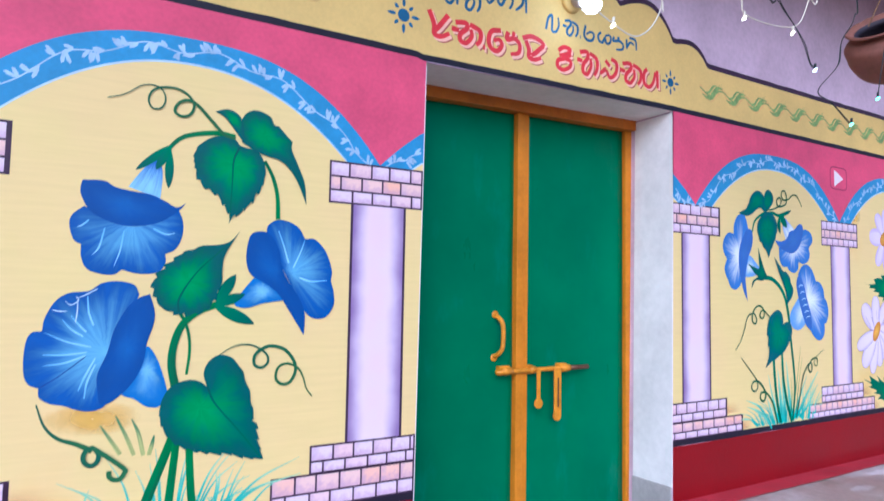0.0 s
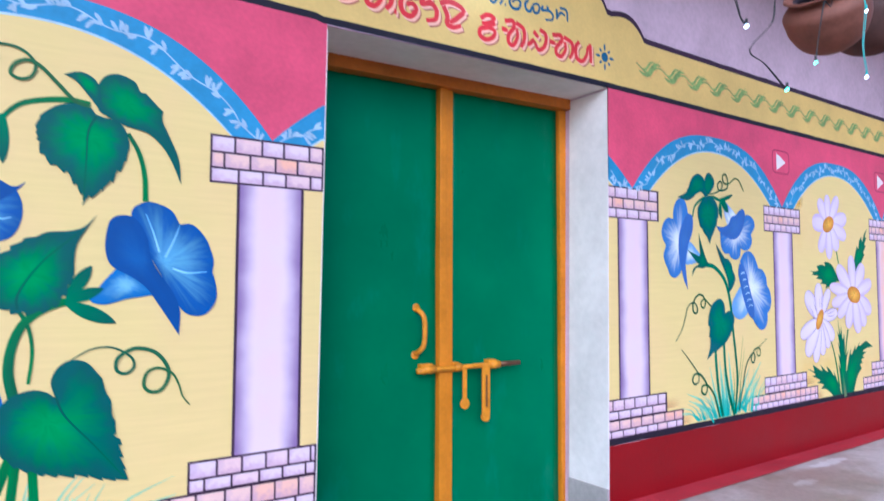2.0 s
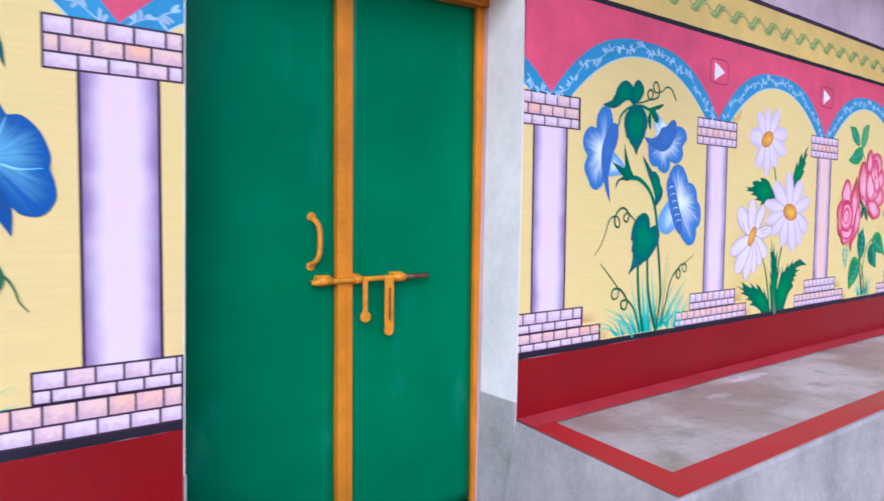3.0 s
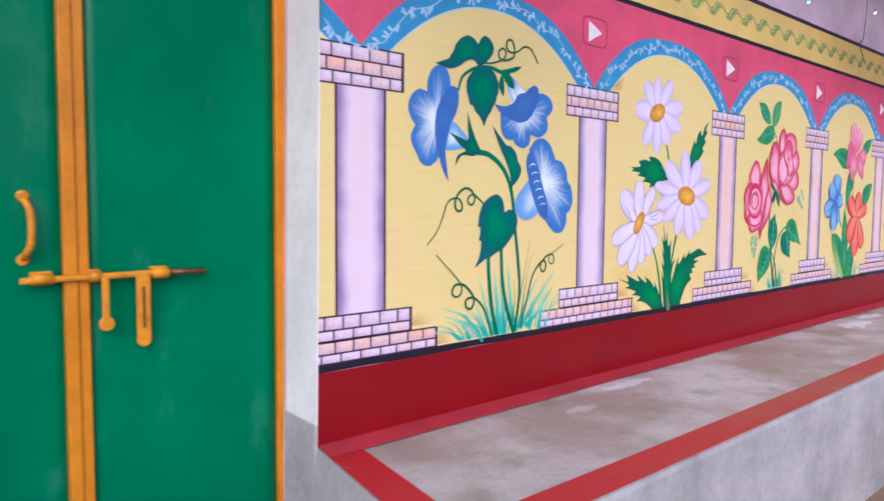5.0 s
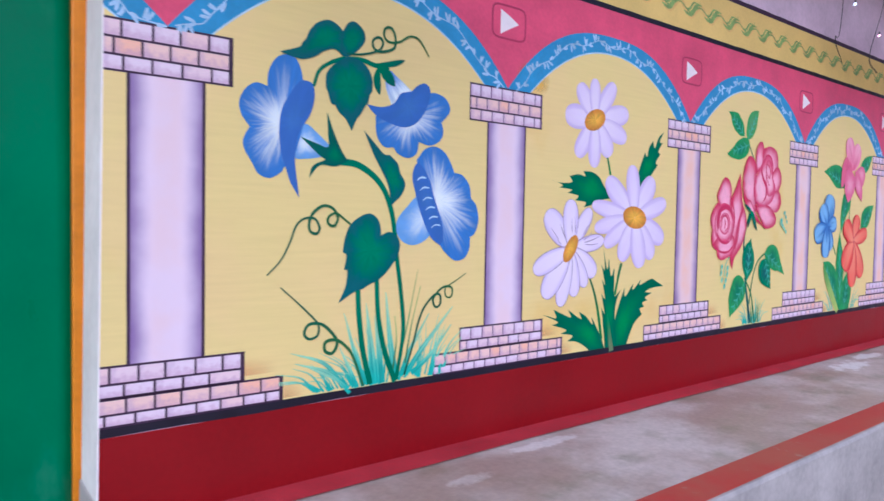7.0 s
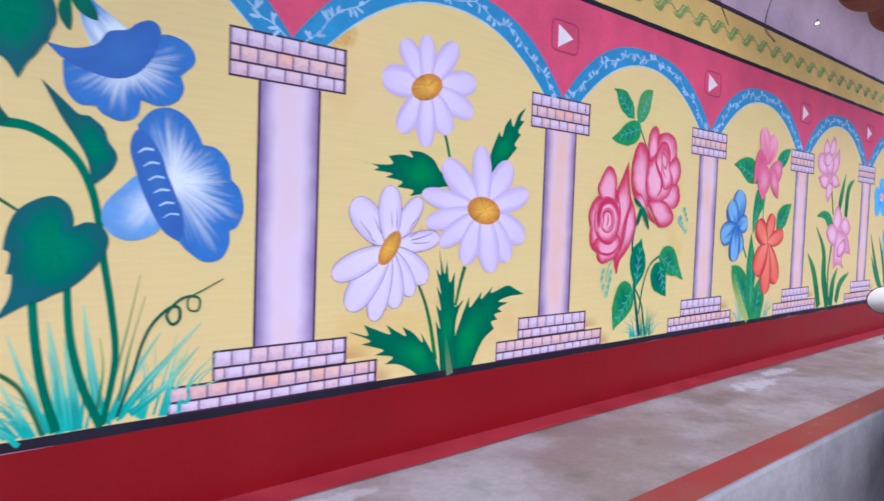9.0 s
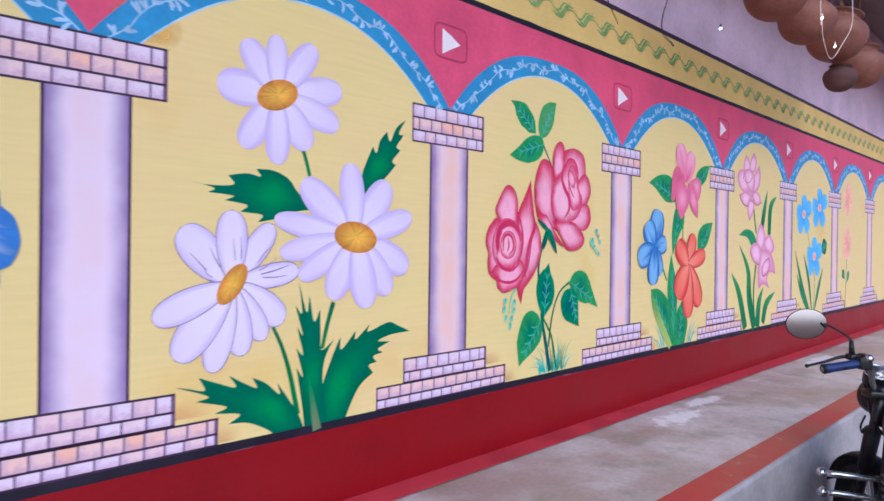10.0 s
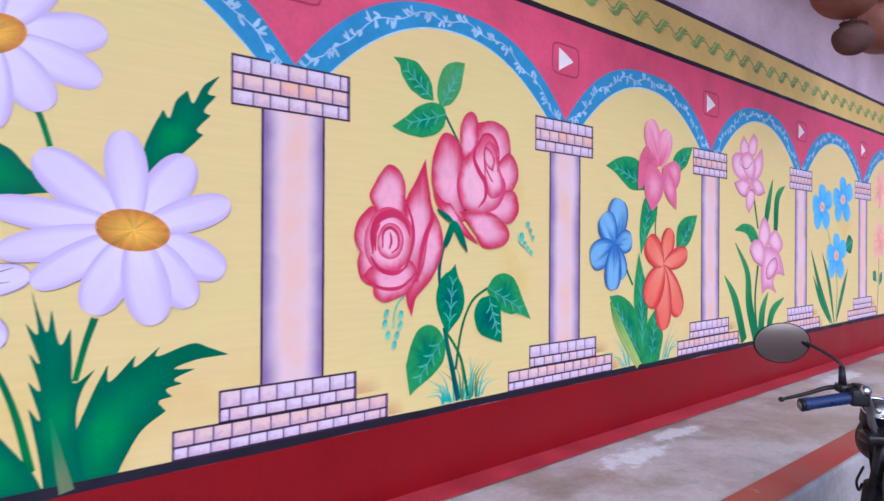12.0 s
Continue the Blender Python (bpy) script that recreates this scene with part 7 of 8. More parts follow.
stroke(LILY, [(8.060, 1.819), (8.118, 1.766), (8.206, 1.749), (8.274, 1.792), (8.376, 1.764), (8.472, 1.787)], 0.0061, 0.0036, M_RIM_PLUM, "brush_line")
shape(LILY, [(8.465, 1.636), (8.548, 1.565), (8.540, 1.484), (8.450, 1.427), (8.385, 1.490), (8.401, 1.580)], M_LILY_WASH, (8.457, 1.528))
shape(LILY, [(8.442, 1.441), (8.591, 1.448), (8.694, 1.405), (8.748, 1.332), (8.775, 1.262, 1), (8.660, 1.276), (8.600, 1.227), (8.652, 1.154, 1), (8.525, 1.191), (8.435, 1.160, 1), (8.418, 1.268), (8.426, 1.371)], M_LILY_WASH, (8.558, 1.307))
shape(LILY, [(8.616, 1.559), (8.711, 1.514), (8.747, 1.460), (8.677, 1.413), (8.557, 1.449), (8.515, 1.491)], M_LILY_WASH, (8.625, 1.488))
shape(LILY, [(8.322, 1.492), (8.441, 1.479), (8.474, 1.389), (8.434, 1.333), (8.323, 1.369), (8.261, 1.434)], M_LILY_WASH, (8.370, 1.417))
shape(LILY, [(8.634, 1.384), (8.660, 1.326), (8.583, 1.261), (8.508, 1.255), (8.491, 1.312), (8.557, 1.364)], M_LILY_WASH, (8.566, 1.321))
stroke(LILY, [(8.634, 1.384), (8.660, 1.326), (8.583, 1.261), (8.508, 1.255), (8.491, 1.312), (8.557, 1.364), (8.634, 1.384)], 0.0070, 0.0045, M_RIM_PLUM, "brush_line")
stroke(LILY, [(8.261, 1.434), (8.323, 1.369), (8.434, 1.333)], 0.0061, 0.0045, M_RIM_PLUM, "brush_line")

BLUESTAR = thing("painted_blue_flowers", "three sky blue flowers on long green leaves, painted on yellow", "painted plant", "mural plants")
stroke(BLUESTAR, [(9.647, 0.884), (9.427, 1.117), (9.222, 1.439)], 0.012, 0.003, M_LEAF3, "blade", 0.05)
stroke(BLUESTAR, [(9.682, 0.890), (9.574, 1.193), (9.434, 1.414)], 0.012, 0.003, M_LEAF3, "blade", 0.04)
stroke(BLUESTAR, [(9.601, 0.895), (9.404, 1.079), (9.269, 1.250)], 0.012, 0.003, M_LEAF3, "blade", 0.04)
stroke(BLUESTAR, [(9.717, 0.896), (9.843, 1.098), (9.973, 1.291)], 0.012, 0.003, M_LEAF3, "blade", 0.05)
stroke(BLUESTAR, [(9.718, 0.937), (9.726, 1.229), (9.527, 1.602)], 0.008, 0.006, M_STEM, "stem")
leaf(BLUESTAR, (9.852, 1.417), (10.082, 1.504), 0.076, 0.67, M_LEAF3, 0, 4, 0.05, 0.06, 4)
petal(BLUESTAR, (9.431, 1.740), (9.435, 1.901), 0.07, 0.65, M_SKYP, 0.35, 0)
petal(BLUESTAR, (9.431, 1.740), (9.624, 1.814), 0.07, 0.65, M_SKYP, 0.35, 0.04)
petal(BLUESTAR, (9.431, 1.740), (9.561, 1.607), 0.07, 0.65, M_SKYP, 0.35, -0.04)
petal(BLUESTAR, (9.431, 1.740), (9.298, 1.601), 0.07, 0.65, M_SKYP, 0.35, 0)
petal(BLUESTAR, (9.431, 1.740), (9.250, 1.764), 0.07, 0.65, M_SKYP, 0.35, 0.04)
face(BLUESTAR, (9.431, 1.740), (0.044, 0.002), (-0.001, -0.036), M_PEACH, 0, 0, None, 0, "flower_disc")
petal(BLUESTAR, (9.850, 1.813), (9.854, 1.984), 0.07, 0.65, M_SKYP, 0.35, 0)
petal(BLUESTAR, (9.850, 1.813), (10.067, 1.894), 0.07, 0.65, M_SKYP, 0.35, 0.04)
petal(BLUESTAR, (9.850, 1.813), (9.996, 1.673), 0.07, 0.65, M_SKYP, 0.35, -0.04)
petal(BLUESTAR, (9.850, 1.813), (9.702, 1.664), 0.07, 0.65, M_SKYP, 0.35, 0)
petal(BLUESTAR, (9.850, 1.813), (9.647, 1.836), 0.07, 0.65, M_SKYP, 0.35, 0.04)
face(BLUESTAR, (9.850, 1.813), (0.049, 0.003), (-0.001, -0.038), M_PEACH, 0, 0, None, 0, "flower_disc")
petal(BLUESTAR, (9.718, 1.389), (9.723, 1.556), 0.07, 0.65, M_SKYP, 0.35, 0)
petal(BLUESTAR, (9.718, 1.389), (9.927, 1.455), 0.07, 0.65, M_SKYP, 0.35, 0.04)
petal(BLUESTAR, (9.718, 1.389), (9.860, 1.242), 0.07, 0.65, M_SKYP, 0.35, -0.04)
petal(BLUESTAR, (9.718, 1.389), (9.575, 1.250), 0.07, 0.65, M_SKYP, 0.35, 0)
petal(BLUESTAR, (9.718, 1.389), (9.523, 1.423), 0.07, 0.65, M_SKYP, 0.35, 0.04)
face(BLUESTAR, (9.718, 1.389), (0.048, -0.001), (-0.001, -0.038), M_PEACH, 0, 0, None, 0, "flower_disc")

PEACHY = thing("painted_peach_flower", "peach coloured flowers with green leaves, painted on yellow", "painted plant", "mural plants")
stroke(PEACHY, [(10.682, 0.847), (10.725, 1.248), (10.737, 1.628)], 0.012, 0.008, M_STEM, "stem")
leaf(PEACHY, (10.692, 1.154), (10.575, 1.251), 0.046, 0.64, M_LEAF3, 0, 5, 0.05, 0.06, 4)
leaf(PEACHY, (10.721, 1.105), (10.818, 1.245), 0.039, 0.65, M_LEAF3, 0, 5, 0.05, 0.06, 4)
petal(PEACHY, (10.747, 1.938), (10.752, 2.100), 0.08, 0.65, M_PEACH, 0.35, 0)
petal(PEACHY, (10.747, 1.938), (10.889, 1.985), 0.08, 0.65, M_PEACH, 0.35, 0.04)
petal(PEACHY, (10.747, 1.938), (10.836, 1.808), 0.08, 0.65, M_PEACH, 0.35, -0.04)
petal(PEACHY, (10.747, 1.938), (10.651, 1.800), 0.08, 0.65, M_PEACH, 0.35, 0)
petal(PEACHY, (10.747, 1.938), (10.611, 1.953), 0.08, 0.65, M_PEACH, 0.35, 0.04)
petal(PEACHY, (10.733, 1.509), (10.738, 1.671), 0.08, 0.65, M_PEACH, 0.35, 0)
petal(PEACHY, (10.733, 1.509), (10.875, 1.549), 0.08, 0.65, M_PEACH, 0.35, 0.04)
petal(PEACHY, (10.733, 1.509), (10.822, 1.375), 0.08, 0.65, M_PEACH, 0.35, -0.04)
petal(PEACHY, (10.733, 1.509), (10.638, 1.376), 0.08, 0.65, M_PEACH, 0.35, 0)
petal(PEACHY, (10.733, 1.509), (10.598, 1.531), 0.08, 0.65, M_PEACH, 0.35, 0.04)


# golden washes on the yellow field
for u, v, ru, rv in ((0.165, 1.19, 0.13, 0.05), (4.10, 2.03, 0.10, 0.08)):
    wash = thing("golden_wash", "soft golden airbrushed patch on the yellow field", "painted patch", "golden washes")
    LAYER[wash.name] = 2.0
    face(wash, (u, v), (ru, 0.0), (0.0, rv), M_GOLD, 0, 0, None, 0, "wash")


# ---- lettering over the door ----
GLYPH = {
    "y": ([(0.00, 1.00), (0.25, 0.44), (0.22, 0.18)], [(0.93, 0.97), (0.51, 0.43), (0.25, 0.14), (0.38, 0.00), (0.67, 0.03), (1.00, 0.22)],),
    "t": ([(0.00, 0.56), (0.26, 0.55)], [(0.13, 0.91), (0.48, 1.00), (0.53, 0.75), (0.31, 0.39), (0.30, 0.07), (0.51, 0.00), (0.70, 0.40), (0.66, 0.75)], [(0.63, 0.98), (0.98, 0.78), (1.00, 0.33), (0.86, 0.00)],),
    "e": ([(0.91, 1.00), (0.25, 0.87), (0.00, 0.46), (0.17, 0.08), (0.66, 0.00), (1.00, 0.32), (0.78, 0.55), (0.38, 0.44)],),
    "5": ([(0.10, 1.00), (0.00, 0.65), (0.62, 0.76), (1.00, 0.53), (0.92, 0.15), (0.30, 0.00)], [(0.40, 0.98), (0.65, 0.95)],),
    "q": ([(0.00, 0.83), (0.39, 1.00), (0.82, 0.91), (1.00, 0.71)], [(0.14, 0.76), (0.29, 0.39), (0.29, 0.07), (0.54, 0.00), (0.84, 0.15)], [(0.95, 0.72), (0.59, 0.32), (0.39, 0.16)],),
    "8": ([(0.05, 0.79), (0.46, 1.00), (0.92, 0.95), (0.66, 0.71), (0.12, 0.61)], [(1.00, 0.76), (0.50, 0.51), (0.04, 0.37), (0.00, 0.11), (0.41, 0.00), (0.91, 0.20), (0.95, 0.45), (0.58, 0.49)],),
    "n": ([(0.67, 1.00), (1.00, 0.84), (0.96, 0.32), (0.61, 0.00), (0.37, 0.36)], [(0.37, 0.44), (0.00, 0.09)], [(0.32, 0.84), (0.59, 0.60)],),
    "u": ([(0.22, 0.94), (0.00, 0.66), (0.02, 0.14), (0.38, 0.00), (0.68, 0.33), (0.82, 0.88)], [(0.95, 1.00), (1.00, 0.03)],),
    "g": ([(0.30, 0.97), (0.03, 0.68), (0.00, 0.25), (0.23, 0.08), (0.46, 0.46), (0.54, 0.86), (0.81, 1.00), (1.00, 0.75), (1.00, 0.33), (0.80, 0.00)],),
    "l": ([(0.00, 0.74), (0.78, 1.00), (0.97, 0.70), (1.00, 0.00)], [(0.76, 0.83), (0.62, 0.40), (0.09, 0.00)],),
    "i": ([(0.00, 0.00), (0.17, 0.76), (0.45, 1.00), (0.48, 0.53), (0.48, 0.02), (0.78, 0.02), (1.00, 0.47), (0.93, 0.97)],),
    "b": ([(0.14, 1.00), (0.00, 0.30), (0.34, 0.00), (0.86, 0.10), (1.00, 0.52), (0.64, 0.62), (0.23, 0.38)],),
    "w": ([(0.22, 1.00), (0.00, 0.57), (0.08, 0.07), (0.34, 0.00), (0.52, 0.52), (0.64, 0.02), (0.91, 0.14), (1.00, 0.68), (0.83, 0.91), (0.52, 0.70)],),
    "p": ([(0.02, 0.83), (0.05, 0.00)], [(0.00, 0.09), (0.39, 0.62), (0.78, 0.51)], [(0.30, 1.00), (0.91, 0.94), (1.00, 0.08)],),
    ".": ([(0.0, 0.5), (1.0, 0.5)],),
}


def lettering(letters, mat, width, shadow=None, outline=None):
    """A word: each letter's glyph with its corner, width and height on the wall."""
    root = thing("painted_word", "hand-painted word in curved script over the door", "lettering", "sign lettering")
    for g, u, v, w, h in letters:
        for k, s in enumerate(GLYPH[g]):
            pts = [(u + a * w, v + b * h) for a, b in s]
            if outline:
                sheet("letter_outline", ribbon_rows([(a + 0.013, b - 0.012) for a, b in pts], width * 1.15, width * 1.15, 6), 3.9 + 0.02 * k, outline, root, rise=0.012)
            if shadow:
                sheet("letter_shadow", ribbon_rows([(a + 0.007, b - 0.007) for a, b in pts], width * 1.3, width * 1.3, 6), 4.2 + 0.05 * k, shadow, root, rise=0.012)
            sheet("letter_stroke", ribbon_rows(pts, width * 1.1, width * 0.85, 6, width * 0.15), 5.0 + 0.05 * k, mat, root, rise=0.012)
    return root


def small_sun(u, v, r):
    s = thing("painted_sun", "blue painted sun with eight pointed rays", "painted motif", "sign suns")
    face(s, (u, v), (r * 0.36, 0), (0, r * 0.36), M_BLUTXT, 0, 0, None, 0, "sun_disc")
    for k in range(8):
        f = radians(45 * k + 90)
        ln = r if k % 2 == 0 else r * 0.8
        petal(s, (u + 0.48 * r * math.cos(f), v + 0.48 * r * math.sin(f)), (u + ln * math.cos(f), v + ln * math.sin(f)), r * 0.10, 0.4, M_BLUTXT, 0.7, 0, "ray")


lettering((("y", 1.191, 2.486, 0.089, 0.091), ("t", 1.289, 2.486, 0.131, 0.076), (".", 1.433, 2.485, 0.010, 0.002), ("e", 1.459, 2.485, 0.064, 0.085), ("5", 1.547, 2.485, 0.063, 0.088), ("q", 1.625, 2.487, 0.114, 0.092)), M_REDTXT, 0.0180, M_BLUSH, M_LETTER_EDGE)
lettering((("8", 1.810, 2.475, 0.074, 0.097), ("t", 1.918, 2.482, 0.115, 0.096), ("n", 2.052, 2.491, 0.099, 0.085), ("t", 2.171, 2.491, 0.134, 0.087), ("u", 2.327, 2.494, 0.091, 0.086)), M_REDTXT, 0.0165, M_BLUSH, M_LETTER_EDGE)
lettering((("u", 1.262, 2.623, 0.051, 0.063), ("t", 1.328, 2.618, 0.087, 0.070), ("n", 1.420, 2.668, 0.063, 0.068), ("g", 1.502, 2.667, 0.070, 0.072), ("l", 1.584, 2.669, 0.058, 0.070)), M_BLUTXT, 0.0115)
lettering((("i", 1.746, 2.627, 0.069, 0.066), ("t", 1.837, 2.630, 0.083, 0.062), (".", 1.933, 2.634, 0.006, 0.001), ("b", 1.958, 2.631, 0.056, 0.063), ("w", 2.040, 2.640, 0.077, 0.044), ("5", 2.131, 2.625, 0.061, 0.056), ("p", 2.213, 2.642, 0.064, 0.053)), M_BLUTXT, 0.0105)
small_sun(1.087, 2.530, 0.066)
small_sun(2.506, 2.541, 0.060)


# ---- lamp over the sign ----
def wall_bulb():
    b = thing("wall_bulb", "lit white bulb in a holder on a round wall block", "lamp", at=(1.878, WY, 2.768))
    axis = Vector((-0.05, -0.22, -0.12)).normalized()
    turn = axis.to_track_quat("Z", "Y").to_matrix().to_4x4()
    base = Matrix.Translation((1.878, WY, 2.768)) @ pose(0, 0, 0, 90)
    part("block", lathe([(0.048, -0.002), (0.048, 0.012), (0.042, 0.022), (0.03, 0.026)], 28, base), M_BAND, b, "ochre painted round block", True)
    m = Matrix.Translation((1.878, WY - 0.022, 2.768)) @ turn
    part("holder", lathe([(0.019, -0.01), (0.019, 0.03), (0.024, 0.034), (0.024, 0.085), (0.021, 0.09)], 24, m), M_CEMENT, b, "grey bulb holder", True)
    part("bulb", lathe([(0.020, 0.088), (0.024, 0.105), (0.034, 0.13), (0.038, 0.155), (0.036, 0.175), (0.026, 0.195), (0.010, 0.204), (0.0, 0.206)], 28, m), M_BULB, b, "lit white bulb", True)


wall_bulb()


# ---- hung clay pots ----
def clay_pot(at, d, label, dark=False, lean=(0.0, 0.0), mouth=1.0):
    x, y, z = at
    p = thing("hanging_pot", label, "clay pot", "pots under the eave", at=at)
    r = d / 2
    prof = [(0.02 * r, -0.86 * r), (0.42 * r, -0.80 * r), (0.76 * r, -0.55 * r), (0.96 * r, -0.15 * r), (1.0 * r, 0.10 * r), (0.93 * r, 0.36 * r), (0.70 * r, 0.56 * r), (0.56 * r, 0.63 * r), (0.55 * r, 0.72 * r), (0.64 * r, 0.80 * r), (0.70 * r, 0.82 * r),
            (0.66 * r, 0.78 * r), (0.50 * r, 0.70 * r), (0.50 * r, 0.62 * r), (0.66 * r, 0.50 * r), (0.88 * r, 0.30 * r), (0.90 * r, -0.15 * r), (0.60 * r, -0.62 * r), (0.02 * r, -0.80 * r)]
    m = Matrix.Translation(at) @ pose(0, 0, 0, lean[0], lean[1])
    prof = [(a * (mouth if b > 0.55 * r else (1 + (mouth - 1) * 0.4 if b > 0.3 * r else 1)), b) for a, b in prof]
    smooth_prof = [tuple(q) for q in spline(prof[:11], 4)] + prof[11:]
    if mouth > 1:
        ring = [(0.70 * r * mouth + 0.045 * r * math.cos(a), 0.80 * r + 0.04 * r * math.sin(a)) for a in [math.pi * 2 * k / 8 for k in range(9)]]
        edge = lathe(ring, 40, m, None, False)
        for v in edge.verts:
            v.co += Vector((0, 0, 1)) * 0.004 * noise.noise(v.co * 40)
        part("rim", edge, M_CLAY, p, "worn clay rim", True)
        # dark inner skin paints in the shade inside the mouth
        part("inside", lathe([(a * 0.985, b) for a, b in prof[11:]], 48, m, None, False), M_POT_SHADE, p, "clay inside, darkened for the shade in the hollow", True)
    part("body", lathe(smooth_prof, 48, m), M_CLAY2 if dark else M_CLAY, p, "", True)
    for k in range(3):
        f = 2 * math.pi * k / 3 + x
        part("cord", tube([(x + 0.6 * r * math.cos(f), y + 0.6 * r * math.sin(f), z + 0.66 * r), (x, y, z + 1.9 * r)], 0.003, 6), M_WOOD, p, "thin brown hanging cord")
    part("hanger", tube([(x, y, z + 1.9 * r), (x, y, 3.42 + 0.40 * (y - 0.95) - 0.02)], 0.003, 6), M_WOOD, p, "thin brown hanging cord")


for at, d, dark, lean in (((2.70, 1.14, 2.47), 0.27, False, -38), ((3.06, 1.16, 2.555), 0.29, True, 6), ((6.98, 1.4, 2.78), 0.32, False, 5), ((7.46, 1.4, 2.76), 0.30, False, 9),
                          ((8.02, 1.4, 2.80), 0.35, False, 12), ((8.12, 1.40, 2.56), 0.19, True, 4), ((8.66, 1.42, 2.745), 0.33, False, 8), ((6.50, 1.37, 2.785), 0.27, True, 6)):
    clay_pot(at, d, "soot-darkened round clay pot hung on cords under the eave" if dark else "round terracotta pot hung on cords under the eave", dark, (lean, lean * 0.6) if lean > 0 else (6, lean), 1.0 if lean > 0 else 1.24)


# ---- strings of small lights ----
def light_string(pts, wire, lamps, twist=0.0, shift=(0.0, 0.0), label="thin wire with small lit lamps hanging below the eave"):
    """pts hang from the eave downwards; lamps: (point, material)."""
    pts = [(x + shift[0], y, z + shift[1] * (z < 3)) for x, y, z in pts]
    lamps = [((x + shift[0], y, z + shift[1]), m) for (x, y, z), m in lamps]
    s = thing("light_string", label, "string lights", "fairy lights", at=pts[0])
    part("wire", tube(pts, 0.0016 if wire is M_WIRE_PALE else 0.0012, 6, 6), wire, s)
    if twist:
        rnd = random.Random(int(pts[0][0] * 1000))
        part("wire", tube([(a + rnd.uniform(-twist, twist), b, c + rnd.uniform(-twist, twist)) for a, b, c in pts], 0.0011, 6, 6), wire, s)
    for (x, y, z), mat in lamps:
        bm = lathe([(0.0008, -0.006), (0.0026, -0.004), (0.0032, 0.0), (0.0026, 0.004), (0.0015, 0.006)], 10, Matrix.Translation((x, y, z)) @ pose(0, 0, 0, 40, 30))
        lamp = part("lamp", bm, mat, s, "small lit lamp", True)
        part("socket", tube([(x, y, z + 0.005), (x + 0.002, y, z + 0.018)], 0.0032, 8), wire, s)


Y1, Y2, Y3 = 0.9, 1.3, 1.0
EAVE = 3.38
light_string([(0.80, 0.96, EAVE), (0.84, Y1, 2.2), (0.895, Y1, 2.103), (0.959, Y1, 2.072), (1.019, Y1, 2.06), (1.072, Y1, 2.094), (1.105, Y1, 2.157), (1.10, Y1, 2.24), (1.12, 0.96, EAVE)], M_WIRE_PALE, [((0.955, Y1, 2.068), M_WARM), ((1.106, Y1, 2.205), M_WARM)], shift=(0.05, 0.02))
light_string([(1.36, 0.96, EAVE), (1.381, Y1, 2.31), (1.392, Y1, 2.247), (1.398, Y1, 2.205), (1.481, Y1, 2.199), (1.587, Y1, 2.212), (1.643, Y1, 2.241), (1.684, Y1, 2.311), (1.726, Y1, 2.40), (1.75, 0.96, EAVE)], M_WIRE_PALE, [((1.40, Y1, 2.19), M_WARM), ((1.605, Y1, 2.200), M_WARM)], shift=(0.05, 0.02))
light_string([(1.44, 0.96, EAVE), (1.48, Y1, 2.36), (1.548, Y1, 2.269), (1.609, Y1, 2.226), (1.66, Y1, 2.186), (1.684, Y1, 2.139), (1.703, Y1, 2.131)], M_WIRE_DARK, [((1.706, Y1, 2.122), M_COOL)], 0.006, shift=(0.05, 0.02))
light_string([(1.90, 0.96, EAVE), (1.925, Y1, 2.445), (1.915, Y1, 2.318), (1.845, Y1, 2.234), (1.824, Y1, 2.161), (1.718, Y1, 2.068), (1.787, Y1, 2.047), (1.876, Y1, 2.007)], M_WIRE_DARK, [((1.884, Y1, 2.002), M_GREENLED)], 0.006, shift=(0.05, 0.02))
light_string([(2.36, 0.96, EAVE), (2.379, Y1, 2.435), (2.399, Y1, 2.344), (2.373, Y1, 2.231), (2.393, Y1, 2.153)], M_WIRE_TEAL, [((2.398, Y1, 2.34), M_COOL), ((2.385, Y1, 2.14), M_COOL)], 0.012)
light_string([(2.20, 0.96, EAVE), (2.19, Y1, 2.40), (2.14, Y1, 2.30), (2.11, Y1, 2.21), (2.085, Y1, 2.13)], M_WIRE_DARK, [((2.085, Y1, 2.122), M_GREENLED)], 0.005)
light_string([(4.78, 1.28, 3.50), (4.82, Y2, 2.507), (4.876, Y2, 2.445), (4.60, Y2, 2.36)], M_WIRE_DARK, [((4.583, Y2, 2.345), M_GREENLED)], 0.006)
light_string([(5.50, 1.28, 3.50), (5.526, Y2, 2.679), (5.72, Y2, 2.56), (5.573, Y2, 2.254), (5.663, Y2, 2.191)], M_WIRE_DARK, [((5.845, Y2, 2.503), M_REDLED), ((5.842, Y2, 2.445), M_COOL), ((6.067, Y2, 2.352), M_COOL)], 0.01)
light_string([(5.30, 1.28, 3.50), (5.271, Y2, 2.405), (5.209, Y2, 2.269), (5.289, Y2, 2.177)], M_WIRE_DARK, [((5.398, Y2, 2.452), M_COOL), ((5.677, Y2, 2.367), M_REDLED)], 0.006)
light_string([(6.27, 1.0, EAVE), (6.278, Y3, 2.44), (6.298, Y3, 2.373), (6.317, Y3, 2.307), (6.42, Y3, 2.248), (6.577, Y3, 2.342), (6.724, Y3, 2.462), (6.73, Y3, 2.60), (6.74, 1.0, EAVE)], M_WIRE_PALE, [((6.475, Y3, 2.31), M_WARM), ((6.298, Y3, 2.38), M_WARM)])


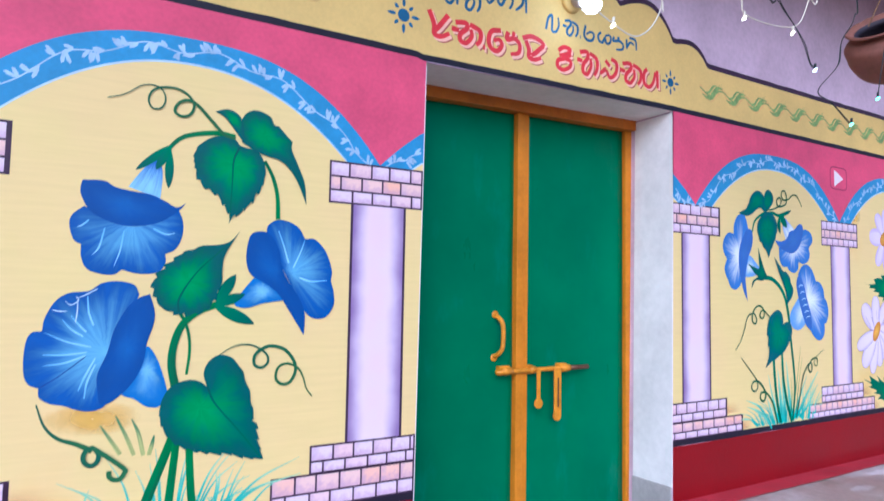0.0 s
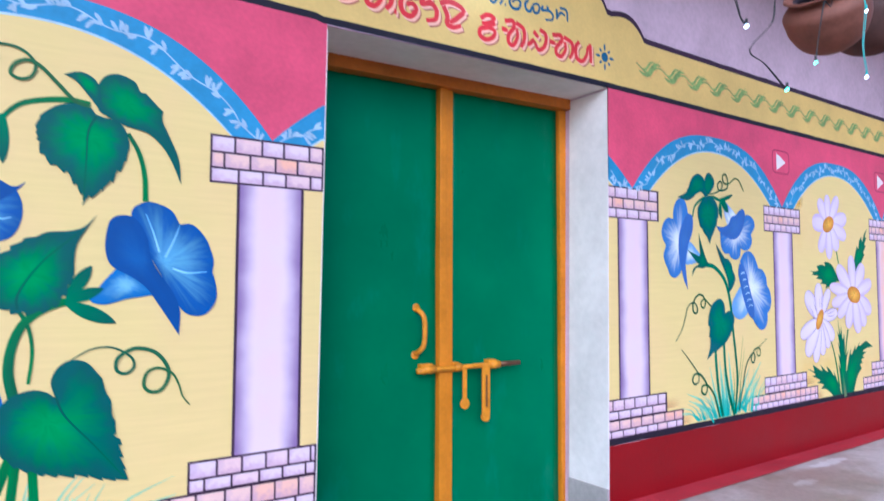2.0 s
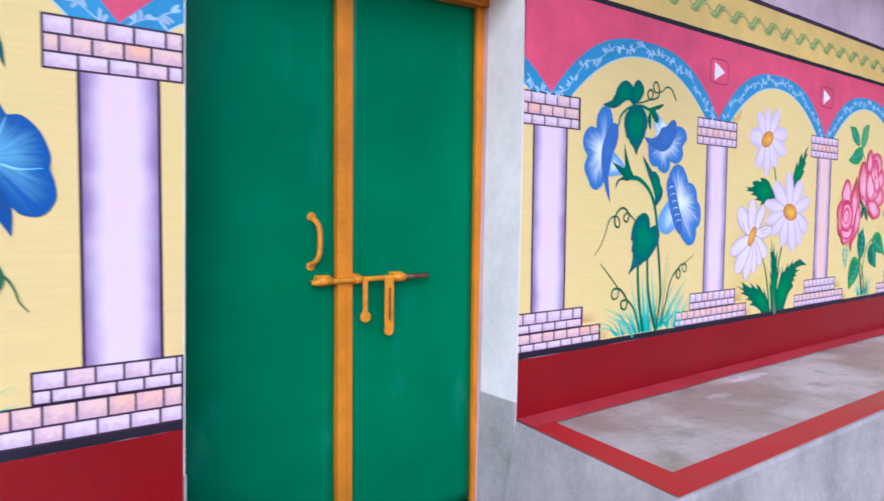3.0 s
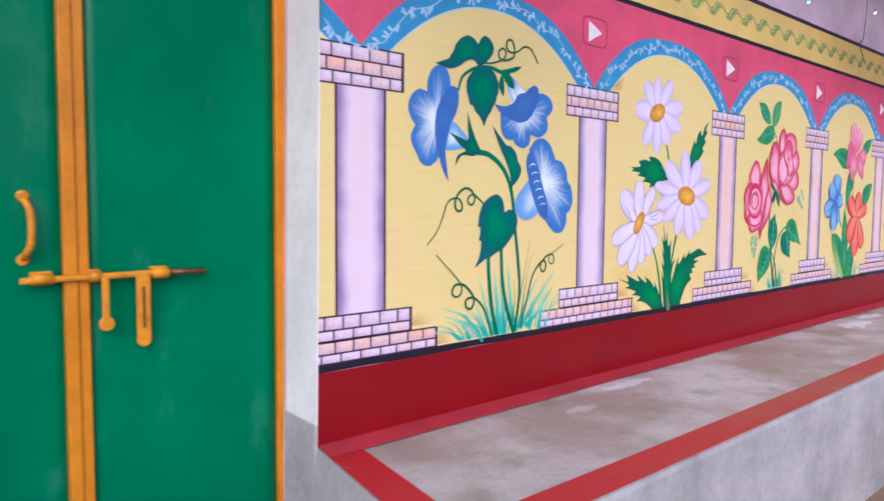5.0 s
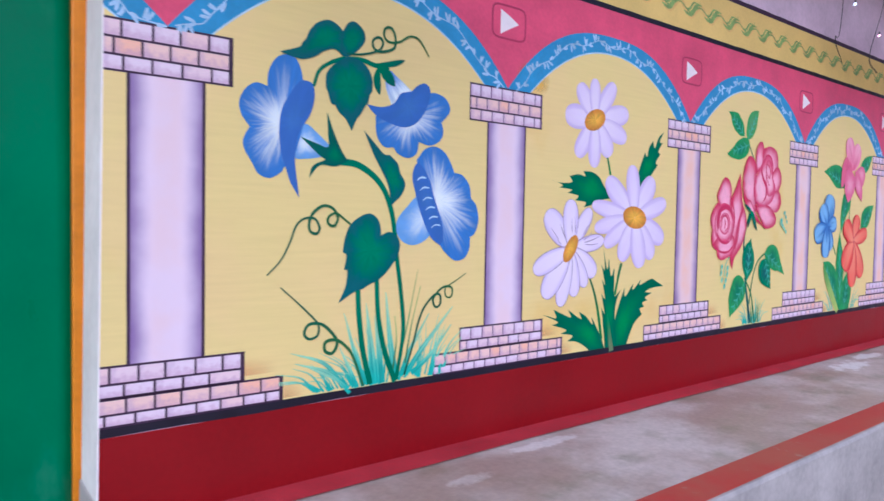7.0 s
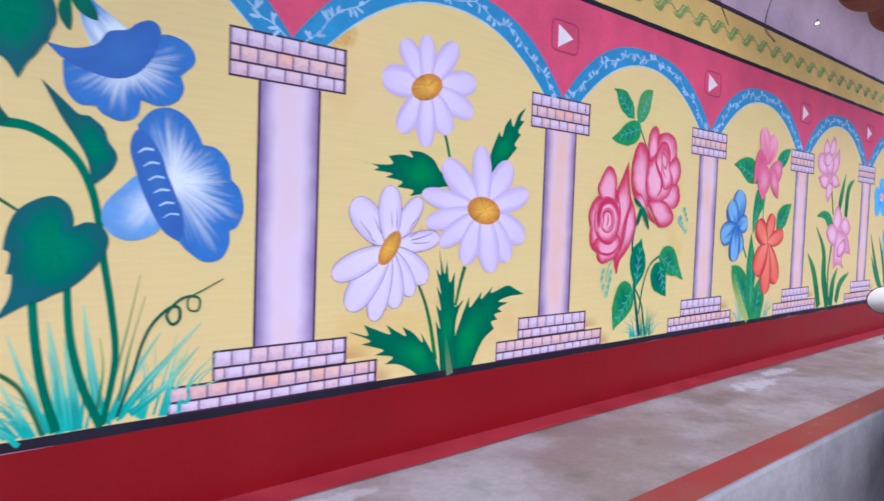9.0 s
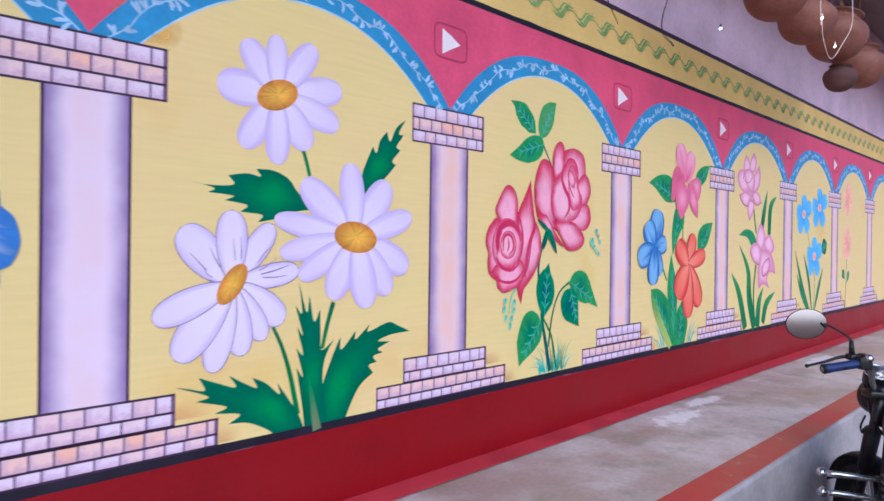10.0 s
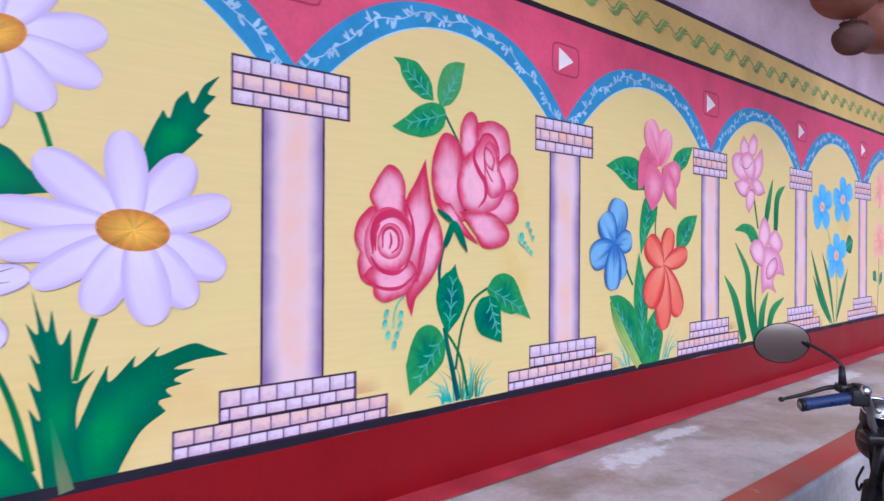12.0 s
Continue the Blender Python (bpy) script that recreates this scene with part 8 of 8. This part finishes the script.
# ---- the parked motorcycle ----
def motorcycle():
    head = (6.605, 0.797)
    root = thing("motorcycle", "black parked motorcycle with chrome leg guard beside the plinth", "motorcycle", at=(head[0], head[1], 0))
    B = pose(head[0], head[1], 0, 0, 0, 26)
    S = pose(head[0], head[1], 0, 0, 0, 37)
    def pts(m, *ps):
        return [m @ Vector(p) for p in ps]
    def sub(name, bm, mat, label="", smooth=True, parent=root):
        return part(name, bm, mat, parent, label, smooth)
    def moved(bm, m):
        bmesh.ops.transform(bm, matrix=m, verts=bm.verts)
        return bm
    # handlebar with grips, levers, switches
    bar = sub("handlebar", tube(pts(S, (-0.09, 0.318, 1.002), (-0.06, 0.15, 1.028), (-0.03, 0.11, 1.005), (0.0, 0.085, 0.93), (0.0, 0.05, 0.885), (0.0, -0.05, 0.885), (0.0, -0.085, 0.93), (-0.03, -0.11, 1.005), (-0.06, -0.15, 1.028), (-0.09, -0.318, 1.002)), 0.0115, 12), M_ALLOY, "grey metal handlebar")
    for s in (1, -1):
        d = Vector((-0.035, 0.168 * s, -0.026))
        a = Vector((-0.06, 0.170 * s, 1.026))
        g = bmesh.new()
        prof = [(0.016, 0.0), (0.018, 0.004)] + [(0.0172 + 0.0008 * (k % 2), 0.01 + 0.008 * k) for k in range(14)] + [(0.0195, 0.128), (0.0195, 0.138), (0.014, 0.142)]
        axis = (S.to_3x3() @ d).normalized()
        gm = Matrix.Translation(S @ a) @ axis.to_track_quat("Z", "Y").to_matrix().to_4x4()
        grip = sub("grip", lathe(prof, 18, gm, g), M_RUBBER, "blue-black ribbed rubber grip", True, bar)
        sub("grip_end", lathe([(0.019, 0.137), (0.020, 0.146), (0.016, 0.150)], 16, gm), M_BLACK, "black grip end", True, bar)
        sw = bmesh.new()
        cuboid(sw, -0.03, 0.024, -0.024, 0.026, -0.024, 0.026, 0.008)
        cuboid(sw, -0.012, 0.034, -0.02, 0.006, 0.018, 0.036, 0.005)
        sub("switch_box", moved(sw, S @ pose(-0.052, 0.148 * s, 1.028, 0, 0, 0)), M_BLACK, "black switch box", True, bar)
        sub("lever_bracket", moved(box(-0.012, 0.04, -0.022, 0.022, -0.012, 0.014, 0.006), S @ pose(-0.03, 0.168 * s, 1.044)), M_BLACKMETAL, "black lever bracket", True, bar)
        lev = sub("lever", tube(pts(S, (0.0, 0.165 * s, 1.046), (0.012, 0.21 * s, 1.038), (0.0, 0.27 * s, 1.020), (-0.022, 0.345 * s, 1.004)), (0.0075, 0.005), 8), M_BLACKMETAL, "black clutch lever" if s > 0 else "black brake lever", True, bar)
        sub("lever_tip", lathe([(0.002, -0.008), (0.008, -0.004), (0.009, 0), (0.008, 0.004), (0.002, 0.008)], 12, Matrix.Translation(S @ Vector((-0.022, 0.346 * s, 1.004)))), M_BLACKMETAL, "", True, bar)
        # mirror
        sub("mirror_boot", tube(pts(S, (-0.025, 0.178 * s, 1.052), (-0.022, 0.180 * s, 1.112)), (0.012, 0.008), 10), M_BLACK, "black rubber boot", True)
        sub("mirror_stem", tube(pts(S, (-0.022, 0.180 * s, 1.105), (-0.018, 0.186 * s, 1.122), (0.005, 0.222 * s, 1.150), (0.03, 0.262 * s, 1.172)), 0.0048, 8), M_BLACKMETAL, "bent black stem", True)
        mc = S @ Vector((0.035, 0.322 * s, 1.166))
        look_to = Vector((-1.0, -0.12 * s, 0.047))
        face_dir = (S.to_3x3() @ look_to).normalized()
        ax_z = face_dir
        ax_x = Vector((0, 0, 1)).cross(ax_z).normalized()
        ax_y = ax_z.cross(ax_x)
        mm = Matrix((ax_x, ax_y, ax_z)).transposed().to_4x4()
        mm.translation = mc
        def egg(scale, z0, z1, inset=0.0):
            bm = bmesh.new()
            rings = []
            for z, k in ((z0, 0.55), ((z0 * 2 + z1) / 3, 0.9), (z1, 1.0)) if z0 != z1 else ((z0, 1.0),):
                ring = []
                for j in range(36):
                    f = 2 * math.pi * j / 36
                    r = 1.0 + 0.10 * math.cos(f - 2.6) - 0.05 * math.cos(2 * f + 0.5)
                    ring.append(bm.verts.new(mm @ Vector((scale * k * r * 0.090 * math.cos(f), scale * k * r * 0.060 * math.sin(f), z))))
                rings.append(ring)
            for a_, b_ in zip(rings, rings[1:]):
                for j in range(36):
                    bm.faces.new((a_[j], a_[(j + 1) % 36], b_[(j + 1) % 36], b_[j]))
            bm.faces.new(rings[-1])
            if len(rings) > 1:
                bm.faces.new(rings[0][::-1])
            return bm
        mir = sub("mirror", egg(1.0, -0.022, 0.0), M_BLACK, "oval mirror in a black shell", True)
        sub("mirror_glass", egg(0.955, 0.0012, 0.0012), M_MIRROR, "clean mirror glass", False, mir)
    dome = bmesh.new()
    bmesh.ops.create_uvsphere(dome, u_segments=18, v_segments=10, radius=0.018)
    sub("clamp_cap", moved(dome, S @ pose(-0.069, 0.135, 1.048)), M_CHROME, "bright chrome clamp cap", True, bar)
    # instruments, lamp, cowl
    for s in (1, -1):
        m = Matrix.Translation(S @ Vector((0.02, 0.062 * s, 0.975))) @ S.to_3x3().to_4x4() @ pose(0, 0, 0, 0, -28, 0)
        dial = sub("speedometer" if s > 0 else "rev_counter", lathe([(0.03, -0.06), (0.045, -0.045), (0.048, 0.0), (0.050, 0.006), (0.046, 0.010)], 28, m), M_BLACK, "black dial housing")
        sub("dial_rim", lathe([(0.050, 0.004), (0.051, 0.012), (0.046, 0.013), (0.045, 0.008)], 28, m), M_CHROME, "chrome dial rim", True, dial)
        sub("dial_face", lathe([(0.001, 0.0105), (0.044, 0.0108)], 28, m), M_JAMB, "pale dial face", True, dial)
    m = Matrix.Translation(S @ Vector((0.13, 0, 0.86))) @ S.to_3x3().to_4x4() @ pose(0, 0, 0, 0, 90, 0)
    lamp = sub("headlamp", lathe([(0.03, -0.11), (0.058, -0.09), (0.076, -0.02), (0.080, 0.02), (0.076, 0.03)], 32, m), M_BLACK, "black headlamp shell")
    sub("lamp_glass", lathe([(0.074, 0.028), (0.05, 0.042), (0.001, 0.048)], 32, m), M_ALLOY, "headlamp glass", True, lamp)
    cw = bmesh.new()
    bmesh.ops.create_uvsphere(cw, u_segments=24, v_segments=16, radius=1.0)
    for v in cw.verts:
        v.co = Vector((v.co.x * 0.07, v.co.y * 0.075, v.co.z * 0.11 * (1.15 if v.co.z < 0 else 0.85)))
        v.co += Vector((0.02, 0, 0)) * noise.noise(v.co * 14)
    sub("cowl", moved(cw, S @ pose(0.05, 0.0, 0.865)), M_BLACK, "black headlamp cowl")
    for k, dy in enumerate((0.08, 0.095, 0.065)):
        sub("cable", tube(pts(S, (-0.04, 0.11, 1.02), (0.05 + 0.01 * k, dy, 0.96), (0.06, dy - 0.02, 0.86), (0.02, dy - 0.02, 0.76 + 0.02 * k), (0.0, 0.03, 0.72)), 0.0042, 8), M_BLACK, "black control cable")
    sub("cable", tube(pts(S, (0.03, 0.10, 0.80), (0.0, 0.13, 0.765), (0.01, 0.12, 0.735), (0.04, 0.10, 0.745)), 0.004, 8), M_BLACK, "looped black cable")
    for s in (1, -1):
        sub("fork_leg", tube(pts(S, (-0.02, 0.060 * s, 0.93), (0.205, 0.060 * s, 0.31)), 0.019, 20), M_BLACKMETAL, "black fork leg")
        sub("fork_gaiter", tube(pts(S, (0.05, 0.060 * s, 0.74), (0.115, 0.060 * s, 0.56)), (0.032, 0.028), 16), M_BLACK, "black rubber fork gaiter")
    sub("yoke", moved(box(-0.04, 0.04, -0.12, 0.12, -0.015, 0.015, 0.008), S @ pose(-0.01, 0, 0.90)), M_BLACKMETAL, "black fork yoke")
    # wheels
    def wheel(m, name):
        hub = Matrix.Translation(m.translation) @ m.to_3x3().to_4x4() @ pose(0, 0, 0, 90)
        w = sub(name, lathe([(0.02, -0.06), (0.06, -0.055), (0.065, 0.0), (0.06, 0.055), (0.02, 0.06)], 24, hub), M_ALLOY, "wheel with alloy hub and wire spokes")
        tyre = bmesh.new()
        ring = [(0.232 + 0.045 * math.cos(f), 0.045 * math.sin(f)) for f in [math.pi * 2 * k / 14 for k in range(15)]]
        lathe_open(tyre, ring, hub)
        sub("tyre", tyre, M_SEAT, "black rubber tyre", True, w)
        rim = bmesh.new()
        lathe_open(rim, [(0.200, -0.03), (0.205, -0.02), (0.196, 0.0), (0.205, 0.02), (0.200, 0.03), (0.19, 0.0), (0.200, -0.03)], hub)
        sub("rim", rim, M_CHROME, "chrome rim", True, w)
        for k in range(18):
            f = 2 * math.pi * k / 18
            side = 0.04 if k % 2 else -0.04
            sub("spoke", tube([hub @ Vector((0.055 * math.cos(f), 0.055 * math.sin(f), side)), hub @ Vector((0.198 * math.cos(f + 0.25), 0.198 * math.sin(f + 0.25), 0))], 0.0018, 5), M_CHROME, "", True, w)
    def lathe_open(bm, prof, m, n=40):
        rings = [[bm.verts.new(m @ Vector((r * math.cos(2 * math.pi * j / n), r * math.sin(2 * math.pi * j / n), z))) for j in range(n)] for r, z in prof]
        for a_, b_ in zip(rings, rings[1:]):
            for j in range(n):
                bm.faces.new((a_[j], a_[(j + 1) % n], b_[(j + 1) % n], b_[j]))
    wheel(S @ pose(0.21, 0, 0.278), "front_wheel")
    wheel(B @ pose(-1.03, 0, 0.278), "rear_wheel")
    def fender(m, a0, a1, r, half):
        bm = bmesh.new()
        rows = []
        for i in range(25):
            f = radians(a0 + (a1 - a0) * i / 24)
            rows.append([bm.verts.new(m @ Vector(((r - 0.02 * (y / half) ** 2) * math.cos(f), y, (r - 0.02 * (y / half) ** 2) * math.sin(f)))) for y in [half * k / 3 for k in range(-3, 4)]])
        for a_, b_ in zip(rows, rows[1:]):
            for j in range(6):
                bm.faces.new((a_[j], a_[j + 1], b_[j + 1], b_[j]))
        bmesh.ops.solidify(bm, geom=bm.faces[:], thickness=0.004)
        return bm
    sub("front_fender", fender(S @ pose(0.21, 0, 0.278), 20, 165, 0.315, 0.06), M_TANK, "black front fender")
    sub("rear_fender", fender(B @ pose(-1.03, 0, 0.278), 25, 185, 0.33, 0.075), M_TANK, "black rear fender")
    # tank, seat, engine, frame, exhaust, guard
    tk = bmesh.new()
    bmesh.ops.create_uvsphere(tk, u_segments=28, v_segments=16, radius=1.0)
    for v in tk.verts:
        t = (v.co.x + 1) / 2
        v.co = Vector((v.co.x * 0.27, math.copysign(abs(v.co.y) ** 0.8, v.co.y) * (0.075 + 0.045 * t), math.copysign(abs(v.co.z) ** 0.8, v.co.z) * (0.10 + 0.03 * t)))
    tank = sub("tank", moved(tk, B @ pose(-0.34, 0, 0.79, 0, -6, 0)), M_TANK, "glossy black fuel tank")
    sub("fuel_cap", lathe([(0.034, 0), (0.034, 0.012), (0.028, 0.018)], 20, B @ pose(-0.32, 0, 0.905)), M_CHROME, "chrome fuel cap", True, tank)
    st = bmesh.new()
    cuboid(st, -1.18, -0.56, -0.115, 0.115, 0.70, 0.79, 0.04, 4)
    sub("seat", moved(st, B), M_SEAT, "long black vinyl seat")
    en = bmesh.new()
    cuboid(en, -0.55, -0.20, -0.11, 0.11, 0.24, 0.44, 0.04, 3)
    sub("crankcase", moved(en, B), M_ALLOY, "dull alloy crankcase")
    for k in range(7):
        sub("cylinder_fin", moved(box(-0.30, -0.14, -0.085, 0.085, 0.45 + 0.026 * k, 0.458 + 0.026 * k, 0.002), B), M_ALLOY, "")
    sub("cylinder", moved(box(-0.27, -0.17, -0.06, 0.06, 0.43, 0.64, 0.01), B), M_ALLOY, "alloy cylinder")
    for s in (1, -1):
        sub("frame_tube", tube(pts(B, (-0.03, 0.02 * s, 0.86), (-0.05, 0.05 * s, 0.60), (-0.14, 0.09 * s, 0.26), (-0.55, 0.10 * s, 0.22), (-0.66, 0.10 * s, 0.40), (-0.70, 0.10 * s, 0.66), (-1.2, 0.10 * s, 0.70)), 0.014, 10), M_BLACKMETAL, "black frame tube")
        sub("shock", tube(pts(B, (-0.95, 0.13 * s, 0.66), (-1.03, 0.13 * s, 0.32)), 0.026, 20), M_CHROME, "chrome rear shock")
        sub("swing_arm", tube(pts(B, (-0.55, 0.10 * s, 0.30), (-1.03, 0.11 * s, 0.278)), 0.018, 10), M_BLACKMETAL, "black swing arm")
        sub("footrest", tube(pts(B, (-0.46, 0.11 * s, 0.26), (-0.47, 0.24 * s, 0.265)), 0.014, 10), M_BLACK, "rubber footrest")
        sub("side_panel", moved(box(-0.86, -0.58, 0.105 * s - 0.012, 0.105 * s + 0.012, 0.46, 0.68, 0.012), B), M_TANK, "black side panel")
    guard = sub("leg_guard", tube(pts(B, (-0.10, -0.28, 0.580), (-0.10, 0.0, 0.577), (-0.10, 0.272, 0.580)), 0.0125, 12), M_CHROME, "chrome leg guard with ball ends")
    sub("guard_bar", tube(pts(B, (-0.10, -0.27, 0.503), (-0.10, 0.0, 0.501), (-0.10, 0.268, 0.503)), 0.0125, 12), M_CHROME, "", True, guard)
    for s in (1, -1):
        for z, yy in ((0.580, 0.280), (0.503, 0.276)):
            bl = bmesh.new()
            bmesh.ops.create_uvsphere(bl, u_segments=18, v_segments=12, radius=0.021)
            sub("ball_end", moved(bl, B @ pose(-0.10, yy * s, z)), M_CHROME, "chrome ball end", True, guard)
        sub("guard_upright", tube(pts(B, (-0.10, 0.115 * s, 0.585), (-0.10, 0.105 * s, 0.485), (-0.13, 0.10 * s, 0.30)), 0.011, 10), M_CHROME, "", True, guard)
    sub("guard_clamp", moved(box(-0.125, -0.05, -0.03, 0.03, 0.555, 0.60, 0.008), B), M_BLACKMETAL, "", False, guard)
    sub("exhaust", tube(pts(B, (-0.16, -0.03, 0.60), (-0.06, -0.08, 0.50), (-0.08, -0.13, 0.30), (-0.30, -0.15, 0.22), (-0.75, -0.16, 0.26)), 0.018, 12), M_CHROME, "chrome exhaust pipe")
    sub("silencer", tube(pts(B, (-0.72, -0.16, 0.255), (-1.30, -0.17, 0.34)), (0.034, 0.042), 18), M_CHROME, "chrome silencer")
    sub("chain_case", moved(box(-1.08, -0.50, 0.105, 0.135, 0.24, 0.33, 0.02), B), M_TANK, "black chain case")
    tl = sub("tail_lamp", moved(box(-1.40, -1.34, -0.06, 0.06, 0.60, 0.68, 0.015), B), M_DADO, "red tail lamp")
    sub("number_plate", moved(box(-1.405, -1.40, -0.10, 0.10, 0.46, 0.56, 0.0), B), M_JAMB, "pale rear plate", False)
    sub("side_stand", tube(pts(B, (-0.45, 0.11, 0.24), (-0.50, 0.20, 0.10), (-0.52, 0.255, 0.006)), 0.010, 10), M_BLACKMETAL, "black side stand")


motorcycle()
